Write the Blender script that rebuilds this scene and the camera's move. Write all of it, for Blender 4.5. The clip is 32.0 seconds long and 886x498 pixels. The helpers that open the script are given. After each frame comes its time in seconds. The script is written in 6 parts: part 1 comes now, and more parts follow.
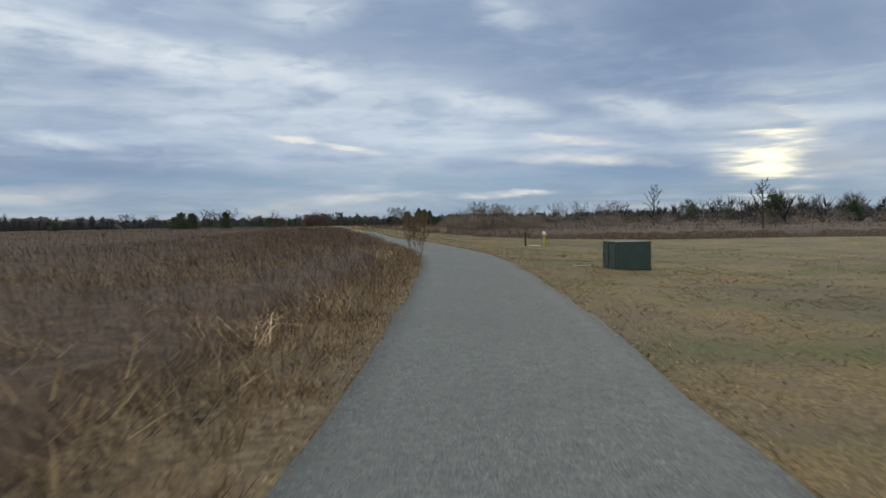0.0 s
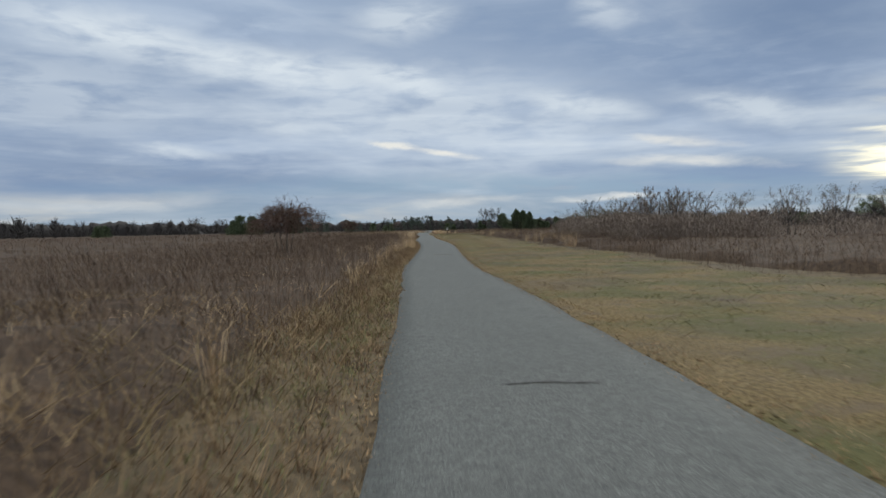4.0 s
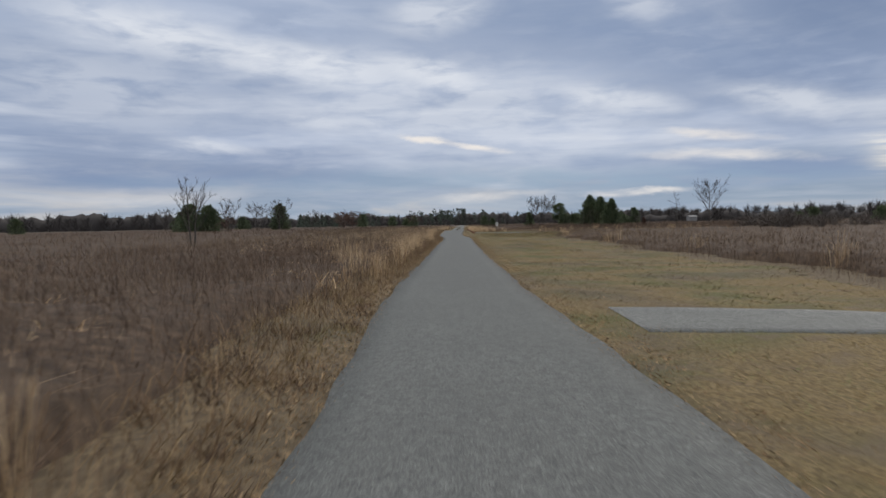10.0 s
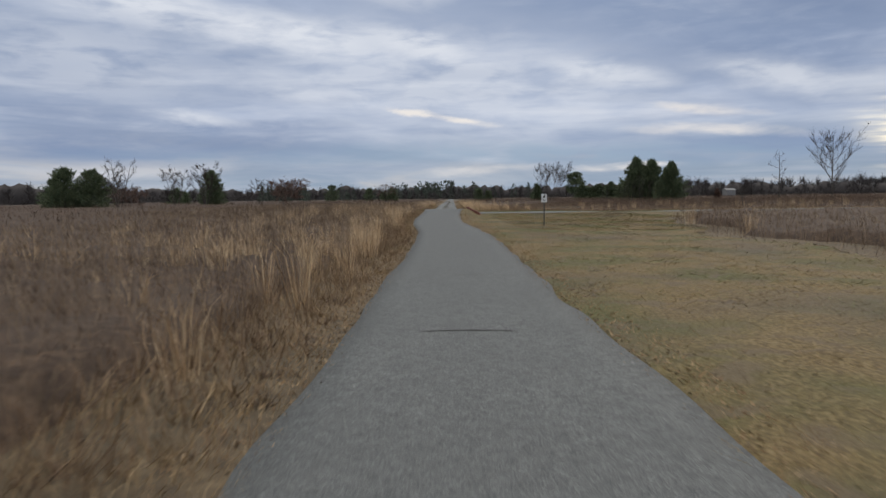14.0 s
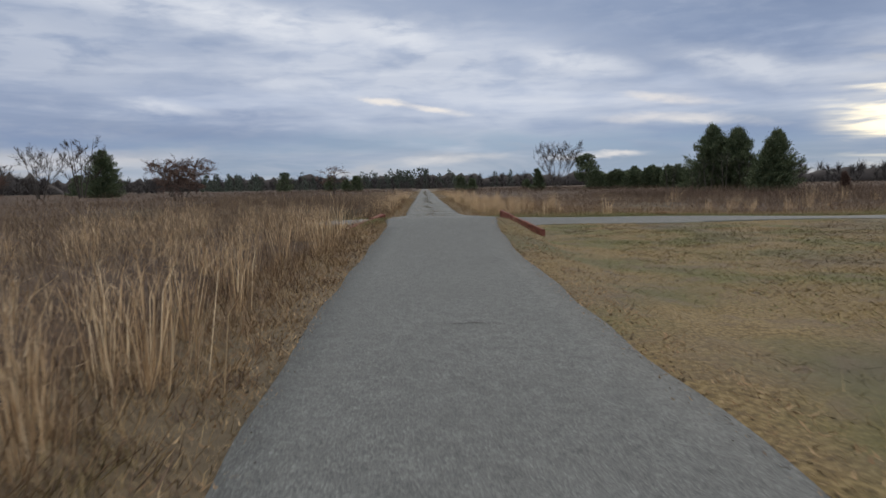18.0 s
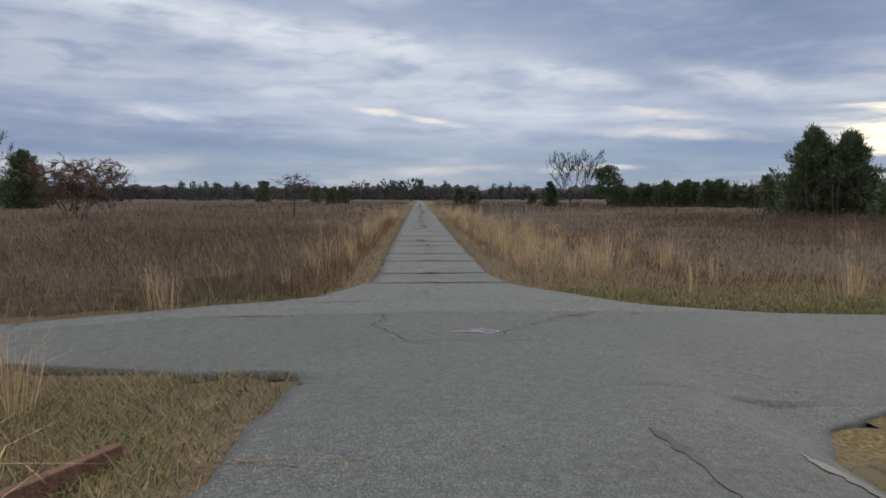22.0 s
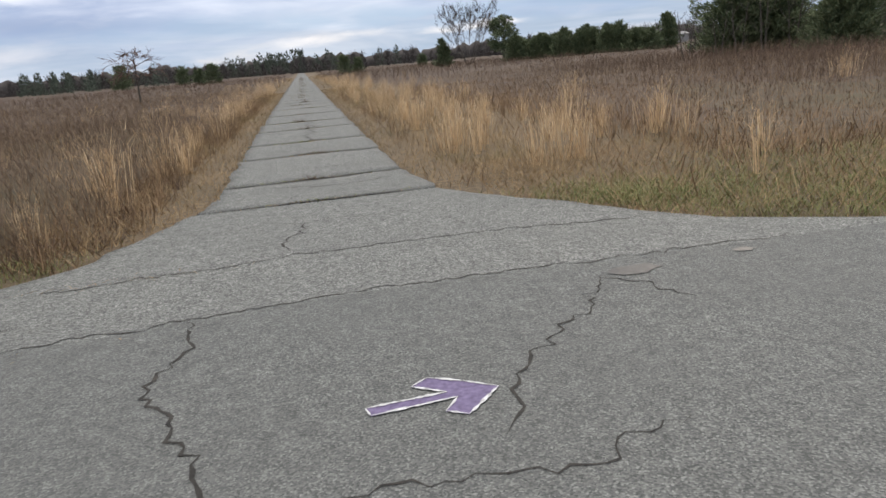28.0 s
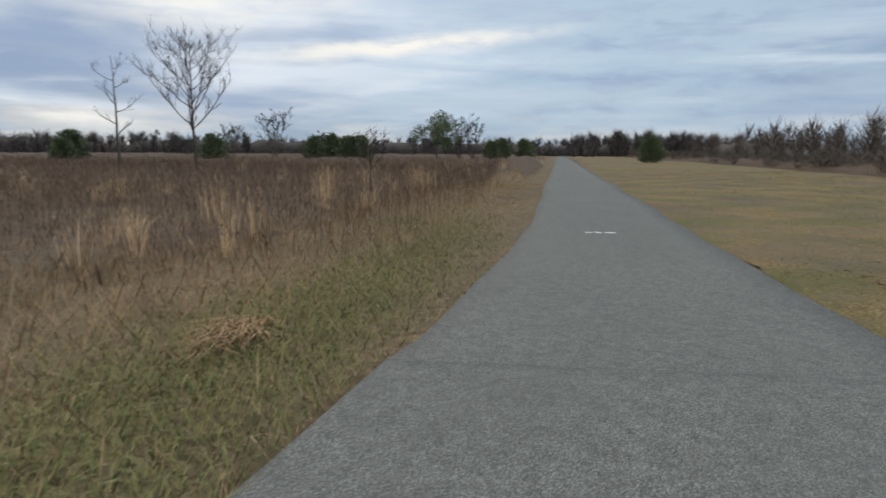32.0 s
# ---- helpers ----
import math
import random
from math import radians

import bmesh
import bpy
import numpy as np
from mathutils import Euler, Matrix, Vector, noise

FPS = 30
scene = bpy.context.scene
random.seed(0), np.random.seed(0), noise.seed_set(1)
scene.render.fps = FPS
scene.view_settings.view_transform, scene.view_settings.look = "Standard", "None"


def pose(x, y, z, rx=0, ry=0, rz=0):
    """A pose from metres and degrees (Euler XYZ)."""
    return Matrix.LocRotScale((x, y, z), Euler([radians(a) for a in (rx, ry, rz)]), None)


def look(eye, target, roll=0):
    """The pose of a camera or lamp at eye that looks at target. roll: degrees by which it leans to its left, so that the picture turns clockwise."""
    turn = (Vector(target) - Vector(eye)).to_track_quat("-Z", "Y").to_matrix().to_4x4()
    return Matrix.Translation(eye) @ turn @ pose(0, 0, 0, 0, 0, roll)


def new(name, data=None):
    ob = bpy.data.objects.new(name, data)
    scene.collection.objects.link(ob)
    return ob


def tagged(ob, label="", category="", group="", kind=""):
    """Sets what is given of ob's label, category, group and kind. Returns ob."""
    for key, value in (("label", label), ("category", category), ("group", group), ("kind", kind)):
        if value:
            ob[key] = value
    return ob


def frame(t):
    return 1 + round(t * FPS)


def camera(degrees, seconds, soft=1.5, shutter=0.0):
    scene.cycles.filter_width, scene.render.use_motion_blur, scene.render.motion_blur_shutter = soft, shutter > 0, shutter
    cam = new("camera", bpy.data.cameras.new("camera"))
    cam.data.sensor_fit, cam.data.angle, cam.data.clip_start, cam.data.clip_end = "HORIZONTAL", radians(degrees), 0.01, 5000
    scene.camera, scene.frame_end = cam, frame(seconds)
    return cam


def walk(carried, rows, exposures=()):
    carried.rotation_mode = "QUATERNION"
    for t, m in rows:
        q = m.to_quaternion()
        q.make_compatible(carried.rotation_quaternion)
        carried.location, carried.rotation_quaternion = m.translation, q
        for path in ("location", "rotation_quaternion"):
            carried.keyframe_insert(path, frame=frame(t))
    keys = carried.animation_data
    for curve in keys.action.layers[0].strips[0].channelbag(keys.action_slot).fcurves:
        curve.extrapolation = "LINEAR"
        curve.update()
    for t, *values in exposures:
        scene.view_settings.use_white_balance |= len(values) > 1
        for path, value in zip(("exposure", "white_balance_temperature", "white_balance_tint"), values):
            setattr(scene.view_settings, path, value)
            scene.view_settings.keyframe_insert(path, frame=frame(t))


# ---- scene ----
cam = camera(65.6, 32.0, 1.5, 0.18)
PATH = [
    (0, (-3.161, -215.724, 1.574), (-2.859, -213.749, 1.497), -1.0),
    (0.5, (-2.053, -210.453, 1.606), (-1.793, -208.472, 1.528), -1.5),
    (1, (-1.166, -205.435, 1.688), (-0.95, -203.447, 1.623), -1.3),
    (1.5, (-0.492, -200.131, 1.655), (-0.305, -198.14, 1.592), -1.0),
    (2, (0.255, -194.608, 1.731), (0.382, -192.612, 1.675), -2.9),
    (2.5, (1.104, -189.048, 1.716), (1.193, -187.05, 1.687), -2.5),
    (3, (1.404, -183.14, 1.62), (1.458, -181.142, 1.569), -2.4),
    (3.5, (1.412, -177.168, 1.565), (1.458, -175.17, 1.503), -1.6),
    (5.5, (1.09, -153.64, 1.467), (1.074, -151.641, 1.415), -0.9),
    (6, (1.182, -147.825, 1.419), (1.162, -145.826, 1.361), -1.2),
    (6.5, (1.299, -142.079, 1.384), (1.287, -140.08, 1.304), -0.9),
    (7, (1.357, -136.571, 1.358), (1.343, -134.572, 1.275), -0.7),
    (7.5, (1.445, -131.022, 1.364), (1.432, -129.024, 1.279), -1.2),
    (8, (1.457, -125.806, 1.389), (1.428, -123.808, 1.31), -1.3),
    (8.5, (1.262, -120.203, 1.451), (1.237, -118.205, 1.367), -0.7),
    (9, (1.123, -114.473, 1.527), (1.08, -112.475, 1.449), -0.3),
    (9.5, (0.957, -108.834, 1.589), (0.907, -106.836, 1.513), -0.3),
    (10, (0.769, -103.313, 1.644), (0.705, -101.316, 1.569), -1.0),
    (10.5, (0.522, -97.847, 1.672), (0.491, -95.849, 1.585), -1.7),
    (11, (0.37, -92.339, 1.685), (0.355, -90.341, 1.579), -1.2),
    (11.5, (0.378, -86.664, 1.639), (0.34, -84.667, 1.536), -0.9),
    (12, (0.293, -80.912, 1.587), (0.262, -78.915, 1.481), -0.9),
    (12.5, (0.201, -75.272, 1.54), (0.18, -73.276, 1.412), -1.0),
    (13, (0.137, -69.875, 1.53), (0.102, -67.882, 1.376), -0.9),
    (13.5, (0.053, -64.537, 1.571), (0.007, -62.544, 1.418), -0.8),
    (14, (-0.055, -59.184, 1.55), (-0.083, -57.19, 1.399), -0.8),
    (14.5, (-0.043, -53.894, 1.484), (-0.055, -51.9, 1.323), -1.6),
    (15, (-0.058, -48.772, 1.44), (-0.051, -46.779, 1.273), -1.3),
    (15.5, (-0.025, -43.914, 1.411), (-0.005, -41.922, 1.238), -1.2),
    (17.5, (-0.833, -26.991, 1.521), (-0.795, -24.998, 1.358), -0.5),
    (18, (-1.217, -23.534, 1.529), (-1.165, -21.543, 1.346), -1.0),
    (18.5, (-1.297, -20.345, 1.57), (-1.235, -18.353, 1.402), -1.1),
    (19, (-1.297, -17.214, 1.631), (-1.233, -15.221, 1.478), -0.6),
    (19.5, (-1.281, -14.32, 1.667), (-1.207, -12.326, 1.524), -0.4),
    (20, (-1.276, -11.779, 1.718), (-1.201, -9.784, 1.598), -0.5),
    (20.5, (-1.254, -9.562, 1.778), (-1.175, -7.567, 1.664), -0.1),
    (21, (-1.196, -7.57, 1.87), (-1.12, -5.575, 1.755), -0.2),
    (21.5, (-1.18, -5.973, 1.95), (-1.102, -3.979, 1.825), -0.3),
    (22, (-1.159, -4.657, 2.028), (-1.088, -2.664, 1.876), 0.0),
    (22.5, (-1.124, -3.579, 2.054), (-1.125, -1.586, 1.888), 0.4),
    (23, (-1.11, -2.551, 2.03), (-1.105, -0.568, 1.771), -0.0),
    (23.5, (-1.087, -1.707, 2.001), (-1.102, 0.262, 1.65), -0.0),
    (24, (-1.07, -1.055, 1.964), (-1.143, 0.902, 1.557), -0.3),
    (24.5, (-1.029, -0.532, 1.936), (-1.07, 1.425, 1.526), -1.1),
    (25, (-0.953, -0.061, 1.908), (-0.932, 1.9, 1.515), -3.3),
    (25.5, (-0.891, 0.388, 1.876), (-0.724, 2.342, 1.481), -4.6),
    (27.5, (-0.805, 1.57, 1.766), (-0.524, 3.48, 1.243), -4.5),
    (28, (-0.773, 1.975, 1.73), (-0.437, 3.873, 1.195), -4.9),
    (28.5, (-0.598, 2.361, 1.739), (-0.141, 4.235, 1.209), -5.7),
    (29, (-0.367, 2.885, 1.656), (0.218, 4.722, 1.125), -6.4),
    (29.5, (0.043, 3.416, 1.613), (0.907, 5.15, 1.115), -5.0),
    (30, (0.607, 3.983, 1.747), (1.818, 5.515, 1.315), -5.6),
    (30.5, (1.461, 4.534, 1.686), (3.003, 5.746, 1.294), -3.4),
    (31, (2.501, 5.04, 1.614), (4.255, 5.95, 1.307), -0.7),
    (31.5, (3.307, 5.054, 1.602), (5.198, 5.633, 1.305), -0.1),
    (32, (4.14, 5.078, 1.662), (6.111, 5.265, 1.381), 0.3),
]
walk(cam, [(t, look(eye, target, roll)) for t, eye, target, roll in PATH],
     exposures=((0, 0.0, 6350, 4), (3, 0.0, 6300, 3), (7, 0.0, 6520, 9), (22, 0.0, 6520, 10), (23, 0.1, 6650, 10), (24, 0.36, 6780, 11), (25, 0.50, 6780, 11), (27, 0.60, 6750, 11), (28, 0.64, 6750, 11), (29, 0.71, 6750, 11), (30, 0.83, 6650, 9), (30.7, 0.78, 6580, 8), (31.3, 0.45, 6520, 7), (32, 0.22, 6520, 6)))

# ---- sky and sun ----
SUN_AZ, SUN_EL = 34.0, 6.5


def build_world():
    w = bpy.data.worlds.new("overcast_evening")
    scene.world = w
    w.use_nodes = True
    nt = w.node_tree
    nt.nodes.clear()
    N, L = nt.nodes.new, nt.links.new

    def val(op, a, b=None, clamp=False):
        n = N("ShaderNodeMath")
        n.operation, n.use_clamp = op, clamp
        for i, v in enumerate((a, b)):
            if v is None:
                continue
            if isinstance(v, (int, float)):
                n.inputs[i].default_value = v
            else:
                L(v, n.inputs[i])
        return n.outputs[0]

    def ramp(fac, stops, mode="LINEAR"):
        n = N("ShaderNodeValToRGB")
        n.color_ramp.interpolation = mode
        e = n.color_ramp.elements
        while len(e) < len(stops):
            e.new(0.5)
        for k, (p, c) in zip(e, stops):
            k.position, k.color = p, (*c, 1)
        L(fac, n.inputs[0])
        return n.outputs[0]

    def mix(fac, a, b, mode="MIX"):
        n = N("ShaderNodeMix")
        n.data_type, n.blend_type = "RGBA", mode
        for s, v in ((n.inputs[0], fac), (n.inputs[6], a), (n.inputs[7], b)):
            if isinstance(v, (int, float)):
                s.default_value = v
            elif isinstance(v, tuple):
                s.default_value = (*v, 1)
            else:
                L(v, s)
        return n.outputs[2]

    tc = N("ShaderNodeTexCoord")
    sep = N("ShaderNodeSeparateXYZ")
    L(tc.outputs["Generated"], sep.inputs[0])
    x, y, z = sep.outputs
    zc = val("MAXIMUM", z, 0.0)
    k = val("ADD", zc, 0.10)
    comb = N("ShaderNodeCombineXYZ")
    L(val("DIVIDE", x, k), comb.inputs[0])
    L(val("DIVIDE", y, k), comb.inputs[1])

    def clouds(scale, detail, rough, rot, stretch, shift, distort=0.0):
        m = N("ShaderNodeMapping")
        m.vector_type = "TEXTURE"
        m.inputs["Rotation"].default_value = (0, 0, radians(rot))
        m.inputs["Scale"].default_value = (1.0 / stretch, 1.0, 1.0)
        m.inputs["Location"].default_value = shift
        L(comb.outputs[0], m.inputs[0])
        n = N("ShaderNodeTexNoise")
        n.inputs["Scale"].default_value = scale
        n.inputs["Detail"].default_value = detail
        n.inputs["Roughness"].default_value = rough
        n.inputs["Distortion"].default_value = distort
        L(m.outputs[0], n.inputs[0])
        return n.outputs[0]

    broad = clouds(0.40, 5, 0.48, 38, 0.62, (3.1, 1.7, 0), 0.35)
    fine = clouds(1.3, 5, 0.50, 34, 0.78, (7.7, 2.3, 0), 0.3)
    mass = val("ADD", val("MULTIPLY", broad, 0.80), val("MULTIPLY", fine, 0.20))
    deck = ramp(mass, [(0.36, (0.25, 0.32, 0.465)), (0.45, (0.325, 0.395, 0.54)), (0.53, (0.42, 0.49, 0.635)),
                       (0.61, (0.62, 0.675, 0.79))])
    wisps = clouds(1.7, 7, 0.55, 42, 0.42, (1.3, 9.1, 0), 0.5)
    wisp = ramp(wisps, [(0.58, (0, 0, 0)), (0.74, (1, 1, 1))])
    deck = mix(val("MULTIPLY", wisp, 0.22), deck, (0.74, 0.76, 0.82))
    # paler, hazier band near the horizon with a few warm breaks
    low = ramp(zc, [(0.0, (1, 1, 1)), (0.035, (0.75, 0.75, 0.75)), (0.11, (0.0, 0.0, 0.0))])
    bars = clouds(0.5, 5, 0.55, 5, 1.0, (0.4, 4.4, 0), 0.6)
    warm = ramp(bars, [(0.40, (0.30, 0.375, 0.47)), (0.52, (0.40, 0.455, 0.53)), (0.64, (0.56, 0.55, 0.54))])
    deck = mix(low, deck, warm)
    # the drawn-out streaks and banks of the cloud deck: bearing, height, length, thickness, slant, strength
    bearing = val("MULTIPLY", val("ARCTAN2", x, y), 57.2958)
    height = val("MULTIPLY", val("ARCSINE", z), 57.2958)
    chart = N("ShaderNodeCombineXYZ")
    L(bearing, chart.inputs[0])
    L(height, chart.inputs[1])

    def chart_noise(sx, sy, detail, rough):
        m = N("ShaderNodeMapping")
        m.inputs["Scale"].default_value = (sx, sy, 1.0)
        L(chart.outputs[0], m.inputs[0])
        n = N("ShaderNodeTexNoise")
        n.inputs["Scale"].default_value, n.inputs["Detail"].default_value, n.inputs["Roughness"].default_value = 1.0, detail, rough
        n.inputs["Distortion"].default_value = 0.3
        L(m.outputs[0], n.inputs[0])
        return n

    drift = chart_noise(0.16, 0.42, 5, 0.6)
    push = N("ShaderNodeVectorMath")
    push.operation = "MULTIPLY_ADD"
    L(drift.outputs["Color"], push.inputs[0])
    push.inputs[1].default_value = (6.0, 1.5, 0)
    centred = N("ShaderNodeVectorMath")
    centred.operation = "ADD"
    L(chart.outputs[0], centred.inputs[0])
    centred.inputs[1].default_value = (-3.0, -0.75, 0)
    L(centred.outputs[0], push.inputs[2])
    shreds = ramp(chart_noise(0.22, 0.8, 6, 0.55).outputs[0], [(0.34, (0.25, 0.25, 0.25)), (0.56, (1, 1, 1))])

    strata = chart_noise(0.042, 0.42, 5, 0.50).outputs[0]
    lower = ramp(zc, [(0.03, (0.3, 0.3, 0.3)), (0.06, (1, 1, 1)), (0.15, (1, 1, 1)), (0.24, (0.25, 0.25, 0.25))])
    deck = mix(val("MULTIPLY", ramp(strata, [(0.34, (0.85, 0.85, 0.85)), (0.50, (0, 0, 0))]), lower), deck, (0.245, 0.325, 0.49))
    deck = mix(val("MULTIPLY", ramp(strata, [(0.53, (0, 0, 0)), (0.68, (0.7, 0.7, 0.7))]), lower), deck, (0.70, 0.74, 0.82))

    def streaks(deck, rows, tone):
        for az, el, long, thick, slant, amount in rows:
            m = N("ShaderNodeMapping")
            m.vector_type = "TEXTURE"
            m.inputs["Location"].default_value = (az, el, 0)
            m.inputs["Rotation"].default_value = (0, 0, radians(slant))
            m.inputs["Scale"].default_value = (long, thick, 1)
            L(push.outputs[0], m.inputs[0])
            r = N("ShaderNodeVectorMath")
            r.operation = "LENGTH"
            L(m.outputs[0], r.inputs[0])
            soft = N("ShaderNodeMapRange")
            soft.interpolation_type = "SMOOTHSTEP"
            soft.inputs[1].default_value, soft.inputs[2].default_value = 1.25, 0.15
            soft.inputs[4].default_value = amount
            L(r.outputs["Value"], soft.inputs[0])
            deck = mix(val("MULTIPLY", soft.outputs[0], shreds), deck, tone)
        return deck

    banks = ((-12.9, 15.3, 8.1, 2.3, -12.8, 0.6), (17.0, 12.6, 22.7, 5.3, -10.4, 0.7), (22.4, 9.9, 10.0, 1.7, -7.7, 0.45), (-27.4, 6.6, 9.1, 1.1, -1.8, 0.65),
             (-14.5, 6.0, 11.0, 0.7, 1.4, 0.7), (-10.8, 4.7, 11.0, 1.4, -2.2, 0.45), (-28.5, 4.3, 8.0, 1.4, -2.0, 0.45), (28.6, 14.2, 7.5, 4.5, -21.5, 0.6),
             (-24.0, 4.6, 15.0, 2.4, 0.0, 0.45), (0.9, 13.7, 8.8, 1.5, -2.6, 0.5), (52.8, 5.6, 12.3, 1.9, -5.1, 0.6))
    deck = streaks(deck, banks, (0.235, 0.31, 0.47))
    deck = streaks(deck, ((8.6, 3.4, 26.8, 1.2, -1.3, 0.75), (-18.0, 3.2, 14.0, 0.8, -1.0, 0.5)), (0.29, 0.395, 0.525))
    pale = ((-24.6, 14.7, 9.1, 2.1, -6.5, 0.8), (-13.2, 12.9, 10.8, 1.7, -3.8, 0.85), (-2.3, 12.1, 5.1, 1.1, -16.9, 0.7), (-0.5, 9.5, 24.6, 5.7, -5.2, 0.5),
            (-20.6, 6.4, 4.9, 0.5, -4.1, 0.7), (-12.5, 8.5, 5.6, 0.6, -2.1, 0.5), (26.2, 8.3, 7.7, 1.4, -13.0, 0.75), (12.4, 9.7, 5.3, 1.1, -9.4, 0.6),
            (-28.5, 10.2, 10.0, 3.8, -9.3, 0.45), (-2.1, 16.9, 5.3, 1.9, 4.3, 0.6), (14.2, 16.7, 3.4, 1.5, -11.0, 0.5))
    deck = streaks(deck, pale, (0.76, 0.79, 0.85))
    deck = streaks(deck, ((100.0, 9.0, 26.0, 9.0, 0.0, 0.8), (90.0, 3.5, 16.0, 2.2, 0.0, 0.6)), (0.42, 0.53, 0.64))
    bright = ((-2.4, 6.9, 2.8, 0.42, -10.0, 1.3), (0.2, 6.3, 3.4, 0.36, -7.0, 1.2), (19.7, 6.4, 4.2, 0.5, -8.9, 0.8), (21.0, 4.8, 7.3, 0.45, -3.1, 0.7), (1.9, 2.1, 5.7, 0.4, 3.1, 0.5),
              (13.7, 2.2, 4.6, 0.3, 0.9, 0.9), (-24.2, 2.3, 8.7, 0.9, 2.9, 0.4), (81.4, 8.3, 14.5, 0.9, 5.0, 1.0), (57.0, 2.5, 5.1, 0.9, -7.4, 0.8), (66.0, 12.5, 13.0, 4.0, 0.0, 0.85))
    deck = streaks(deck, bright, (0.84, 0.80, 0.77))
    # clear evening sky that glimmers through the thinnest cloud
    sky = N("ShaderNodeTexSky")
    sky.sky_type, sky.sun_disc = "NISHITA", False
    sky.sun_elevation, sky.sun_rotation = radians(SUN_EL), radians(SUN_AZ)
    gap = val("MULTIPLY", ramp(broad, [(0.58, (0, 0, 0)), (0.74, (1, 1, 1))]), 0.12)
    deck = mix(gap, deck, mix(1.0, sky.outputs[0], (0.09, 0.09, 0.09), "MULTIPLY"))
    # a heavy bank of cloud to the north-north-east, thinner cloud due north
    for az, el, power, tone in ((31, 18, 55.0, (0.72, 0.75, 0.80)), (-30, 4, 160.0, (0.84, 0.86, 0.90)), (-16, 4, 160.0, (0.86, 0.88, 0.92))):
        bank = N("ShaderNodeVectorMath")
        bank.operation = "DOT_PRODUCT"
        bank.inputs[1].default_value = (math.sin(radians(az)) * math.cos(radians(el)), math.cos(radians(az)) * math.cos(radians(el)), math.sin(radians(el)))
        L(tc.outputs["Generated"], bank.inputs[0])
        near = val("POWER", val("MAXIMUM", bank.outputs["Value"], 0.0), power)
        near = val("MULTIPLY", near, ramp(broad, [(0.36, (1, 1, 1)), (0.62, (0.55, 0.55, 0.55))]))
        deck = mix(1.0, deck, mix(near, (1.0, 1.0, 1.0), tone), "MULTIPLY")
    # glow of the veiled sun
    low_el = SUN_EL - 1.6
    d = Vector((math.sin(radians(SUN_AZ)) * math.cos(radians(low_el)), math.cos(radians(SUN_AZ)) * math.cos(radians(low_el)), math.sin(radians(low_el))))
    dot = N("ShaderNodeVectorMath")
    dot.operation = "DOT_PRODUCT"
    dot.inputs[1].default_value = d
    L(tc.outputs["Generated"], dot.inputs[0])
    c = val("MAXIMUM", dot.outputs["Value"], 0.0)
    # the veil is thinnest above and south of the sun
    veil = N("ShaderNodeVectorMath")
    veil.operation = "DOT_PRODUCT"
    veil.inputs[1].default_value = (math.sin(radians(55)) * math.cos(radians(15)), math.cos(radians(55)) * math.cos(radians(15)), math.sin(radians(15)))
    L(tc.outputs["Generated"], veil.inputs[0])
    v = val("MAXIMUM", veil.outputs["Value"], 0.0)
    core = val("MULTIPLY", val("MULTIPLY", val("POWER", c, 1000.0), ramp(chart_noise(0.16, 1.5, 4, 0.5).outputs[0], [(0.40, (0.15, 0.15, 0.15)), (0.56, (1.3, 1.3, 1.3))])), ramp(fine, [(0.44, (0.12, 0.12, 0.12)), (0.56, (1, 1, 1))]))
    wide = val("MULTIPLY", val("POWER", v, 48.0), ramp(mass, [(0.43, (0.10, 0.10, 0.10)), (0.55, (1, 1, 1))]))
    deck = mix(val("MULTIPLY", wide, 0.62, True), deck, (0.98, 0.95, 0.90))
    deck = mix(val("MULTIPLY", core, 1.0, True), deck, (1.5, 1.32, 0.95))
    # unseen upper sky, brightened and warmed towards the zenith to light the ground
    up = ramp(zc, [(0.0, (1, 1, 1)), (0.36, (1.0, 1.0, 1.0)), (0.62, (2.28, 2.07, 1.76)), (1.0, (3.2, 2.84, 2.28))], "EASE")
    deck = mix(1.0, deck, up, "MULTIPLY")
    bg = N("ShaderNodeBackground")
    L(deck, bg.inputs[0])
    bg.inputs[1].default_value = 1.0
    out = N("ShaderNodeOutputWorld")
    L(bg.outputs[0], out.inputs[0])


build_world()
sun = new("sun", bpy.data.lights.new("sun", "SUN"))
sun.data.energy, sun.data.angle, sun.data.color = 0.7, radians(14), (1.0, 0.90, 0.78)
sun.matrix_world = look((0, 0, 30), (-math.sin(radians(SUN_AZ)) * 50, -math.cos(radians(SUN_AZ)) * 50,
                                     30 - 50 * math.tan(radians(SUN_EL + 6))))


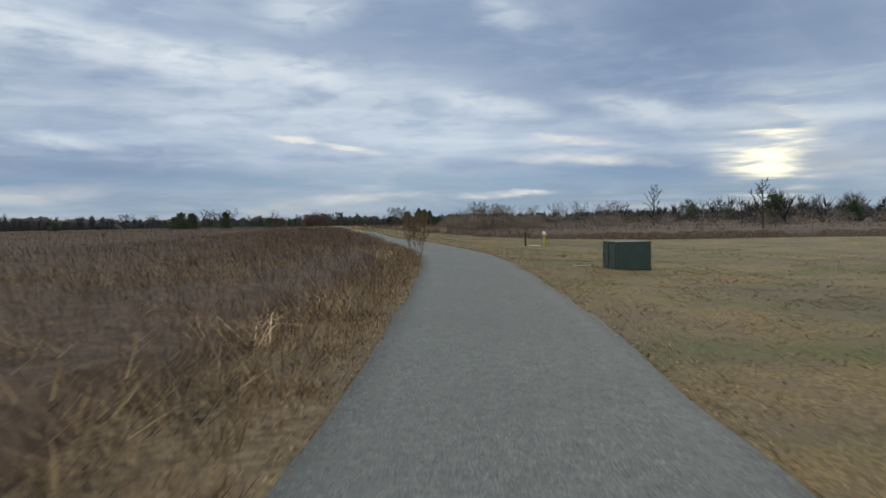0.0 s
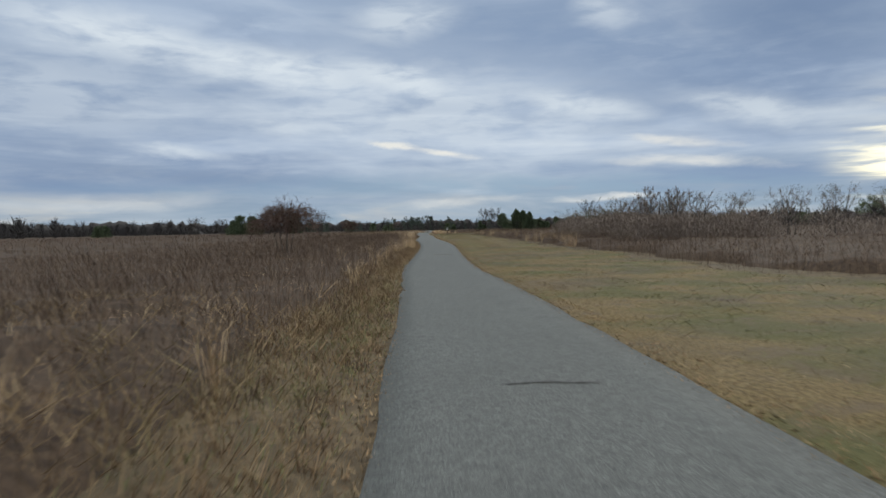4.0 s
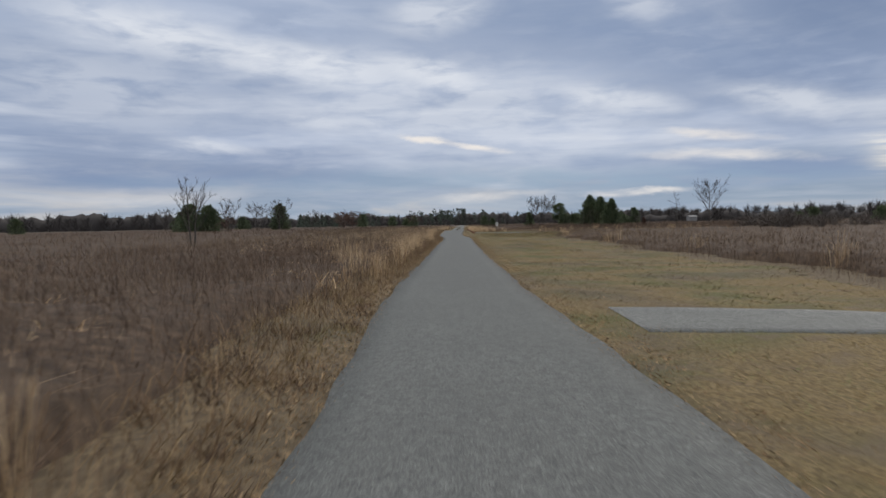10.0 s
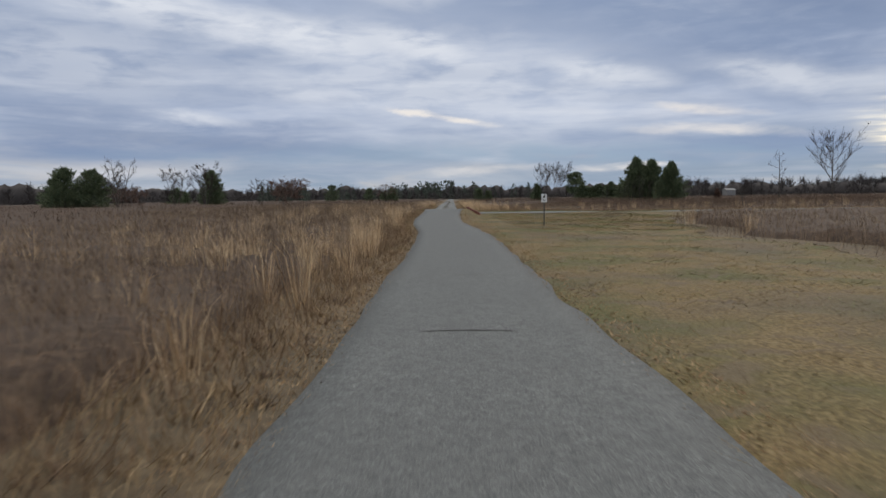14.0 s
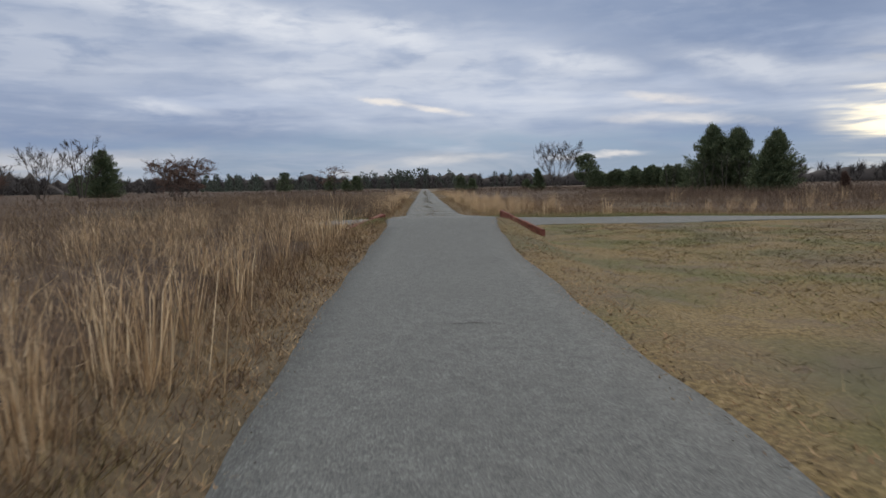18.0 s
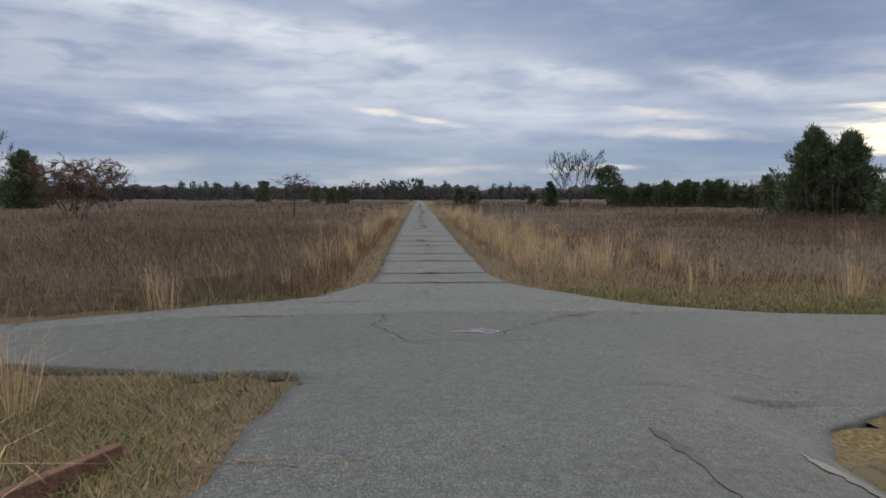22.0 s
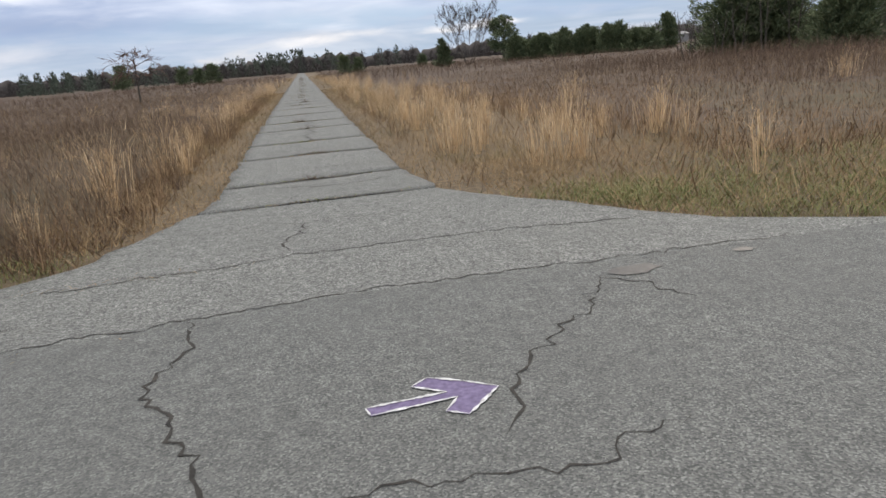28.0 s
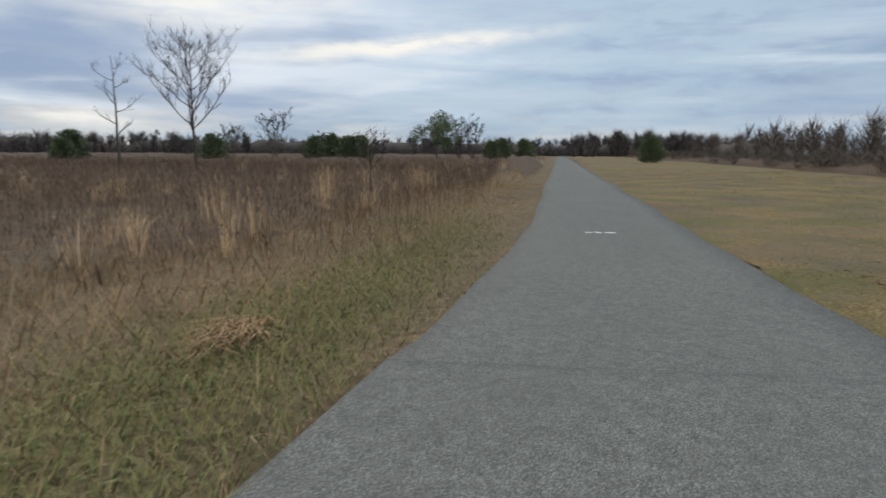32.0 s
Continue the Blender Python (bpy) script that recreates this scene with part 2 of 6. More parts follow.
# ---- materials ----
def material(name, stops, scale=8.0, rough=0.9, bump=0.0, bump_scale=60.0, island=0.0, patch=None, patch_scale=0.15,
             patch_range=(0.45, 0.6), patch2=None, detail=6.0, obj_random=0.0, metal=0.0, translucent=0.0, spec=0.3):
    """Noise-driven colour between the stops; patch: a second colour laid on in large blotches."""
    m = bpy.data.materials.new(name)
    m.use_nodes = True
    nt = m.node_tree
    N, L = nt.nodes.new, nt.links.new
    bsdf = nt.nodes["Principled BSDF"]
    bsdf.inputs["Roughness"].default_value = rough
    bsdf.inputs["Metallic"].default_value = metal
    bsdf.inputs["Specular IOR Level"].default_value = spec
    tc = N("ShaderNodeTexCoord")
    no = N("ShaderNodeTexNoise")
    no.inputs["Scale"].default_value, no.inputs["Detail"].default_value = scale, detail
    L(tc.outputs["Object"], no.inputs[0])
    fac = no.outputs[0]
    if island:
        g = N("ShaderNodeNewGeometry")
        mx = N("ShaderNodeMix")
        mx.inputs[0].default_value = island
        L(fac, mx.inputs[2])
        L(g.outputs["Random Per Island"], mx.inputs[3])
        fac = mx.outputs[0]
    if obj_random:
        oi = N("ShaderNodeObjectInfo")
        mx = N("ShaderNodeMix")
        mx.inputs[0].default_value = obj_random
        L(fac, mx.inputs[2])
        L(oi.outputs["Random"], mx.inputs[3])
        fac = mx.outputs[0]
    r = N("ShaderNodeValToRGB")
    e = r.color_ramp.elements
    while len(e) < len(stops):
        e.new(0.5)
    for k, (p, c) in zip(e, stops):
        k.position, k.color = p, (*c, 1)
    L(fac, r.inputs[0])
    col = r.outputs[0]
    if patch:
        pn = N("ShaderNodeTexNoise")
        pn.inputs["Scale"].default_value, pn.inputs["Detail"].default_value = patch_scale, 5
        L(tc.outputs["Object"], pn.inputs[0])
        pr = N("ShaderNodeMapRange")
        pr.inputs[1].default_value, pr.inputs[2].default_value = patch_range
        pr.inputs[4].default_value = 0.68
        L(pn.outputs[0], pr.inputs[0])
        mx = N("ShaderNodeMix")
        mx.data_type = "RGBA"
        L(pr.outputs[0], mx.inputs[0])
        L(col, mx.inputs[6])
        mx.inputs[7].default_value = (*patch, 1)
        col = mx.outputs[2]
    if patch2:
        for size, span, tone in ((1.6, (0.52, 0.66), patch2), (0.22, (0.48, 0.70), tuple(0.5 * c for c in patch2))):
            pn = N("ShaderNodeTexNoise")
            pn.inputs["Scale"].default_value, pn.inputs["Detail"].default_value = size, 7
            pn.inputs["Distortion"].default_value = 0.6
            L(tc.outputs["Object"], pn.inputs[0])
            pr = N("ShaderNodeMapRange")
            pr.inputs[1].default_value, pr.inputs[2].default_value = span
            pr.inputs[4].default_value = 0.7
            L(pn.outputs[0], pr.inputs[0])
            mx = N("ShaderNodeMix")
            mx.data_type = "RGBA"
            L(pr.outputs[0], mx.inputs[0])
            L(col, mx.inputs[6])
            mx.inputs[7].default_value = (*(c + 0.04 for c in tone), 1)
            col = mx.outputs[2]
    L(col, bsdf.inputs["Base Color"])
    if bump:
        bn = N("ShaderNodeTexNoise")
        bn.inputs["Scale"].default_value, bn.inputs["Detail"].default_value = bump_scale, 4
        L(tc.outputs["Object"], bn.inputs[0])
        b = N("ShaderNodeBump")
        b.inputs["Strength"].default_value, b.inputs["Distance"].default_value = bump, 0.02
        L(bn.outputs[0], b.inputs["Height"])
        L(b.outputs[0], bsdf.inputs["Normal"])
    return m


def asphalt_material(name, dark, light, stain, chips):
    """Worn chip-seal: pale stones in grey binder, broad stains and tyre-polished bands."""
    m = bpy.data.materials.new(name)
    m.use_nodes = True
    nt = m.node_tree
    N, L = nt.nodes.new, nt.links.new
    bsdf = nt.nodes["Principled BSDF"]
    bsdf.inputs["Roughness"].default_value = 0.88
    bsdf.inputs["Specular IOR Level"].default_value = 0.25
    tc = N("ShaderNodeTexCoord")
    vo = N("ShaderNodeTexVoronoi")
    vo.inputs["Scale"].default_value = chips
    L(tc.outputs["Object"], vo.inputs[0])
    sp = N("ShaderNodeSeparateColor")
    L(vo.outputs["Color"], sp.inputs[0])
    r = N("ShaderNodeValToRGB")
    e = r.color_ramp.elements
    e.new(0.5)
    e.new(0.9)
    for k, (p, c) in zip(e, [(0.0, dark), (0.45, tuple(0.5 * (a + b) for a, b in zip(dark, light))), (0.82, light),
                             (1.0, tuple(min(0.6, 1.45 * a) for a in light))]):
        k.position, k.color = p, (*c, 1)
    L(sp.outputs[0], r.inputs[0])
    n1 = N("ShaderNodeTexNoise")
    n1.inputs["Scale"].default_value, n1.inputs["Detail"].default_value = 0.55, 7
    L(tc.outputs["Object"], n1.inputs[0])
    mr = N("ShaderNodeMapRange")
    mr.inputs[1].default_value, mr.inputs[2].default_value = 0.40, 0.68
    L(n1.outputs[0], mr.inputs[0])
    n2 = N("ShaderNodeTexNoise")
    n2.inputs["Scale"].default_value, n2.inputs["Detail"].default_value = 9.0, 5
    L(tc.outputs["Object"], n2.inputs[0])
    mr2 = N("ShaderNodeMapRange")
    mr2.inputs[1].default_value, mr2.inputs[2].default_value = 0.3, 0.75
    mr2.inputs[3].default_value, mr2.inputs[4].default_value = 0.82, 1.12
    L(n2.outputs[0], mr2.inputs[0])
    mx = N("ShaderNodeMix")
    mx.data_type = "RGBA"
    mu = N("ShaderNodeMath")
    mu.operation = "MULTIPLY"
    mu.inputs[1].default_value = 0.42
    L(mr.outputs[0], mu.inputs[0])
    L(mu.outputs[0], mx.inputs[0])
    L(r.outputs[0], mx.inputs[6])
    mx.inputs[7].default_value = (*stain, 1)
    vm = N("ShaderNodeVectorMath")
    vm.operation = "SCALE"
    L(mx.outputs[2], vm.inputs[0])
    L(mr2.outputs[0], vm.inputs["Scale"])
    L(vm.outputs[0], bsdf.inputs["Base Color"])
    b = N("ShaderNodeBump")
    b.inputs["Strength"].default_value, b.inputs["Distance"].default_value = 0.5, 0.006
    L(vo.outputs["Distance"], b.inputs["Height"])
    L(b.outputs[0], bsdf.inputs["Normal"])
    return m


M_ASPHALT = asphalt_material("worn_asphalt", (0.052, 0.055, 0.054), (0.138, 0.141, 0.135), (0.090, 0.092, 0.089), 105)
M_OLD = asphalt_material("old_chipseal", (0.044, 0.046, 0.045), (0.186, 0.189, 0.179), (0.108, 0.110, 0.105), 82)
M_SOIL = material("soil_and_thatch", [(0.3, (0.055, 0.039, 0.024)), (0.5, (0.105, 0.076, 0.045)), (0.7, (0.18, 0.132, 0.077))], 9.0, 0.95, 0.9, 40,
                  patch=(0.080, 0.062, 0.038), patch_scale=0.3)
M_CRACK = material("crack_dirt", [(0.3, (0.016, 0.015, 0.014)), (0.7, (0.042, 0.038, 0.033))], 14, 0.95)
M_LAWN = material("mown_grass", [(0.15, (0.100, 0.066, 0.024)), (0.5, (0.195, 0.136, 0.056)), (0.9, (0.330, 0.246, 0.118))], 1.3, 0.85,
                  island=0.55, patch=(0.078, 0.092, 0.024), patch_scale=0.40, patch_range=(0.45, 0.60), patch2=(0.105, 0.062, 0.020))
M_VERGE = material("dead_verge_grass", [(0.1, (0.130, 0.083, 0.041)), (0.5, (0.245, 0.163, 0.082)), (0.9, (0.39, 0.284, 0.160))],
                   1.1, 0.85, island=0.65, patch=(0.088, 0.096, 0.033), patch_scale=0.42, patch_range=(0.55, 0.72))
M_GREEN = material("green_winter_grass", [(0.1, (0.062, 0.075, 0.022)), (0.5, (0.13, 0.142, 0.048)), (0.9, (0.25, 0.24, 0.10))], 2.0, 0.8, island=0.6)
M_RUSSET = material("russet_dead_grass", [(0.1, (0.082, 0.050, 0.029)), (0.5, (0.180, 0.112, 0.062)), (0.9, (0.325, 0.222, 0.130))], 1.0, 0.9, island=0.6)
M_BROOM = material("broomsedge", [(0.1, (0.34, 0.215, 0.112)), (0.5, (0.55, 0.385, 0.218)), (0.9, (0.72, 0.57, 0.37))], 2.0, 0.8,
                   island=0.6)
M_WEED = material("dry_weed_stems", [(0.1, (0.050, 0.032, 0.022)), (0.5, (0.100, 0.066, 0.045)), (0.9, (0.200, 0.138, 0.094))], 0.5, 0.9,
                  island=0.6)
M_PALEWEED = material("tan_weed_stems", [(0.1, (0.085, 0.058, 0.037)), (0.5, (0.180, 0.126, 0.080)), (0.9, (0.320, 0.240, 0.155))], 0.5, 0.9, island=0.65)
M_MATTED = material("matted_tan_grass", [(0.3, (0.036, 0.026, 0.016)), (0.5, (0.067, 0.048, 0.029)), (0.72, (0.110, 0.081, 0.049))], 5.5, 0.95, 0.9, 18,
                    patch=(0.058, 0.050, 0.025), patch_scale=0.3, patch_range=(0.52, 0.70))
# undergrowth brown with the shade between the standing stems put into its colour
M_SHADED_THATCH = material("weed_thicket", [(0.3, (0.027, 0.017, 0.011)), (0.5, (0.056, 0.036, 0.023)), (0.72, (0.100, 0.066, 0.042))], 5.5, 0.95,
                    0.9, 18, patch=(0.070, 0.047, 0.030), patch_scale=0.16, patch_range=(0.52, 0.70))
M_BARK = material("grey_bark", [(0.2, (0.036, 0.030, 0.025)), (0.8, (0.090, 0.076, 0.063))], 7, 0.9, 0.4, 30)
M_TWIG = material("bare_twigs", [(0.2, (0.032, 0.026, 0.022)), (0.8, (0.075, 0.061, 0.050))], 2, 0.9, island=0.5)
M_REDTWIG = material("russet_twigs", [(0.2, (0.070, 0.042, 0.032)), (0.8, (0.17, 0.105, 0.080))], 2, 0.9, island=0.5)
M_CEDAR = material("cedar_foliage", [(0.1, (0.042, 0.060, 0.032)), (0.5, (0.088, 0.114, 0.058)), (0.9, (0.180, 0.196, 0.104))], 1.5, 0.85,
                   island=0.6)
M_BRUSH = material("brown_brush", [(0.1, (0.150, 0.115, 0.092)), (0.5, (0.200, 0.156, 0.126)), (0.9, (0.265, 0.212, 0.172))], 0.6, 0.95, island=0.3)
M_SCRUB = material("grey_brown_scrub", [(0.1, (0.066, 0.053, 0.045)), (0.5, (0.090, 0.074, 0.063)), (0.9, (0.122, 0.102, 0.088))], 0.6, 0.95, island=0.3)
M_PALELEAF = material("pale_late_leaves", [(0.1, (0.085, 0.076, 0.048)), (0.9, (0.17, 0.155, 0.095))], 2, 0.85, island=0.7)
M_FARTWIG = material("far_bare_woods", [(0.1, (0.044, 0.039, 0.038)), (0.5, (0.062, 0.055, 0.052)), (0.9, (0.085, 0.074, 0.068))], 0.05, 0.95,
                     island=0.35)
M_FARPINE = material("far_evergreens", [(0.1, (0.046, 0.058, 0.046)), (0.9, (0.088, 0.104, 0.076))], 0.05, 0.95, island=0.6)
M_RUST = material("rust_red_paint", [(0.25, (0.065, 0.024, 0.017)), (0.55, (0.155, 0.046, 0.029)), (0.85, (0.235, 0.125, 0.090))], 7, 0.75, 0.4, 40)
M_WORN = material("weathered_timber", [(0.2, (0.085, 0.040, 0.027)), (0.6, (0.15, 0.080, 0.055)), (0.85, (0.24, 0.165, 0.12))], 9, 0.9, 0.5, 40)
M_GREENBOX = material("green_cabinet_paint", [(0.2, (0.036, 0.056, 0.044)), (0.8, (0.056, 0.080, 0.064))], 5, 0.7, 0.1, 60)
M_DARKGREEN = material("dark_green_post", [(0.2, (0.018, 0.028, 0.018)), (0.8, (0.045, 0.055, 0.035))], 9, 0.7)
M_YELLOW = material("yellow_pipe_paint", [(0.2, (0.42, 0.32, 0.03)), (0.8, (0.62, 0.50, 0.07))], 8, 0.5)
M_WHITE = material("white_enamel", [(0.2, (0.66, 0.66, 0.63)), (0.8, (0.80, 0.80, 0.77))], 12, 0.45)
M_CONCRETE = material("pale_concrete", [(0.2, (0.36, 0.34, 0.29)), (0.8, (0.50, 0.48, 0.42))], 10, 0.9, 0.3, 60)
M_POST = material("steel_post", [(0.2, (0.045, 0.05, 0.045)), (0.8, (0.10, 0.105, 0.095))], 10, 0.6, metal=0.5)
M_BLACK = material("black_print", [(0.2, (0.02, 0.02, 0.02)), (0.8, (0.035, 0.035, 0.035))], 10, 0.6)
M_PURPLE = material("purple_road_paint", [(0.3, (0.085, 0.066, 0.125)), (0.7, (0.160, 0.128, 0.225))], 30, 0.8)
M_CHALK = material("worn_white_paint", [(0.35, (0.30, 0.30, 0.30)), (0.7, (0.62, 0.62, 0.63))], 35, 0.85)
M_TAR = material("tar_patch", [(0.3, (0.020, 0.020, 0.020)), (0.7, (0.045, 0.044, 0.043))], 20, 0.6)
M_LITTER = material("leaf_litter", [(0.1, (0.15, 0.088, 0.045)), (0.5, (0.28, 0.175, 0.092)), (0.9, (0.42, 0.30, 0.17))], 4, 0.9, island=0.8)
M_RUBBLE = material("edge_crumbs", [(0.2, (0.09, 0.068, 0.046)), (0.8, (0.24, 0.18, 0.11))], 20, 0.95, island=0.7)
M_BUILDING = material("far_pale_shed", [(0.2, (0.17, 0.165, 0.16)), (0.8, (0.24, 0.235, 0.225))], 2, 0.8)


# ---- building blocks ----
rng = np.random.default_rng(7)


def mesh_arrays(name, verts, faces, mat, smooth=False):
    """A mesh from one array of points and one array of equal-sided faces."""
    me = bpy.data.meshes.new(name)
    verts, faces = np.asarray(verts, np.float32), np.asarray(faces, np.int32)
    k = faces.shape[1]
    me.vertices.add(len(verts))
    me.vertices.foreach_set("co", verts.ravel())
    me.loops.add(faces.size)
    me.loops.foreach_set("vertex_index", faces.ravel())
    me.polygons.add(len(faces))
    me.polygons.foreach_set("loop_start", np.arange(0, faces.size, k, dtype=np.int32))
    me.update(calc_edges=True)
    me.validate()
    if smooth:
        me.polygons.foreach_set("use_smooth", np.ones(len(faces), bool))
    if mat:
        me.materials.append(mat)
    return me


def part(name, data, mat, parent=None, label=""):
    """Links a bmesh or a mesh as one object, under its thing where one is given."""
    if isinstance(data, bmesh.types.BMesh):
        me = bpy.data.meshes.new(name)
        data.to_mesh(me)
        data.free()
    else:
        me = data
    if mat and not me.materials:
        me.materials.append(mat)
    ob = new(name, me)
    if parent:
        ob.parent = parent
    if label:
        tagged(ob, label)
    return ob


def thing(name, at, label, category, group="", turn=0.0):
    ob = new(name)
    ob.empty_display_size = 0.2
    ob.matrix_basis = pose(*at, 0, 0, turn)
    return tagged(ob, label, category, group)


def box(bm, size, at=(0, 0, 0), bevel=0.0, rot=None):
    m = Matrix.Translation(at) @ (rot or Matrix.Identity(4)) @ Matrix.Diagonal((*size, 1))
    made = bmesh.ops.create_cube(bm, size=1.0, matrix=m)
    if bevel:
        edges = {e for v in made["verts"] for e in v.link_edges}
        bmesh.ops.bevel(bm, geom=list(edges), offset=bevel, segments=2, affect="EDGES", profile=0.6)


def tube(bm, p, q, r0, r1=None, n=10):
    p, q = Vector(p), Vector(q)
    d = q - p
    m = Matrix.Translation((p + q) / 2) @ d.to_track_quat("Z", "Y").to_matrix().to_4x4()
    bmesh.ops.create_cone(bm, cap_ends=True, segments=n, radius1=r0, radius2=r0 if r1 is None else r1, depth=d.length, matrix=m)


# ---- the lie of the land ----
ROAD_Y = [-260, -217, -210, -206, -197, -190, -182, -178, -172, -165, -155, -146, -140, -124, -117, -109, -99, -95, -89, -84, -76, -62, -56, -47, -42, -37, -30, -25, -20,
          -12, -6, -3, 13, 18, 40, 420]
ROAD_X = [-14.5, -3.15, -1.7, -0.95, 0.5, 1.34, 1.92, 2.12, 2.3, 2.3, 2.0, 1.62, 1.58, 1.72, 1.74, 1.55, 1.08, 0.86, 0.62, 0.56, 0.46, 0.28, 0.22, 0.1, 0.13, 0.1, -0.1,
          -0.55, -0.93, -0.95, -0.78, -0.68, -0.78, -0.82, -0.87, -0.85]
RISE_Y = [-260, -216, -205, -194, -189, -183, -177, -153, -142, -131, -120, -109, -98, -92, -81, -70, -59, -49, -44, -27, -20, -14, -9.5, -7.5, -6,
          -4.6, -3.5, -2.5, -1, 0.4, 2, 4, 6, 9, 420]
RISE_Z = [0.1, 0.12, 0.2, 0.26, 0.25, 0.17, 0.11, 0.02, -0.05, -0.07, 0.0, 0.13, 0.2, 0.21, 0.14, 0.08, 0.08, 0.02, 0.0, 0.06, 0.12, 0.2, 0.31, 0.4,
          0.48, 0.54, 0.55, 0.53, 0.46, 0.35, 0.22, 0.1, 0.03, 0.0, 0.0]
_fy = np.arange(-260, 421, 0.5)


def _soft(ys, zs, width):
    f = np.interp(_fy, ys, zs)
    ker = np.hanning(int(width * 2) + 3)
    ker /= ker.sum()
    pad = np.pad(f, len(ker) // 2, mode="edge")
    return np.convolve(pad, ker, mode="valid")[:len(_fy)]


_CX, _RZ = _soft(ROAD_Y, ROAD_X, 8), _soft(RISE_Y, RISE_Z, 3)


def centre(y):
    return np.interp(y, _fy, _CX)


def rise(y):
    return np.interp(y, _fy, _RZ)


def land(x, y):
    """Height of the ground; the causeway to the little bridge stands proud of the fields."""
    x, y = np.asarray(x, float), np.asarray(y, float)
    d = np.abs(x - centre(y))
    r = rise(y)
    near = np.clip((d - 1.72) / np.where(x > centre(y), 1.25, 1.6), 0, 1)
    near = near * near * (3 - 2 * near)
    bank = np.clip((y + 27) / 8, 0, 1) * np.clip((7.5 - y) / 6, 0, 1)
    bank = bank * bank * (3 - 2 * bank)
    z = bank * (r * (1 - near) + 0.02 * near) + (1 - bank) * r * (1 - 0.75 * np.clip((d - 2.2) / 6, 0, 1))
    roll = 0.05 * np.sin(x * 0.21 + 1.3) * np.sin(y * 0.17) + 0.03 * np.sin(x * 0.53 + y * 0.41)
    return z + roll * np.clip((d - 2.2) / 6, 0, 1)


HALF = 1.41
JUNC_Y = [-6.0, -3.0, 0.0, 0.9, 1.5, 1.75, 6.0, 6.7, 7.2, 7.8, 9.25, 10.9, 13.0]
JUNC_E = [0.66, 0.95, 1.75, 2.3, 3.4, 9.2, 9.2, 5.0, 3.9, 2.9, 2.0, 0.9, 0.63]
JUNW_Y = [-6.0, -3.0, 0.0, 2.0, 2.3, 3.0, 3.5, 3.65, 6.4, 7.2, 7.8, 8.3, 9.0, 10.5, 11.7, 13.0]
JUNC_W = [-2.2, -2.35, -2.35, -2.3, -2.5, -4.0, -6.0, -7.5, -7.5, -6.0, -5.0, -4.0, -3.2, -2.6, -2.2, -2.19]
WEST_X = [-7.5, -14, -40, -120, -420]
WEST_C = [5.02, 4.3, 1.0, -12.0, -58.0]


def east_mid(x):
    return np.interp(x, [0.0, 9.2, 12, 20, 36, 420], [4.52, 3.87, 3.63, 2.86, 1.78, -25.1])


def east_half(x):
    return np.interp(x, [9.2, 12, 20, 420], [2.13, 1.86, 1.67, 1.6])


def on_asphalt(x, y, grow=0.0):
    x, y = np.asarray(x, float), np.asarray(y, float)
    main = (np.abs(x - centre(y)) < HALF + grow) & ((y < -6) | (y > 13))
    xe, xw = np.interp(y, JUNC_Y, JUNC_E), np.interp(y, JUNW_Y, JUNC_W)
    mid = (y >= -6) & (y <= 13) & (x < xe + grow) & (x > xw - grow)
    ea = (x > 9.0) & (np.abs(y - east_mid(x)) < east_half(x) + grow)
    we = (x < -7.4) & (np.abs(y - np.interp(x, WEST_X[::-1], WEST_C[::-1])) < 1.36 + grow)
    spur = (x > 3.0) & (x < 8.9) & (np.abs(y + 93.2) < 1.3 + grow)
    return main | mid | ea | we | spur


LAWN_Y = [-260, -190, -178, -166, -158, -140, -120, -90, -30, -16, -9, -3, 3]
LAWN_B = [75, 70, 46, 18, 12.2, 11.3, 10.4, 10.2, 10.2, 13.0, 45, 120, 160]


def south_edge(x):
    """Where the mown ground south of the east lane gives way to scrub."""
    return np.interp(x, [11, 55, 80, 400], [-13.5, -20.6, -22.4, -47.0])


def lawn(x, y):
    """True on the mown strip east of the path and south of the crossing path."""
    x, y = np.asarray(x, float), np.asarray(y, float)
    wob = 0.5 * np.sin(y * 0.6) + 0.4 * np.sin(y * 0.23 + 1)
    south = y < np.where(x > 9, east_mid(x), 2.0)
    a = (x > centre(y)) & (x < np.interp(y, LAWN_Y, LAWN_B) + wob) & south
    b = (x > 9) & south & (y > south_edge(x) + wob)
    return a | b


def path_gap(x, y):
    """Distance in metres from the asphalt's nearest run."""
    x, y = np.asarray(x, float), np.asarray(y, float)
    d = np.abs(x - centre(y)) - HALF
    e = np.where(x > 3, np.abs(y - east_mid(x)) - 1.9, 99.0)
    w = np.where(x < -3, np.abs(y - np.interp(x, WEST_X[::-1], WEST_C[::-1])) - 1.3, 99.0)
    return np.minimum(np.minimum(d, e), w)


def noise2(x, y, s, seed=0.0):
    """Cheap smooth noise, about -1 to 1."""
    u, v = x * s + seed, y * s - seed * 1.7
    return (np.sin(u * 1.7 + 1.3 * np.sin(v * 0.9)) * np.cos(v * 1.9 + 0.8 * np.sin(u * 1.1)) + 0.5 * np.sin(u * 4.1 + v * 2.3)
            * np.cos(v * 3.7 - u)) / 1.5


def surface(x, y):
    return land(x, y) + 0.035


# ---- ground and asphalt ----
def axis(stops):
    out = []
    for a, b, s in stops:
        out.extend(np.arange(a, b, s))
    return np.array(out + [stops[-1][1]])


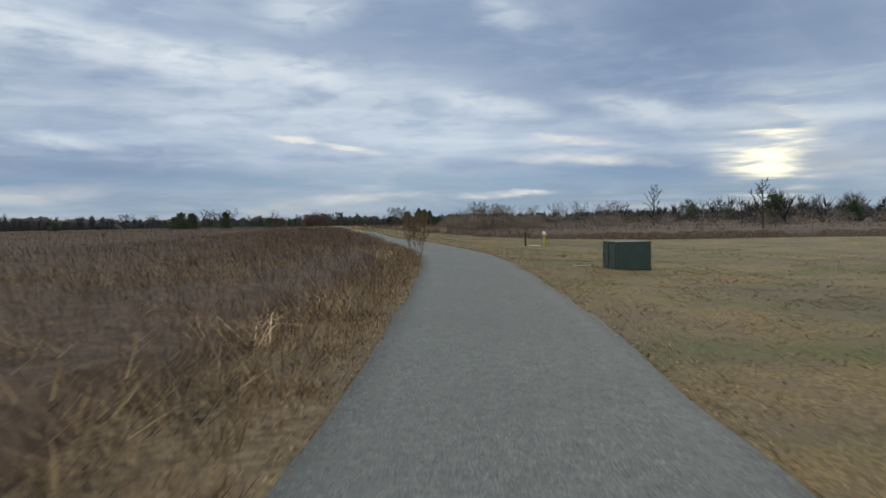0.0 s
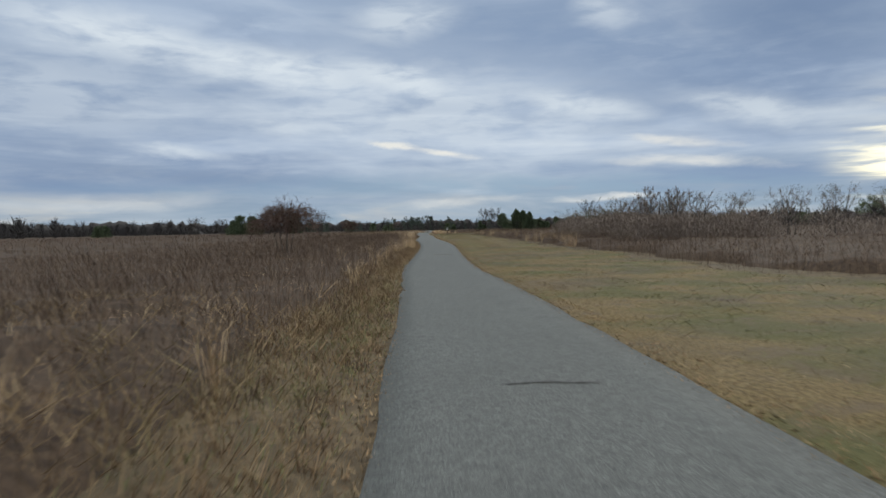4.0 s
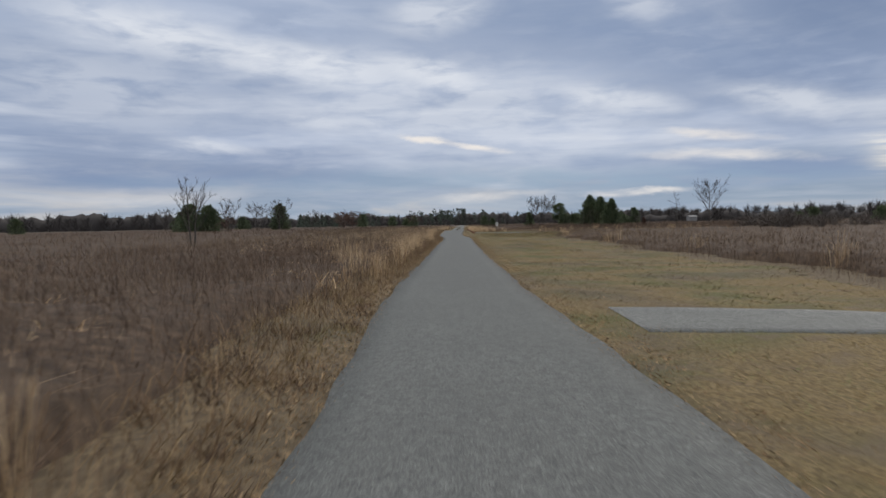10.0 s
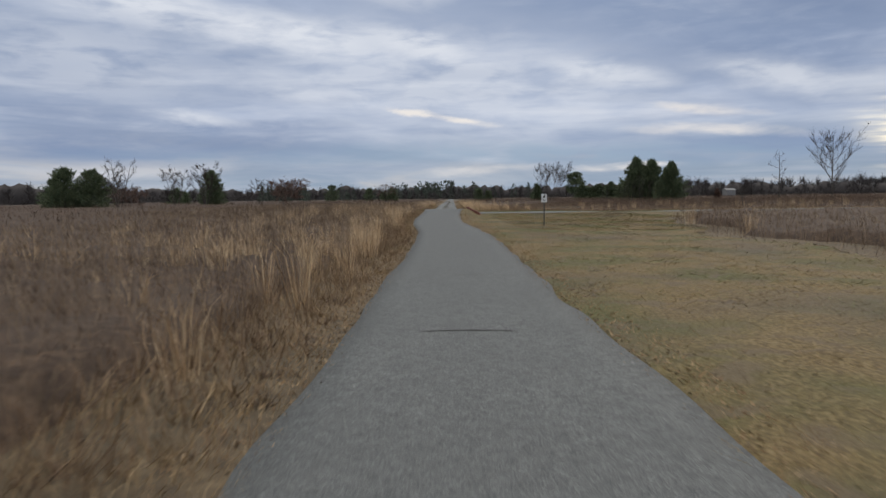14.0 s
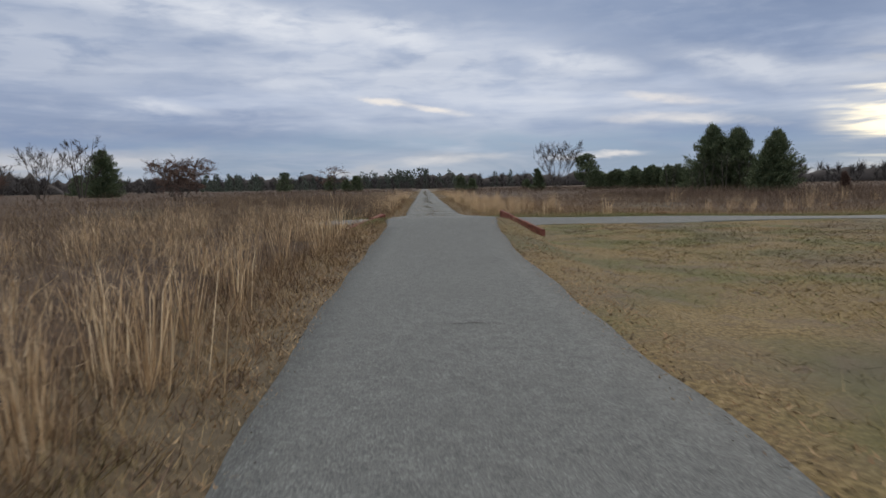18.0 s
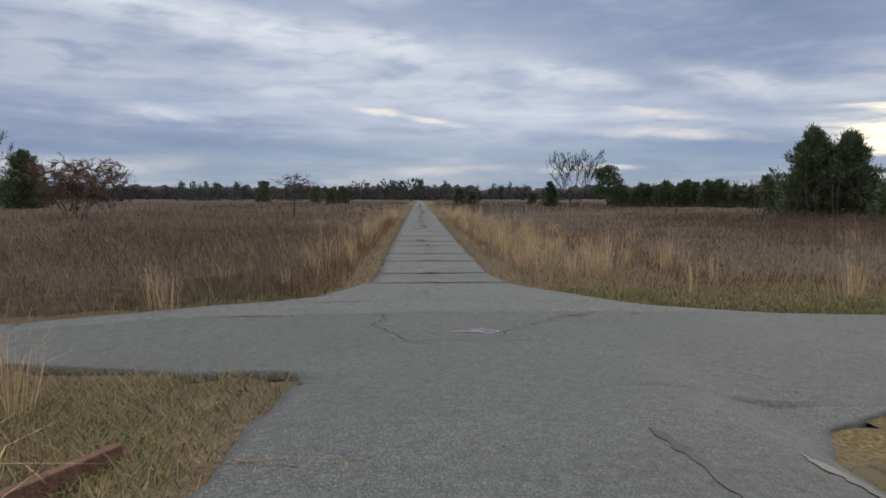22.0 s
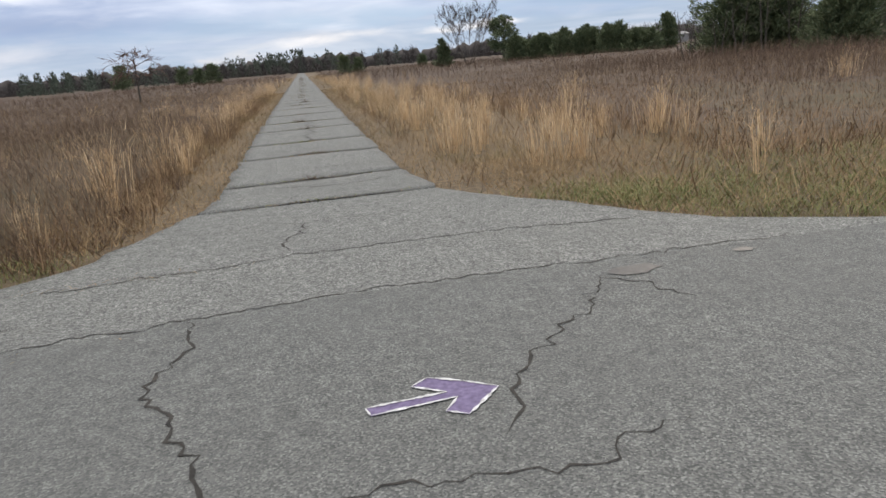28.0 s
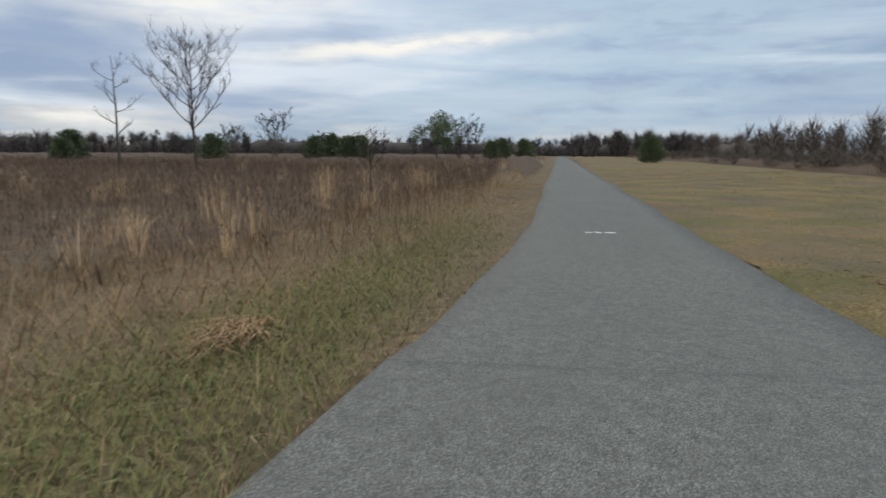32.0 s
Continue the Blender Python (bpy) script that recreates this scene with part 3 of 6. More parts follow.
gx = axis([(-2200, -400, 300), (-400, -120, 40), (-120, -40, 8), (-40, -12, 2), (-12, 14, 0.5), (14, 40, 2), (40, 120, 8), (120, 400, 40), (400, 2200, 300)])
gy = axis([(-1500, -300, 200), (-300, -225, 15), (-225, -12, 1.5), (-12, 18, 0.5), (18, 60, 2), (60, 140, 8), (140, 420, 35), (420, 2600, 300)])
X, Y = np.meshgrid(gx, gy)
Z = land(X, Y)
Z = Z - np.where(on_asphalt(X, Y, -0.36), 0.11, 0)
ny, nx = X.shape
idx = np.arange(nx * ny).reshape(ny, nx)
quads = np.stack([idx[:-1, :-1], idx[:-1, 1:], idx[1:, 1:], idx[1:, :-1]], -1).reshape(-1, 4)
ground = part("ground", mesh_arrays("ground", np.stack([X, Y, Z], -1).reshape(-1, 3), quads, M_SOIL, True), None)
tagged(ground, "brown soil and thatch of flat old fields", "ground", kind="structure")


def strip(name, left, right, mat, cols=8, skirt=0.09, lift=0.035, firm=()):
    """A paved strip between two lines of plan points, with crumbling edges and a skirt down into the ground."""
    left, right = np.asarray(left, float), np.asarray(right, float)
    n = len(left)
    f = np.linspace(0, 1, cols)
    P = left[:, None, :] * (1 - f[None, :, None]) + right[:, None, :] * f[None, :, None]
    jag = rng.normal(0, 0.03, (n, 2)) + 0.016 * np.sin(np.arange(n)[:, None] * 0.9 + np.array([[0, 2]]))
    pad = np.pad(jag, ((2, 2), (0, 0)), mode="edge")
    jag = 1.7 * sum(pad[k:k + n] * v for k, v in enumerate((0.1, 0.25, 0.3, 0.25, 0.1)))
    for at in firm:
        jag[at] = 0
    way = (right - left) / np.maximum(np.linalg.norm(right - left, axis=1, keepdims=True), 1e-6)
    P[:, 0] += way * jag[:, :1]
    P[:, -1] -= way * jag[:, 1:]
    z = land(P[..., 0], P[..., 1]) + lift
    top = np.concatenate([P, z[..., None]], -1)
    lo_l, lo_r = top[:, :1].copy(), top[:, -1:].copy()
    lo_l[..., 2] -= skirt
    lo_r[..., 2] -= skirt
    V = np.concatenate([lo_l, top, lo_r], 1)
    c = cols + 2
    i = np.arange(n * c).reshape(n, c)
    F = np.stack([i[:-1, :-1], i[:-1, 1:], i[1:, 1:], i[1:, :-1]], -1).reshape(-1, 4)
    return mesh_arrays(name, V.reshape(-1, 3), F, mat, True)


ys = np.arange(-250, -5.9, 0.4)
ys[-1] = -6.0
main_path = part("road", strip("road", np.stack([centre(ys) - HALF, ys], -1), np.stack([centre(ys) + HALF, ys], -1), M_ASPHALT, firm=(-1,)), None)
tagged(main_path, "narrow grey worn asphalt lane with crumbling edges", "road", kind="structure")
ys = np.sort(np.concatenate([np.arange(-6.0, 11.15, 0.1), [1.52, 1.56, 1.62, 1.68, 1.74, 3.54, 3.58, 3.62, 6.05, 6.12]]))
crossing = part("crossing", strip("crossing", np.stack([np.interp(ys, JUNW_Y, JUNC_W), ys], -1), np.stack([np.interp(ys, JUNC_Y, JUNC_E), ys], -1), M_ASPHALT, 40, firm=(0, (ys > 1.7) & (ys < 6.15))),
                None)
# the older, paler surfacing north of the long cross crack
crossing.data.materials.append(M_OLD)
for face in crossing.data.polygons:
    cx, cy = face.center.x, face.center.y
    face.material_index = int(cy > np.interp(cx, [-7.4, -5.3, -3, -0.8, 1.5, 3.2, 4.6], [5.5, 6.5, 6.78, 7.02, 7.02, 6.88, 6.9]))
tagged(crossing, "cracked old asphalt where four lanes meet", "crossing", kind="structure")
xs = np.arange(9.2, 421, 0.6)
east_path = part("east_road", strip("east_road", np.stack([xs, east_mid(xs) + east_half(xs)], -1), np.stack([xs, east_mid(xs) - east_half(xs)], -1), M_ASPHALT, firm=(0,)), None)
tagged(east_path, "smooth dark grey asphalt side lane", "road", kind="structure")
xs = np.arange(-7.5, -410, -0.8)
wc = np.interp(xs, WEST_X[::-1], WEST_C[::-1])
west_path = part("west_road", strip("west_road", np.stack([xs, wc - 1.37], -1), np.stack([xs, wc + 1.37], -1), M_OLD, firm=(0,)), None)
tagged(west_path, "old pale asphalt side lane half hidden by weeds", "road", kind="structure")
xs = np.arange(3.1, 9.0, 0.3)
spur = part("spur_road", strip("spur_road", np.stack([xs, -93.2 + 1.3 - 0.06 * np.clip(xs - 6, 0, 9) ** 2], -1),
                               np.stack([xs, -93.2 - 1.3 + 0.06 * np.clip(xs - 6, 0, 9) ** 2], -1), M_OLD, lift=0.014), None)
tagged(spur, "short grey asphalt spur ending in the mown grass", "road", kind="structure")


# ---- cracks, paint and patches on the asphalt ----
def ribbon(name, pts, width, mat, parent, lift=0.004, wander=0.10, step=0.06, label=""):
    pts = np.asarray(pts, float)
    seg = np.linalg.norm(np.diff(pts, axis=0), axis=1)
    s = np.concatenate([[0], np.cumsum(seg)])
    n = max(6, int(s[-1] / step))
    u = np.linspace(0, s[-1], n)
    x, y = np.interp(u, s, pts[:, 0]), np.interp(u, s, pts[:, 1])
    k = rng.normal(0, 1, n)
    k = np.convolve(k, [0.2, 0.2, 0.2, 0.2, 0.2], "same") * wander * 0.42 + rng.normal(0, 1, n) * wander * 0.18
    dx, dy = np.gradient(x), np.gradient(y)
    q = np.hypot(dx, dy) + 1e-9
    nx_, ny_ = -dy / q, dx / q
    x, y = x + nx_ * k, y + ny_ * k
    w = width * 0.5 * (0.35 + rng.random(n) * 1.1) * np.minimum(1, np.minimum(np.arange(n), np.arange(n)[::-1]) / 3 + 0.15)
    A = np.stack([x + nx_ * w, y + ny_ * w], -1)
    B = np.stack([x - nx_ * w, y - ny_ * w], -1)
    V = np.concatenate([A, B])
    V = np.column_stack([V, surface(V[:, 0], V[:, 1]) + lift])
    i = np.arange(n - 1)
    F = np.stack([i, i + n, i + n + 1, i + 1], -1)
    return part(name, mesh_arrays(name, V, F, mat), None, parent, label)


for pts, w in (
    ([(-7.4, 5.5), (-5.3, 6.5), (-3, 6.78), (-0.8, 7.02), (1.5, 7.02), (3.2, 6.88)], 0.024),
    ([(-3.3, 8.2), (-2, 8.3), (-0.8, 8.47), (1.0, 8.4), (2.4, 8.2)], 0.03),
    ([(-2.7, 9.9), (-0.8, 9.9), (1.2, 9.75)], 0.014),
    ([(-1.8, 6.95), (-1.72, 6.4), (-1.9, 5.7), (-1.5, 4.9), (-1.3, 4.28), (-0.9, 3.9)], 0.035),
    ([(1.22, 6.57), (0.95, 6.05), (0.45, 5.6), (0.1, 5.1), (-0.1, 4.6)], 0.03),
    ([(1.22, 6.57), (1.5, 6.2), (1.62, 5.9)], 0.025),
    ([(-1.3, 4.28), (-0.7, 4.35), (0.2, 4.25), (0.7, 4.5)], 0.022),
    ([(-1.3, 4.28), (-1.8, 4.0), (-2.4, 3.4)], 0.02),
    ([(-1.1, 8.6), (-1.2, 9.0), (-0.95, 9.4), (-1.0, 9.85)], 0.03),
    ([(-3.7, 7.25), (-3.25, 7.28), (-3.05, 7.32)], 0.04),
    ([(4.6, 4.6), (5.2, 5.0), (6.2, 5.1)], 0.02),
):
    ribbon("crack", pts, w * 0.60, M_CRACK, crossing, wander=0.13)
ribbon("tar_seam", [(0.45, 0.0), (0.50, -0.8), (0.50, -1.6), (0.43, -3.1)], 0.085, M_TAR, crossing, 0.006, 0.02)
ribbon("tar_seam", [(1.22, -0.6), (1.30, -1.2), (1.12, -1.7)], 0.13, M_TAR, crossing, 0.006, 0.05)

for y, a, b, w in ((-199.2, -0.5, 0.9, 0.05), (-187.0, -0.6, 0.5, 0.05), (-182.3, -0.7, 1.2, 0.05), (-165.0, -0.35, 0.6, 0.06), (-142.0, -0.9, 1.2, 0.018),
                   (-135.0, -0.5, 0.5, 0.04), (-120.8, -0.35, 0.3, 0.05), (-109.0, -0.2, 0.15, 0.05), (-106.2, -1.3, -0.8, 0.04), (-103.0, -0.1, 0.25, 0.05),
                   (-83.0, -0.6, 0.5, 0.05), (-71.3, -0.3, 0.7, 0.03), (-60.0, -0.35, 0.4, 0.05), (-59.9, 0.45, 1.1, 0.02), (-51.7, -0.6, 0.5, 0.055),
                   (-46.0, -0.3, 0.5, 0.03), (-37.0, -0.5, 0.5, 0.045), (-26.5, -0.3, 0.5, 0.03), (-17.0, -0.2, 0.5, 0.02)):
    c = float(centre(y))
    ribbon("crack", [(c + a, y), (c + 0.5 * (a + b), y + 0.06), (c + b, y - 0.04)], w, M_CRACK, main_path, wander=0.03)
for x, y, n in ((2.1, -182.0, 160), (0.6, -60.0, 60), (1.9, -130.8, 90), (-4.0, 6.62, 110), (-2.6, 8.28, 60), (-2.32, -0.68, 130)):
    # wisps of straw lodged in the cracks
    a = rng.random(n) * 2 * math.pi
    px, py = x + rng.normal(0, 0.55, n), y + rng.normal(0, 0.06, n)
    ln = 0.03 + rng.random(n) * 0.07
    z = surface(px, py) + 0.008
    V = np.concatenate([np.stack([px - np.cos(a) * ln, py - np.sin(a) * ln * 0.5, z], -1), np.stack([px + np.cos(a) * ln, py + np.sin(a) * ln * 0.5, z + 0.012], -1),
                        np.stack([px + 0.006, py + 0.008, z + 0.004], -1)])
    i = np.arange(n)
    ob = part("straw_litter", mesh_arrays("straw_litter", V, np.stack([i, i + n, i + 2 * n], -1), M_VERGE), None)
    tagged(ob, "pale straw lodged in a crack of the asphalt", "litter", kind="stuff")


def flat(name, outline, mat, parent, lift):
    bm = bmesh.new()
    vs = [bm.verts.new((x, y, float(surface(x, y)) + lift)) for x, y in outline]
    bm.faces.new(vs)
    bmesh.ops.triangulate(bm, faces=bm.faces[:])
    return part(name, bm, mat, parent)


arrow = thing("painted_arrow", (0, 0, 0), "purple spray-painted arrow with a white outline on the asphalt", "road marking")
arrow_shape = [(-0.68, 5.06), (-0.26, 5.09), (-0.43, 5.22), (-0.33, 5.30), (-0.16, 5.19), (0.0, 5.06), (-0.21, 4.82), (-0.31, 4.89), (-0.22, 5.02), (-0.66, 4.97)]
flat("fill", arrow_shape, M_PURPLE, arrow, 0.005)
for p, q in zip(arrow_shape, arrow_shape[1:] + arrow_shape[:1]):
    ribbon("outline", [p, q], 0.019, M_CHALK, arrow, 0.009, 0.004, 0.02)
mark = thing("painted_mark", (0, 0, 0), "faded white sprayed mark across the asphalt lane", "road marking")
for k, (a, b, w) in enumerate(((-0.30, -0.06, 0.09), (0.0, 0.14, 0.13), (0.18, 0.33, 0.07))):
    flat("stroke", [(18.55 - w, 3.15 + a), (18.55 + w, 3.15 + a + 0.02), (18.58 + w, 3.15 + b), (18.55 - w * 0.6, 3.15 + b - 0.02)], M_CHALK, mark, 0.006)
n = 14
ang = np.linspace(0, 2 * math.pi, n, endpoint=False)
rad = 1 + 0.18 * rng.normal(size=n)
flat("tar_patch", [(1.5 + 0.21 * math.cos(a) * r, 6.6 + 0.11 * math.sin(a) * r) for a, r in zip(ang, rad)], M_TAR, crossing, 0.006)
flat("tar_patch", [(2.5 + 0.09 * math.cos(a) * r, 6.72 + 0.05 * math.sin(a) * r) for a, r in zip(ang, rad[::-1])], M_TAR, crossing, 0.006)

# ---- the lane north of the crossing: short heaved slabs between weedy joints ----
north = thing("north_road", (0, 0, 0), "old pale asphalt lane broken into slabs by weedy cross joints", "road")
tagged(north, kind="structure")
joints = [11.16, 13.04, 16.44, 19.05, 22.86, 25.92, 29.88, 34.24, 37.4, 40.3]
while joints[-1] < 170:
    joints.append(joints[-1] + 2.4 + 1.9 * float(rng.random()))


def lane_edges(y):
    w = np.where(y < 13, np.interp(y, JUNW_Y, JUNC_W), centre(y) - HALF)
    e = np.where(y < 13, np.interp(y, JUNC_Y, JUNC_E), centre(y) + HALF)
    return w, e


cols = 13
f = np.linspace(0, 1, cols)
waves = [0.12 * np.convolve(rng.normal(0, 1, cols + 4), np.ones(5) / 5, "valid") for _ in joints]
waves[0] = waves[0] * 0 - 0.03
for k in range(len(joints) - 1):
    gap = 0.016 + 0.028 * float(rng.random())
    lo = joints[k] + waves[k] + gap * (0.6 + 0.8 * rng.random(cols))
    hi = joints[k + 1] + waves[k + 1] - gap * 0.6
    rows = np.linspace(0, 1, 8)
    yy = lo[None] * (1 - rows[:, None]) + hi[None] * rows[:, None]
    w, e = lane_edges(yy)
    jag = rng.normal(0, 0.025, (8, 2))
    xx = (w + jag[:, :1]) * (1 - f) + (e + jag[:, 1:]) * f
    tilt = rng.normal(0, 0.003, 2)
    zz = surface(xx, yy) + tilt[0] * (f - 0.5)[None] + tilt[1] * (rows - 0.5)[:, None] + 0.002
    T = np.stack([xx, yy, zz], -1)
    T = np.concatenate([T[:1], T, T[-1:]], 0)
    T[0, :, 2] -= 0.10
    T[-1, :, 2] -= 0.10
    T = np.concatenate([T[:, :1], T, T[:, -1:]], 1)
    T[:, 0, 2] -= 0.10
    T[:, -1, 2] -= 0.10
    r, c = T.shape[:2]
    i = np.arange(r * c).reshape(r, c)
    F = np.stack([i[:-1, :-1], i[:-1, 1:], i[1:, 1:], i[1:, :-1]], -1).reshape(-1, 4)
    part("slab", mesh_arrays("slab", T.reshape(-1, 3), F, M_OLD), None, north)
for pts, w in (([(-0.9, 22.9), (-0.6, 21.6), (-0.9, 20.6), (-0.7, 19.2)], 0.04), ([(-1.2, 14.2), (-0.4, 14.3), (0.5, 14.15)], 0.018),
               ([(-1.5, 12.6), (-0.3, 12.2), (0.4, 12.5)], 0.02), ([(-1.9, 17.6), (-1.0, 17.2), (-0.3, 17.9)], 0.02),
               ([(-0.6, 25.9), (-0.8, 24.6), (-0.5, 22.9)], 0.03)):
    ribbon("crack", pts, w, M_CRACK, north, 0.008)
for k, yj in enumerate(joints[:30]):
    # the joints gape unevenly, widest along the middle
    x = np.linspace(-HALF, HALF, cols) + float(centre(yj))
    y = yj + waves[k]
    cut = slice(0, cols) if k < 7 else slice(int(rng.integers(2, 5)), int(rng.integers(8, 12)))
    ribbon("crack", np.stack([x, y], -1)[cut], 0.024 + 0.022 * float(rng.random()), M_CRACK, north, 0.010, 0.05)
    if k < 16:
        m = int(rng.integers(2, 6))
        ribbon("crack", np.stack([x, y], -1)[m:m + 5], 0.06 + 0.06 * float(rng.random()), M_CRACK, north, 0.012, 0.06)
ys = np.arange(joints[-1], 421, 2.0)
part("far_stretch", strip("far_stretch", np.stack([centre(ys) - HALF, ys], -1), np.stack([centre(ys) + HALF, ys], -1), M_OLD), None, north)


# ---- grasses and weeds ----
def scatter(n, x0, x1, y0, y1):
    return rng.uniform(x0, x1, n), rng.uniform(y0, y1, n)


def beside(n, side, inner, outer, y0, y1):
    y = rng.uniform(y0, y1, n)
    return centre(y) + side * (HALF + rng.uniform(inner, outer, n)), y


def thin(x, y, keep):
    k = rng.random(len(x)) < keep
    return x[k], y[k]


def blades(x, y, z, h, w, lean, droop=0.0, az=None):
    """One bent blade a point: two quads' worth of tapering leaf as three triangles."""
    n = len(x)
    az = rng.random(n) * 2 * math.pi if az is None else az
    t = rng.random(n) * math.pi
    ux, uy = np.cos(t) * w * 0.5, np.sin(t) * w * 0.5
    dx, dy = np.cos(az) * lean * h, np.sin(az) * lean * h
    b0 = np.stack([x - ux, y - uy, z - 0.02], -1)
    b1 = np.stack([x + ux, y + uy, z - 0.02], -1)
    mx, my, mz = x + dx * 0.42, y + dy * 0.42, z + h * 0.62
    m0 = np.stack([mx - ux * 0.75, my - uy * 0.75, mz], -1)
    m1 = np.stack([mx + ux * 0.75, my + uy * 0.75, mz], -1)
    tip = np.stack([x + dx * (1 + droop), y + dy * (1 + droop), z + h * (1 - droop * 0.55)], -1)
    V = np.concatenate([b0, b1, m0, m1, tip])
    i = np.arange(n)
    F = np.concatenate([np.stack([i, i + n, i + 3 * n], -1), np.stack([i, i + 3 * n, i + 2 * n], -1), np.stack([i + 2 * n, i + 3 * n, i + 4 * n], -1)])
    return V, F


def spikes(x, y, z, h, w, lean):
    """One plain triangle a point, for short turf."""
    n = len(x)
    az, t = rng.random(n) * 2 * math.pi, rng.random(n) * math.pi
    ux, uy = np.cos(t) * w * 0.5, np.sin(t) * w * 0.5
    V = np.concatenate([np.stack([x - ux, y - uy, z - 0.01], -1), np.stack([x + ux, y + uy, z - 0.01], -1),
                        np.stack([x + np.cos(az) * lean * h, y + np.sin(az) * lean * h, z + h], -1)])
    i = np.arange(n)
    return V, np.stack([i, i + n, i + 2 * n], -1)


def weeds(x, y, z, h, w, twigs=4):
    """A stiff stem with a few side twigs, each a sliver."""
    n = len(x)
    az, t = rng.random(n) * 2 * math.pi, rng.random(n) * math.pi
    ln = 0.05 + 0.42 * rng.random(n) ** 1.6
    top = np.stack([x + np.cos(az) * ln * h, y + np.sin(az) * ln * h, z + h], -1)
    base = np.stack([x, y, z - 0.03], -1)
    u = np.stack([np.cos(t) * w * 0.5, np.sin(t) * w * 0.5, np.zeros(n)], -1)
    Vs, Fs = [base - u, base + u, top], [np.stack([np.arange(n), np.arange(n) + n, np.arange(n) + 2 * n], -1)]
    off = 3 * n
    for k in range(twigs):
        s = 0.40 + 0.5 * rng.random(n)
        o = base + (top - base) * s[:, None]
        a = rng.random(n) * 2 * math.pi
        L = h * (0.16 + 0.22 * rng.random(n)) * (1.25 - s * 0.6)
        tip = o + np.stack([np.cos(a) * L * 0.6, np.sin(a) * L * 0.6, L * 0.85], -1)
        q = np.stack([-np.sin(a) * w * 0.42, np.cos(a) * w * 0.42, w * 0.25], -1)
        Vs += [o - q, o + q, tip]
        i = np.arange(n) + off
        Fs.append(np.stack([i, i + n, i + 2 * n], -1))
        off += 3 * n
    return np.concatenate(Vs), np.concatenate(Fs)


def stuff(name, batches, mat, label, category):
    V, F, off = [], [], 0
    for v, fa in batches:
        V.append(v)
        F.append(fa + off)
        off += len(v)
    return tagged(part(name, mesh_arrays(name, np.concatenate(V), np.concatenate(F), mat), None), label, category, kind="stuff")


def field(x, y):
    return ~lawn(x, y) & ~on_asphalt(x, y, 0.25)


def verge_width(x, y):
    """How far short grass reaches from the asphalt before the tall weeds begin."""
    w = 0.62 + 0.35 * noise2(x, y, 0.35, 2.0)
    w = np.where((y < -184) & (x < 1), 0.3 + 0.2 * noise2(x, y, 0.35, 2.0), w)
    w = np.where((y > -186) & (y < -132) & (x < 1), w + np.interp(y, [-186, -180, -168, -158, -132], [0.0, 0.75, 0.6, 0.2, 0.0]), w)
    w = np.where((y > 4) & (x > 1.5), np.interp(x, [1.5, 4, 8, 20, 60], [1.5, 4.2, 4.6, 4.0, 2.6]) + 0.4 * noise2(x, y, 0.3), w)
    w = np.where((y > 8) & (x < 1.5), w + 0.2, w)
    w = np.where((y > -22) & (y < 3) & (x < 0), 0.75 + 0.2 * noise2(x, y, 0.4), w)
    w = np.where((y > -2.6) & (y < 3.8) & (x < -2) & (x > -6.3), 3.2, w)
    w = np.where((y > -6.5) & (y <= -2.6) & (x < -2) & (x > -6.3), 1.35, w)
    return w


# thicket: the tangled lower storey of the weed fields
tx = axis([(-420, -120, 20), (-120, -40, 4), (-40, -16, 1.2), (-16, 30, 0.45), (30, 60, 1.5), (60, 140, 5), (140, 420, 25)])
ty = axis([(-330, -226, 6), (-226, 60, 0.6), (60, 150, 2.5), (150, 420, 18)])
X, Y = np.meshgrid(tx, ty)
G = path_gap(X, Y)
lo = field(X, Y)
for sx, sy in ((0.7, 0), (-0.7, 0), (0, 0.7), (0, -0.7), (1.3, 0), (-1.3, 0)):
    lo &= field(X + sx, Y + sy)
edge = np.clip((G - verge_width(X, Y)) / 1.8, 0, 1)
edge = np.where((X > 3) & (Y < 1), edge * np.clip(np.minimum(X - np.interp(Y, LAWN_Y, LAWN_B) + 0.4, np.where(X > 9, south_edge(X) + 0.5 - Y, 99.0)) / 3.0, 0, 1), edge)
tall = 0.50 + 0.10 * noise2(X, Y, 0.45) + 0.09 * noise2(X, Y, 1.6, 5.0) + rng.normal(0, 0.05, X.shape)
tall *= np.interp(np.hypot(X, 0 * Y), [0, 12, 40, 140], [0.85, 1.0, 1.25, 1.6])
tall *= np.where((X > 2) & (Y > 5), np.interp(G, [2, 10, 30], [0.2, 0.45, 0.85]), 1.0)
Zt = land(X, Y) - 0.05 + np.where(lo, tall * edge, -0.25)
ny, nx = X.shape
idx = np.arange(nx * ny).reshape(ny, nx)
Q = np.stack([idx[:-1, :-1], idx[:-1, 1:], idx[1:, 1:], idx[1:, :-1]], -1).reshape(-1, 4)
live = (lo & (edge > 0)).reshape(-1)
Q = Q[live[Q].any(1)]
used, inv = np.unique(Q, return_inverse=True)
mat_points = np.stack([X, Y, Zt], -1).reshape(-1, 3)
east_mat = (mat_points[Q[:, 0], 1] > 4) & (np.hypot(mat_points[Q[:, 0], 0], mat_points[Q[:, 0], 1]) < 21 + 5 * np.sin(mat_points[Q[:, 0], 0] * 0.7))
for quads_, kind_, words in ((Q[~east_mat], M_SHADED_THATCH, "matted brown undergrowth of the winter fields, darkened for shade between stems"), (Q[east_mat], M_MATTED, "matted tan and green grass under the weeds")):
    used, inv = np.unique(quads_, return_inverse=True)
    stuff("weed_thicket", [(mat_points[used], inv.reshape(-1, 4))], kind_, words, "undergrowth")

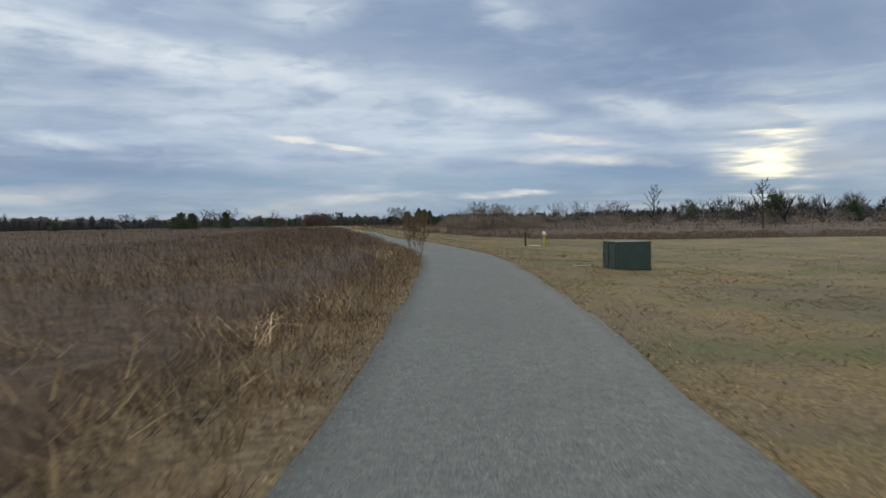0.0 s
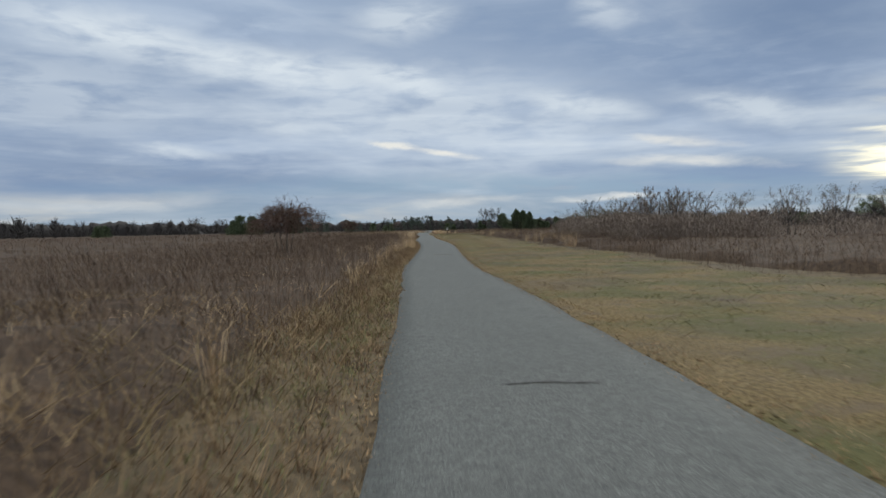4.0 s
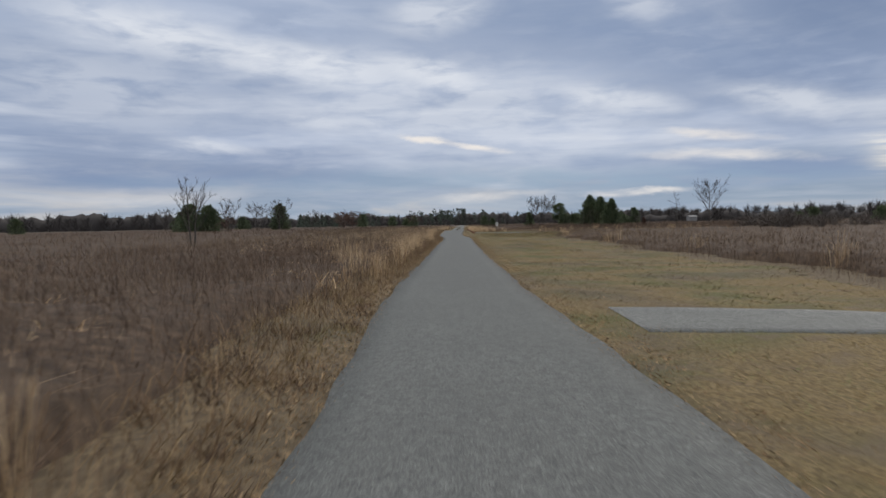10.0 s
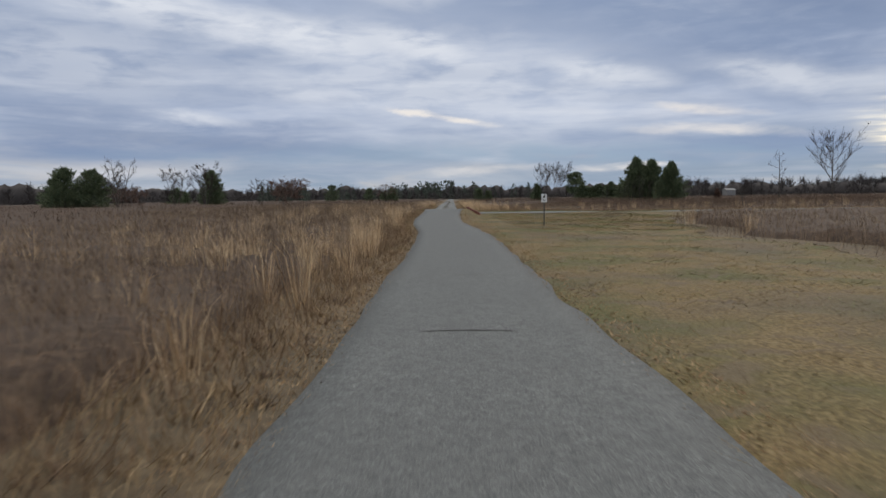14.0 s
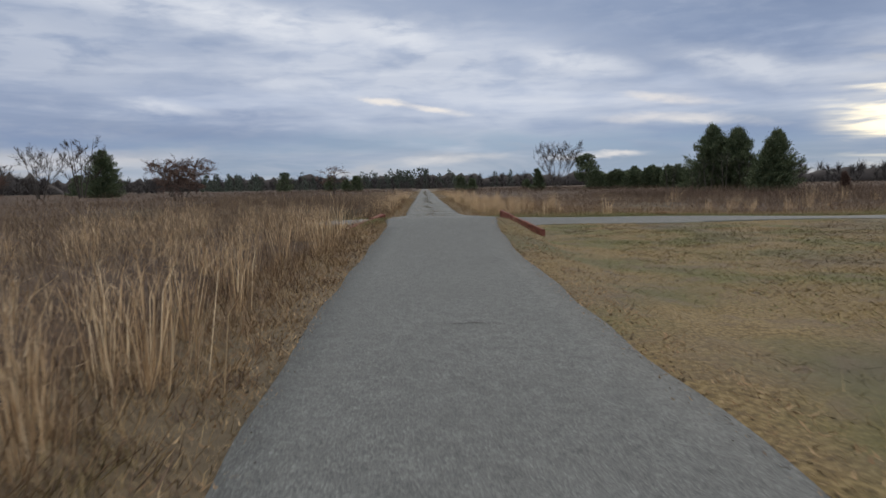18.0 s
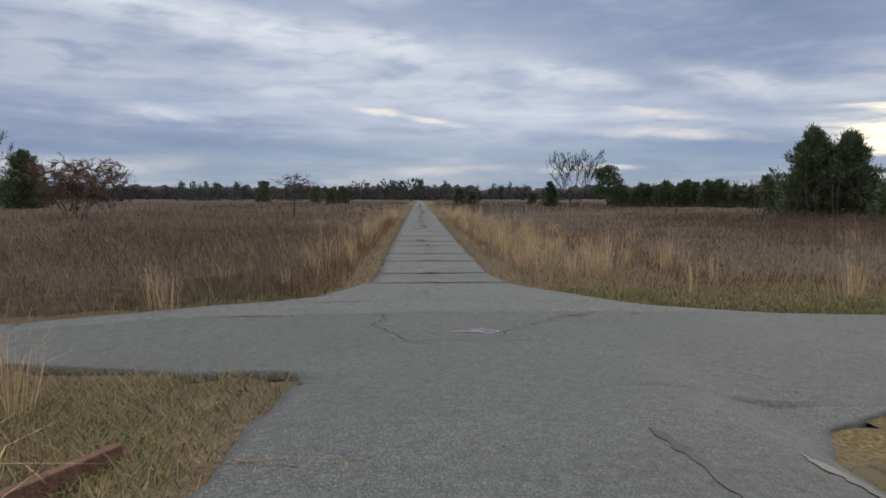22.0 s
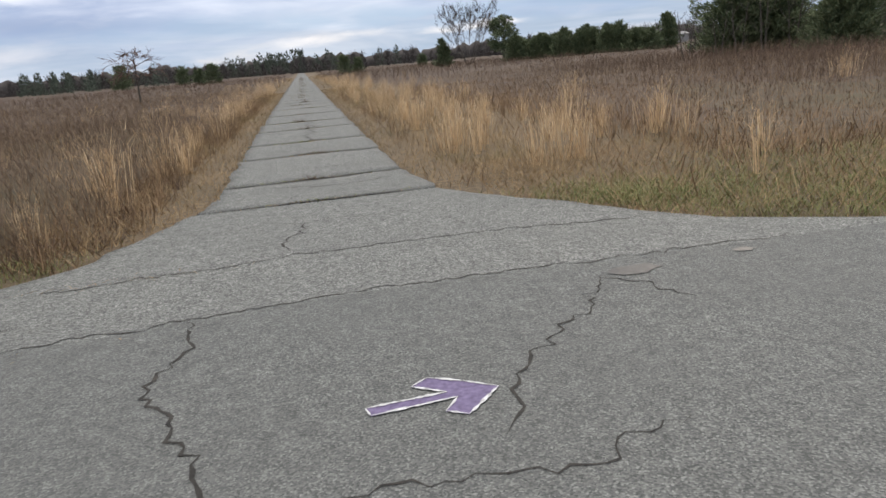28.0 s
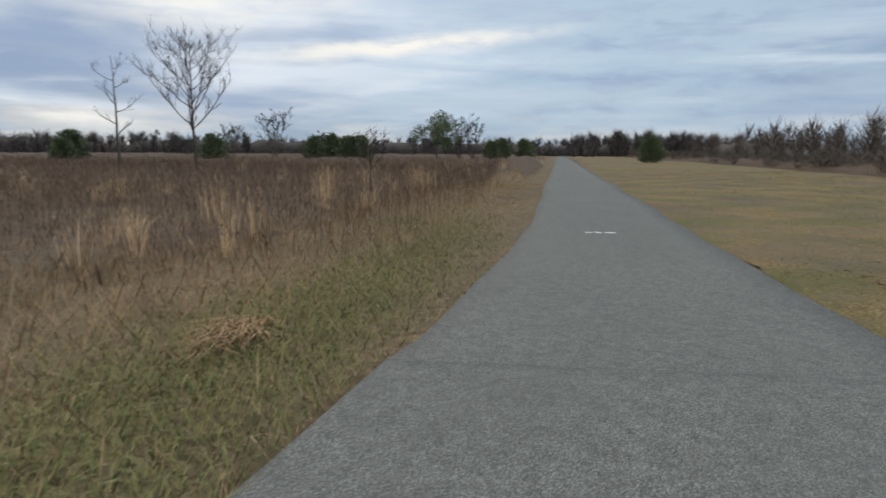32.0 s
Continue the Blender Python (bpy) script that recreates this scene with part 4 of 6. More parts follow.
# standing weed stems, dense beside the lanes and sparser far out
batches, pale = [], []
for n, x0, x1, y0, y1 in ((56000, -16, 0, -222, 4), (40000, -28, 30, 6, 60), (12000, 8, 24, -165, -10), (11000, 9.5, 14.5, -162, -14), (15000, 3, 34, 5, 34), (9000, -22, -4, -22, 8), (22000, -7, 0, -222, 4), (11000, -14, -2, 7, 26)):
    x, y = scatter(n, x0, x1, y0, y1)
    g = path_gap(x, y) - verge_width(x, y)
    k = field(x, y) & (g > 0)
    keep = np.where(k, np.clip(1.15 - g / 26, 0.22, 1.0) * np.clip(0.3 + g / 1.0, 0, 1), 0)
    keep = keep * np.where((x > 2) & (y > 5), np.interp(g, [0, 1.5, 4, 8, 14], [0.0, 0.1, 0.5, 0.9, 1.0]), 1.0)
    x, y = thin(x, y, keep)
    g = path_gap(x, y)
    h = (0.72 + 0.34 * rng.random(len(x)) + 0.16 * noise2(x, y, 0.4)) * np.clip(0.55 + (g - 0.8) / 3, 0.5, 1.0)
    h *= np.where((x > 2) & (y > 5), np.interp(g, [2, 10, 30], [0.35, 0.55, 0.9]), 1.0)
    h *= np.where((x > 3) & (y < 1), np.clip(0.42 + (x - np.interp(y, LAWN_Y, LAWN_B)) / 3.5, 0.42, 1.0), 1.0)
    tan = rng.random(len(x)) < np.where(y > 4, 0.5, np.interp(y, [-78, -58], [0.12, 0.72]))
    for k, heap in ((tan, pale), (~tan, batches)):
        heap.append(weeds(x[k], y[k], land(x[k], y[k]), h[k], 0.006 + 0.0005 * np.clip(g[k], 0, 25), 4))
for n, x0, x1, y0, y1 in ((20000, -90, -18, -225, 140), (16000, 20, 110, 5, 150), (9000, 22, 80, -170, -14), (6000, -30, 30, 60, 160), (24000, 14, 62, 6, 48), (9000, 60, 240, -4, 130)):
    x, y = scatter(n, x0, x1, y0, y1)
    x, y = thin(x, y, np.where(field(x, y) & (path_gap(x, y) > 1.5), 1.0, 0))
    h = 0.85 + 0.4 * rng.random(len(x)) + 0.15 * noise2(x, y, 0.2)
    batches.append(weeds(x, y, land(x, y), h, np.interp(np.hypot(x, y), [20, 60, 100], [0.008, 0.020, 0.03]) * (0.7 + 0.6 * rng.random(len(x))) if x0 > 0 else 0.03 + 0.02 * rng.random(len(x)), 2))
stuff("weed_stems", pale, M_PALEWEED, "tan dried weed stalks standing near the crossing", "weeds")
stuff("weed_stems", batches, M_WEED, "dense dark brown dried weed stalks standing in the field", "weeds")

# russet grass tangled through the weeds
batches = []
for n, x0, x1, y0, y1 in ((66000, -9, 1.5, -222, 6), (26000, -13, 0, -70, 4), (34000, -10, 14, 6, 45), (40000, 3, 34, 6, 30)):
    x, y = scatter(n, x0, x1, y0, y1)
    g = path_gap(x, y) - verge_width(x, y)
    x, y = thin(x, y, np.where(field(x, y) & (g > -0.15), np.clip(1.1 - g / np.where(y > -72, 8.0, 3.0), 0.06, 1) * np.interp(y, [-90, -70], [0.5, 1.0]), 0))
    g = path_gap(x, y)
    h = (0.26 + 0.42 * rng.random(len(x))) * np.clip(0.42 + g * 0.3, 0.35, 1.05) * np.where((x > 2) & (y > 5), 0.5, 1.0)
    batches.append(blades(x, y, land(x, y) + 0.05, h, 0.006 + 0.006 * rng.random(len(x)), 0.2 + 0.8 * rng.random(len(x)), 0.5))
x, y = scatter(22000, 3, 48, 8, 42)
x, y = thin(x, y, np.where(field(x, y) & (path_gap(x, y) > 2.5), 1.0 / (1 + 0.03 * np.hypot(x, y - 6)), 0))
batches.append(blades(x, y, land(x, y) + 0.03, 0.18 + 0.34 * rng.random(len(x)), 0.008 + 0.00045 * np.hypot(x, y), 0.3 + 0.9 * rng.random(len(x)), 0.5))
stuff("russet_grass", batches, M_RUSSET, "tangled russet dead grass among the weed stalks", "grass")

batches = []
for side, n in ((1, 24000), (-1, 16000)):
    # leaf litter and broken straw lying along the asphalt's edge
    x, y = beside(n, side, -0.09, 0.5, -220, -4)
    batches.append(spikes(x, y, land(x, y) + 0.03, 0.008 + 0.018 * rng.random(n), 0.009 + 0.014 * rng.random(n), 2.5))
for yj in joints[:14]:
    # straw and leaves caught in the joints of the north lane
    m = 90
    x = centre(yj) + np.where(rng.random(m) < 0.7, rng.normal(rng.uniform(-0.5, 0.5), 0.35, m), rng.uniform(-HALF, HALF, m))
    y = yj + rng.normal(0.01, 0.025, m)
    batches.append(spikes(x, y, surface(x, y) + 0.004, 0.006 + 0.012 * rng.random(m), 0.010 + 0.016 * rng.random(m), 2.5))
stuff("leaf_litter", batches, M_LITTER, "orange-brown leaf litter and broken straw along the asphalt", "litter")

# green winter grass on the damp corners
batches = []
for n, cx, cy, sx, sy in ((13000, 7.0, 7.5, 2.8, 0.7), (9000, 11.5, 6.9, 3.5, 0.6), (4000, 18.0, 6.3, 3.0, 0.6), (2600, 6.2, 9.8, 1.6, 0.8), (1800, 3.3, 9.0, 0.9, 0.5), (1600, 2.6, 9.5, 0.5, 0.5), (900, -4.1, 9.1, 0.5, 0.4), (1200, -6.2, 8.2, 1.0, 0.4), (3600, -3.6, -0.8, 0.7, 1.4), (3500, -2.8, -3.5, 0.35, 0.9), (1800, -4.6, 1.6, 0.8, 0.8), (2600, 0.1, -160, 0.45, 4.0),
                          (7000, -0.1, -177, 0.5, 4.5), (5000, -2.6, -190, 1.0, 5.0), (3000, -0.6, -150, 0.7, 7.0), (3000, -2.8, -78, 0.8, 6.0)):
    x, y = rng.normal(cx, sx, n), rng.normal(cy, sy, n)
    x, y = thin(x, y, np.where(~on_asphalt(x, y, 0.05), 1, 0))
    batches.append(blades(x, y, land(x, y), 0.05 + 0.09 * rng.random(len(x)), 0.005 + 0.004 * rng.random(len(x)), 0.6 + 1.0 * rng.random(len(x)), 0.4))
for k, yj in enumerate(joints[:-1]):
    # weeds rooted in the joints between the slabs
    m = 34 + int(60 * rng.random())
    x = centre(yj) + np.where(rng.random(m) < 0.6, rng.normal(rng.uniform(-0.6, 0.6), 0.28, m), rng.uniform(-HALF, HALF, m))
    y = yj + rng.normal(0.02, 0.03, m)
    batches.append(blades(x, y, surface(x, y) - 0.04, 0.05 + 0.06 * rng.random(m), 0.010 + 0.010 * rng.random(m), 0.5 + 0.6 * rng.random(m), 0.3))
stuff("green_grass", batches, M_GREEN, "fresh green grass tufts on the damp verge", "grass")

# dead grass of the verges, and straw among the weeds
batches = []
for (x, y), hi in ((beside(62000, -1, -0.10, 2.0, -220, -4), 0.19), (beside(38000, 1, -0.09, 1.1, -220, -4), 0.13), (scatter(27000, -9, 12, 4, 60), 0.30), (scatter(62000, 1.5, 20, 5, 13.5), 0.085), (beside(34000, -1, -0.05, 0.8, -220, -4), 0.13),
                   (scatter(22000, -6.5, -2.2, -10, 4), 0.14), (scatter(14000, 0.4, 4.5, -14, 2), 0.13), (scatter(6000, 2.6, 9.6, -95.3, -91.2), 0.10), (scatter(12000, -5, 3, 60, 160), 0.4), (scatter(26000, 19.5, 40, 2.5, 10.5), 0.13), (scatter(14000, 38, 75, -1, 9), 0.22), (beside(14000, -1, 0.0, 2.6, 10, 60), 0.26), (beside(12000, 1, 0.0, 2.6, 11, 60), 0.24)):
    g = path_gap(x, y)
    vw = verge_width(x, y)
    k = ~on_asphalt(x, y, -0.05)
    soft = np.clip(1.4 - g / (vw + 1.2), 0.06, 1)
    soft = np.where(lawn(x, y), np.clip(1.15 - g / 1.0, 0.0, 1), soft)
    soft = np.where((np.abs(x + 3.05 - 0.81 * (y + 2.85)) < 0.30) & (y > -3.7) & (y < -1.9), 0.08, soft)
    x, y = thin(x, y, np.where(k, soft, 0))
    g = path_gap(x, y)
    h = hi * (0.35 + 0.9 * rng.random(len(x))) * np.clip(0.35 + g * 0.7, 0.3, 1.6)
    if hi < 0.16:
        batches.append(spikes(x, y, land(x, y) + 0.01, h * 0.85, 0.005 + 0.005 * rng.random(len(x)), 0.5 + 1.6 * rng.random(len(x))))
    else:
        batches.append(blades(x, y, land(x, y) + 0.01, h, 0.004 + 0.005 * rng.random(len(x)), 0.5 + 1.3 * rng.random(len(x)), 0.45))
stuff("verge_grass", batches, M_VERGE, "pale tan dead grass with green tufts along the asphalt edge", "grass")

# sprawling tangles of dead grass and weeds that break up the verge
heaps = {"straw": [], "russet": [], "weed": []}
for kind_, count in (("straw", 900), ("russet", 1500), ("weed", 900)):
    y0 = np.where(rng.random(count) < 0.72, rng.uniform(-220, -3, count), rng.uniform(9, 60, count))
    x0 = centre(y0) - HALF - 0.18 - np.abs(rng.normal(0, 0.9, count)) - np.where(y0 > 0, 0.6, 0.0)
    m = 22
    x, y = np.repeat(x0, m) + rng.normal(0, 0.09, count * m), np.repeat(y0, m) + rng.normal(0, 0.09, count * m)
    k = ~on_asphalt(x, y, 0.06) & ~lawn(x, y)
    x, y = x[k], y[k]
    h = (0.08 + 0.20 * rng.random(len(x))) * np.clip(0.5 + 0.5 * path_gap(x, y), 0.5, 1.3)
    heaps[kind_].append(spikes(x, y, land(x, y), h, 0.008 + 0.007 * rng.random(len(x)), 0.2 + 1.3 * rng.random(len(x))))
count, m = 1500, 20
y0 = rng.uniform(-212, -160, count)
x0 = centre(y0) - HALF - 0.8 - 7.5 * rng.random(count)
k = noise2(x0, y0, 0.3, 12.0) > -0.1
x0, y0 = x0[k], y0[k]
x, y = np.repeat(x0, m) + rng.normal(0, 0.16, len(x0) * m), np.repeat(y0, m) + rng.normal(0, 0.16, len(x0) * m)
lift_ = 0.25 * np.clip((path_gap(x, y) - 1.0) / 2.0, 0, 1) + 0.3 * rng.random(len(x))
heaps["straw"].append(spikes(x, y, land(x, y) + lift_, 0.10 + 0.16 * rng.random(len(x)), 0.010 + 0.007 * rng.random(len(x)), 0.6 + 1.6 * rng.random(len(x))))
stuff("grass_tangle", heaps["straw"], M_VERGE, "sprawling pale tufts of dead grass on the verge", "grass")
stuff("grass_tangle", heaps["russet"], M_RUSSET, "russet tufts of dead grass on the verge", "grass")
stuff("weed_tangle", heaps["weed"], M_WEED, "low dark tangles of dead weeds on the verge", "weeds")

# the mown strip
batches = []
for n, x0, x1, y0, y1 in ((120000, 0, 15, -222, 3), (70000, 1, 7, -222, 0), (20000, 15, 60, -222, -150), (60000, 3, 14, -30, 4), (46000, 9, 70, -22, 5), (30000, -6, 8, -222, -188)):
    x, y = scatter(n, x0, x1, y0, y1)
    x, y = thin(x, y, np.where(lawn(x, y) & ~on_asphalt(x, y, -0.03), 1, 0))
    g = path_gap(x, y)
    h = (0.022 + 0.035 * rng.random(len(x))) * (1 + 0.6 * noise2(x, y, 0.9))
    batches.append(spikes(x, y, land(x, y) + 0.02, np.maximum(h, 0.02), 0.010 + 0.0014 * np.clip(g, 0, 9), 1.8 + 2.4 * rng.random(len(x))))
x, y = scatter(76000, 2, 12, -222, 2)
x, y = thin(x, y, np.where(lawn(x, y) & ~on_asphalt(x, y, 0.3), np.clip(1.8 * noise2(x, y * 0.6, 0.33, 9.0) + 0.5 * noise2(x, y, 1.3) + 0.2, 0, 1), 0))
greens = [spikes(x, y, land(x, y) + 0.01, 0.03 + 0.04 * rng.random(len(x)), 0.012 + 0.0012 * np.clip(path_gap(x, y), 0, 9), 3.6)]
stuff("lawn_green", greens, M_GREEN, "green winter tufts in the mown strip", "grass")
x, y = scatter(22000, 1, 12, -222, 2)
x, y = thin(x, y, np.where(lawn(x, y) & ~on_asphalt(x, y, 0.1), np.clip(1.5 * noise2(x * 0.6, y, 0.9, 31.0) + 0.6 * np.exp(-path_gap(x, y) / 0.8), 0, 1), 0))
hay = [spikes(x, y, land(x, y) + 0.015, 0.02 + 0.03 * rng.random(len(x)), 0.012 + 0.0018 * np.clip(path_gap(x, y), 0, 20), 3.2)]
stuff("hay_litter", hay, M_LITTER, "dull orange cut hay lying on the mown strip", "litter")
stuff("mown_grass", batches, M_LAWN, "short mown grass, straw-coloured with green patches", "grass")
gxx = axis([(-6, 9, 0.22), (9, 14, 0.5), (14, 76, 2.5), (76, 400, 20)])
gyy = axis([(-260, -225, 5), (-225, 4, 0.28)])
X, Y = np.meshgrid(gxx, gyy)
ok = lawn(X, Y) & (~on_asphalt(X, Y, -0.32) | ((np.abs(Y + 93.2) < 2.2) & (X > 3.0)))
Zl = land(X, Y) + 0.022 + 0.016 * noise2(X, Y, 1.1) + 0.008 * noise2(X, Y, 2.6, 4.0) + rng.normal(0, 0.008, X.shape)
Zl = np.where(on_asphalt(X, Y, 0.02), land(X, Y) + 0.004, np.where(on_asphalt(X, Y, 0.3), land(X, Y) + 0.028, Zl))
ny, nx = X.shape
idx = np.arange(nx * ny).reshape(ny, nx)
Q = np.stack([idx[:-1, :-1], idx[:-1, 1:], idx[1:, 1:], idx[1:, :-1]], -1).reshape(-1, 4)
Q = Q[ok.reshape(-1)[Q].all(1)]
used, inv = np.unique(Q, return_inverse=True)
M_TURF = material("turf", [(0.32, (0.062, 0.041, 0.015)), (0.5, (0.135, 0.094, 0.038)), (0.70, (0.235, 0.172, 0.080))], 24.0, 0.95, 0.9, 60,
                  patch=(0.058, 0.069, 0.019), patch_scale=0.40, patch_range=(0.45, 0.60), patch2=(0.080, 0.047, 0.014), detail=9)
ob = part("turf", mesh_arrays("turf", np.stack([X, Y, Zl], -1).reshape(-1, 3)[used], inv.reshape(-1, 4), M_TURF, True), None)
tagged(ob, "thatched turf of the mown strip, tan and green", "turf", kind="structure")

# crumbs of soil and asphalt along the broken edges
n = 15000
y = np.where(rng.random(n) < 0.75, rng.uniform(-220, 0, n), rng.uniform(11, 60, n))
side = np.where(rng.random(n) < 0.5, -1, 1)
x = centre(y) + side * (HALF + rng.normal(0.02, 0.09, n))
k = (y < -6) | (y > 13)
x, y = x[k], y[k]
V, F = spikes(x, y, land(x, y) + 0.035, 0.004 + 0.010 * rng.random(len(x)), 0.015 + 0.03 * rng.random(len(x)), 1.5)
stuff("edge_crumbs", [(V, F)], M_RUBBLE, "brown crumbs of soil and leaf litter on the asphalt edge", "litter")


# broomsedge
def tussock(n, tall, spread):
    r, a = np.abs(rng.normal(0, spread, n)), rng.random(n) * 2 * math.pi
    x, y = np.cos(a) * r, np.sin(a) * r
    h = tall * (0.55 + 0.5 * rng.random(n))
    v1 = blades(x, y, np.zeros(n), h, 0.005 + 0.005 * rng.random(n), 0.08 + 0.34 * rng.random(n), 0.12 + 0.6 * rng.random(n), a + rng.normal(0, 0.7, n))
    m = int(1.2 * n)
    s = rng.integers(0, n, m)
    hh = h[s] * (0.55 + 0.4 * rng.random(m))
    v2 = spikes(x[s] + 0.1 * np.cos(a[s]) * hh, y[s] + 0.1 * np.sin(a[s]) * hh, hh, 0.06 + 0.08 * rng.random(m), 0.004 + 0.005 * rng.random(m), 0.4)
    return np.concatenate([v1[0], v2[0]]), np.concatenate([v1[1], v2[1] + len(v1[0])])


kinds = [tussock(46, 1.05, 0.13), tussock(34, 0.85, 0.10), tussock(60, 1.2, 0.18), tussock(22, 1.0, 0.07)]
batches = []


def plant(x, y, k, s=1.0):
    v, fa = kinds[k]
    t = rng.random() * 2 * math.pi
    c, d = math.cos(t) * s, math.sin(t) * s
    batches.append((np.column_stack([x + v[:, 0] * c - v[:, 1] * d, y + v[:, 0] * d + v[:, 1] * c, float(land(x, y)) + v[:, 2] * s]), fa))


made = 0
while made < 430:
    zone = rng.random()
    if zone < 0.62:
        y = float(rng.uniform(-128, 3)) if rng.random() < 0.5 else float(rng.uniform(-72, 3))
        x = float(centre(y)) - HALF - 0.75 - abs(float(rng.normal(0, 1.5 if y < -72 else 3.2)))
        if noise2(np.float64(x), np.float64(y), 0.16, 3.0) < 0.0 or (y < -84 and rng.random() < 0.8):
            continue
    elif zone < 0.70:
        y = float(rng.uniform(-215, -128))
        x = float(centre(y)) - HALF - 1.0 - abs(float(rng.normal(0, 1.2)))
        if rng.random() < 0.55 or y < -180:
            continue
    elif zone < 0.86:
        y = float(rng.uniform(12, 110))
        x = float(centre(y)) + (1 if rng.random() < 0.55 else -1) * (HALF + 1.2 + abs(float(rng.normal(0, 2.6))))
    elif zone < 0.93:
        y, x = float(rng.uniform(-22, 3)), float(rng.uniform(-12, -3.2))
    else:
        x = float(rng.uniform(12, 70))
        y = float(east_mid(x)) + 6 + abs(float(rng.normal(0, 6)))
    if on_asphalt(x, y, 0.3) or lawn(x, y) or (-4.8 < x < -2.2 and -6.5 < y < 3.5):
        continue
    plant(x, y, int(rng.integers(0, 4)), 0.75 + 0.45 * float(rng.random()))
    made += 1
for x, y, s in ((11.3, -121.0, 1.2), (11.6, -121.6, 1.1), (11.9, -115.2, 1.15), (12.5, -109, 1.2), (11.8, -105.6, 1.2), (11.5, -103.2, 1.1), (10.9, -101.2, 1.0), (12.9, -101, 1.1), (11.5, -55, 1.2), (11.4, -52, 1.0),
                (12.0, -70, 1.0), (12.2, -82, 1.1), (11.2, -33, 1.0), (12.1, -24, 1.0)):
    plant(x, y, 2, s)
for x, y, k, s in ((-0.55, -120.0, 2, 1.15), (-0.35, -119.6, 0, 1.1), (-0.75, -119.2, 2, 1.0), (-0.2, -118.4, 0, 1.0), (-0.45, -117.4, 2, 1.1), (-0.3, -116.2, 0, 1.0),
                   (-2.5, -62.8, 3, 0.9), (-2.6, -61.5, 0, 0.9), (-2.9, -43.0, 3, 1.0), (-2.7, -43.4, 3, 0.9), (-3.7, -18.2, 3, 1.1), (-4.1, -6.5, 2, 1.1), (-4.25, -6.0, 0, 1.05), (-3.95, -5.3, 0, 1.0), (-4.1, -4.8, 3, 0.95), (-4.9, -3.6, 2, 1.0), (-6.8, -1.2, 0, 1.0), (-4.9, -5.6, 0, 1.1), (-6.0, -4.6, 2, 1.0), (-7.4, -3.2, 0, 1.0), (-8.4, -1.0, 2, 1.0), (-4.3, -9.0, 0, 1.0), (-4.7, -10.4, 2, 1.0), (-4.2, -12.2, 0, 1.1), (-5.3, -8.0, 3, 1.1), (-6.6, -7.2, 2, 1.1), (-5.6, -12.0, 2, 1.0), (-3.8, -19.2, 0, 1.0), (-2.2, -86.3, 3, 1.0),
                   (-2.5, -76.4, 0, 1.0), (-2.5, -71.2, 2, 1.0), (-9.2, -7.7, 0, 0.90), (-8.8, -7.9, 1, 0.97), (-8.8, -7.6, 2, 1.04), (-8.0, -8.9, 0, 1.11), (-8.0, -8.3, 1, 0.90), (-7.8, -8.5, 2, 0.97), (-7.8, -7.9, 0, 1.04), (-7.6, -7.8, 1, 1.11), (-7.4, -7.8, 2, 0.90), (-7.2, -7.8, 0, 0.97), (-6.7, -8.6, 1, 1.04), (-6.4, -8.9, 2, 1.11), (-5.9, -9.6, 0, 0.90), (-10.1, -3.8, 1, 0.97), (-9.0, -5.5, 2, 1.04), (-8.6, -5.6, 0, 1.11), (-9.2, -3.3, 1, 0.90), (-8.5, -4.0, 2, 0.97), (-7.7, -5.1, 0, 1.04), (-7.3, -5.2, 1, 1.11), (-7.1, -4.7, 2, 0.90), (-5.7, -7.3, 0, 0.97), (-5.1, -8.4, 1, 1.04), (-5.2, -7.1, 2, 1.11), (-6.9, -8.2, 0, 0.90), (-7.2, -6.5, 1, 0.97), (-5.6, 7.5, 0, 0.90), (-3.5, 19.0, 1, 0.96), (3.8, 26.0, 2, 1.02), (3.7, 19.6, 3, 0.90), (3.7, 14.5, 0, 0.96), (4.7, 14.5, 1, 1.02), (5.6, 14.0, 2, 0.90), (4.6, 9.5, 3, 0.96), (-22.1, 38.0, 0, 1.02), (-19.6, 45.2, 1, 0.90), (-6.7, 59.3, 2, 0.96), (-3.9, 13.1, 3, 1.02), (-18.1, 35.2, 0, 0.90), (1.5, 34.0, 1, 0.96), (-2.6, -70.0, 0, 1.0)):
    plant(x, y, k, s)
for _ in range(120):
    # sprawling pale tufts among the weeds by the first bend
    y = float(rng.uniform(-212, -132)) if rng.random() < 0.7 else float(rng.uniform(-132, 0))
    x = float(centre(y)) - HALF - float(rng.uniform(1.0, 7.5))
    if -183 < y < -165 and x > float(centre(y)) - HALF - 3.5:
        continue
    m = 26
    a = rng.random(m) * 2 * math.pi
    batches.append(blades(x + rng.normal(0, 0.2, m), y + rng.normal(0, 0.2, m), np.full(m, float(land(x, y)) + 0.15), 0.25 + 0.3 * rng.random(m), 0.010 + 0.006 * rng.random(m),
                          0.9 + 0.9 * rng.random(m), 0.6, a))
for _ in range(110):
    # slim plumes rising from the tan weeds south of the crossing
    y = float(rng.uniform(-76, -5))
    x = float(centre(y)) - HALF - 0.9 - 7.0 * float(rng.random()) ** 1.3
    plant(x, y, 3 if rng.random() < 0.7 else 1, 1.05 + 0.4 * float(rng.random()))
stuff("broomsedge", batches, M_BROOM, "golden tufts of tall dry broomsedge beside the lane", "grass")
batches = []
kept_state = rng.bit_generator.state
for _ in range(130):
    # more of it on both shoulders of the north lane
    y = 13 + 75 * float(rng.random()) ** 1.3
    side = -1 if rng.random() < 0.68 else 1
    x = float(centre(y)) + side * (HALF + 0.9 + abs(float(rng.normal(0, 1.8))))
    plant(x, y, int(rng.integers(0, 4)), 0.6 + 0.5 * float(rng.random()))
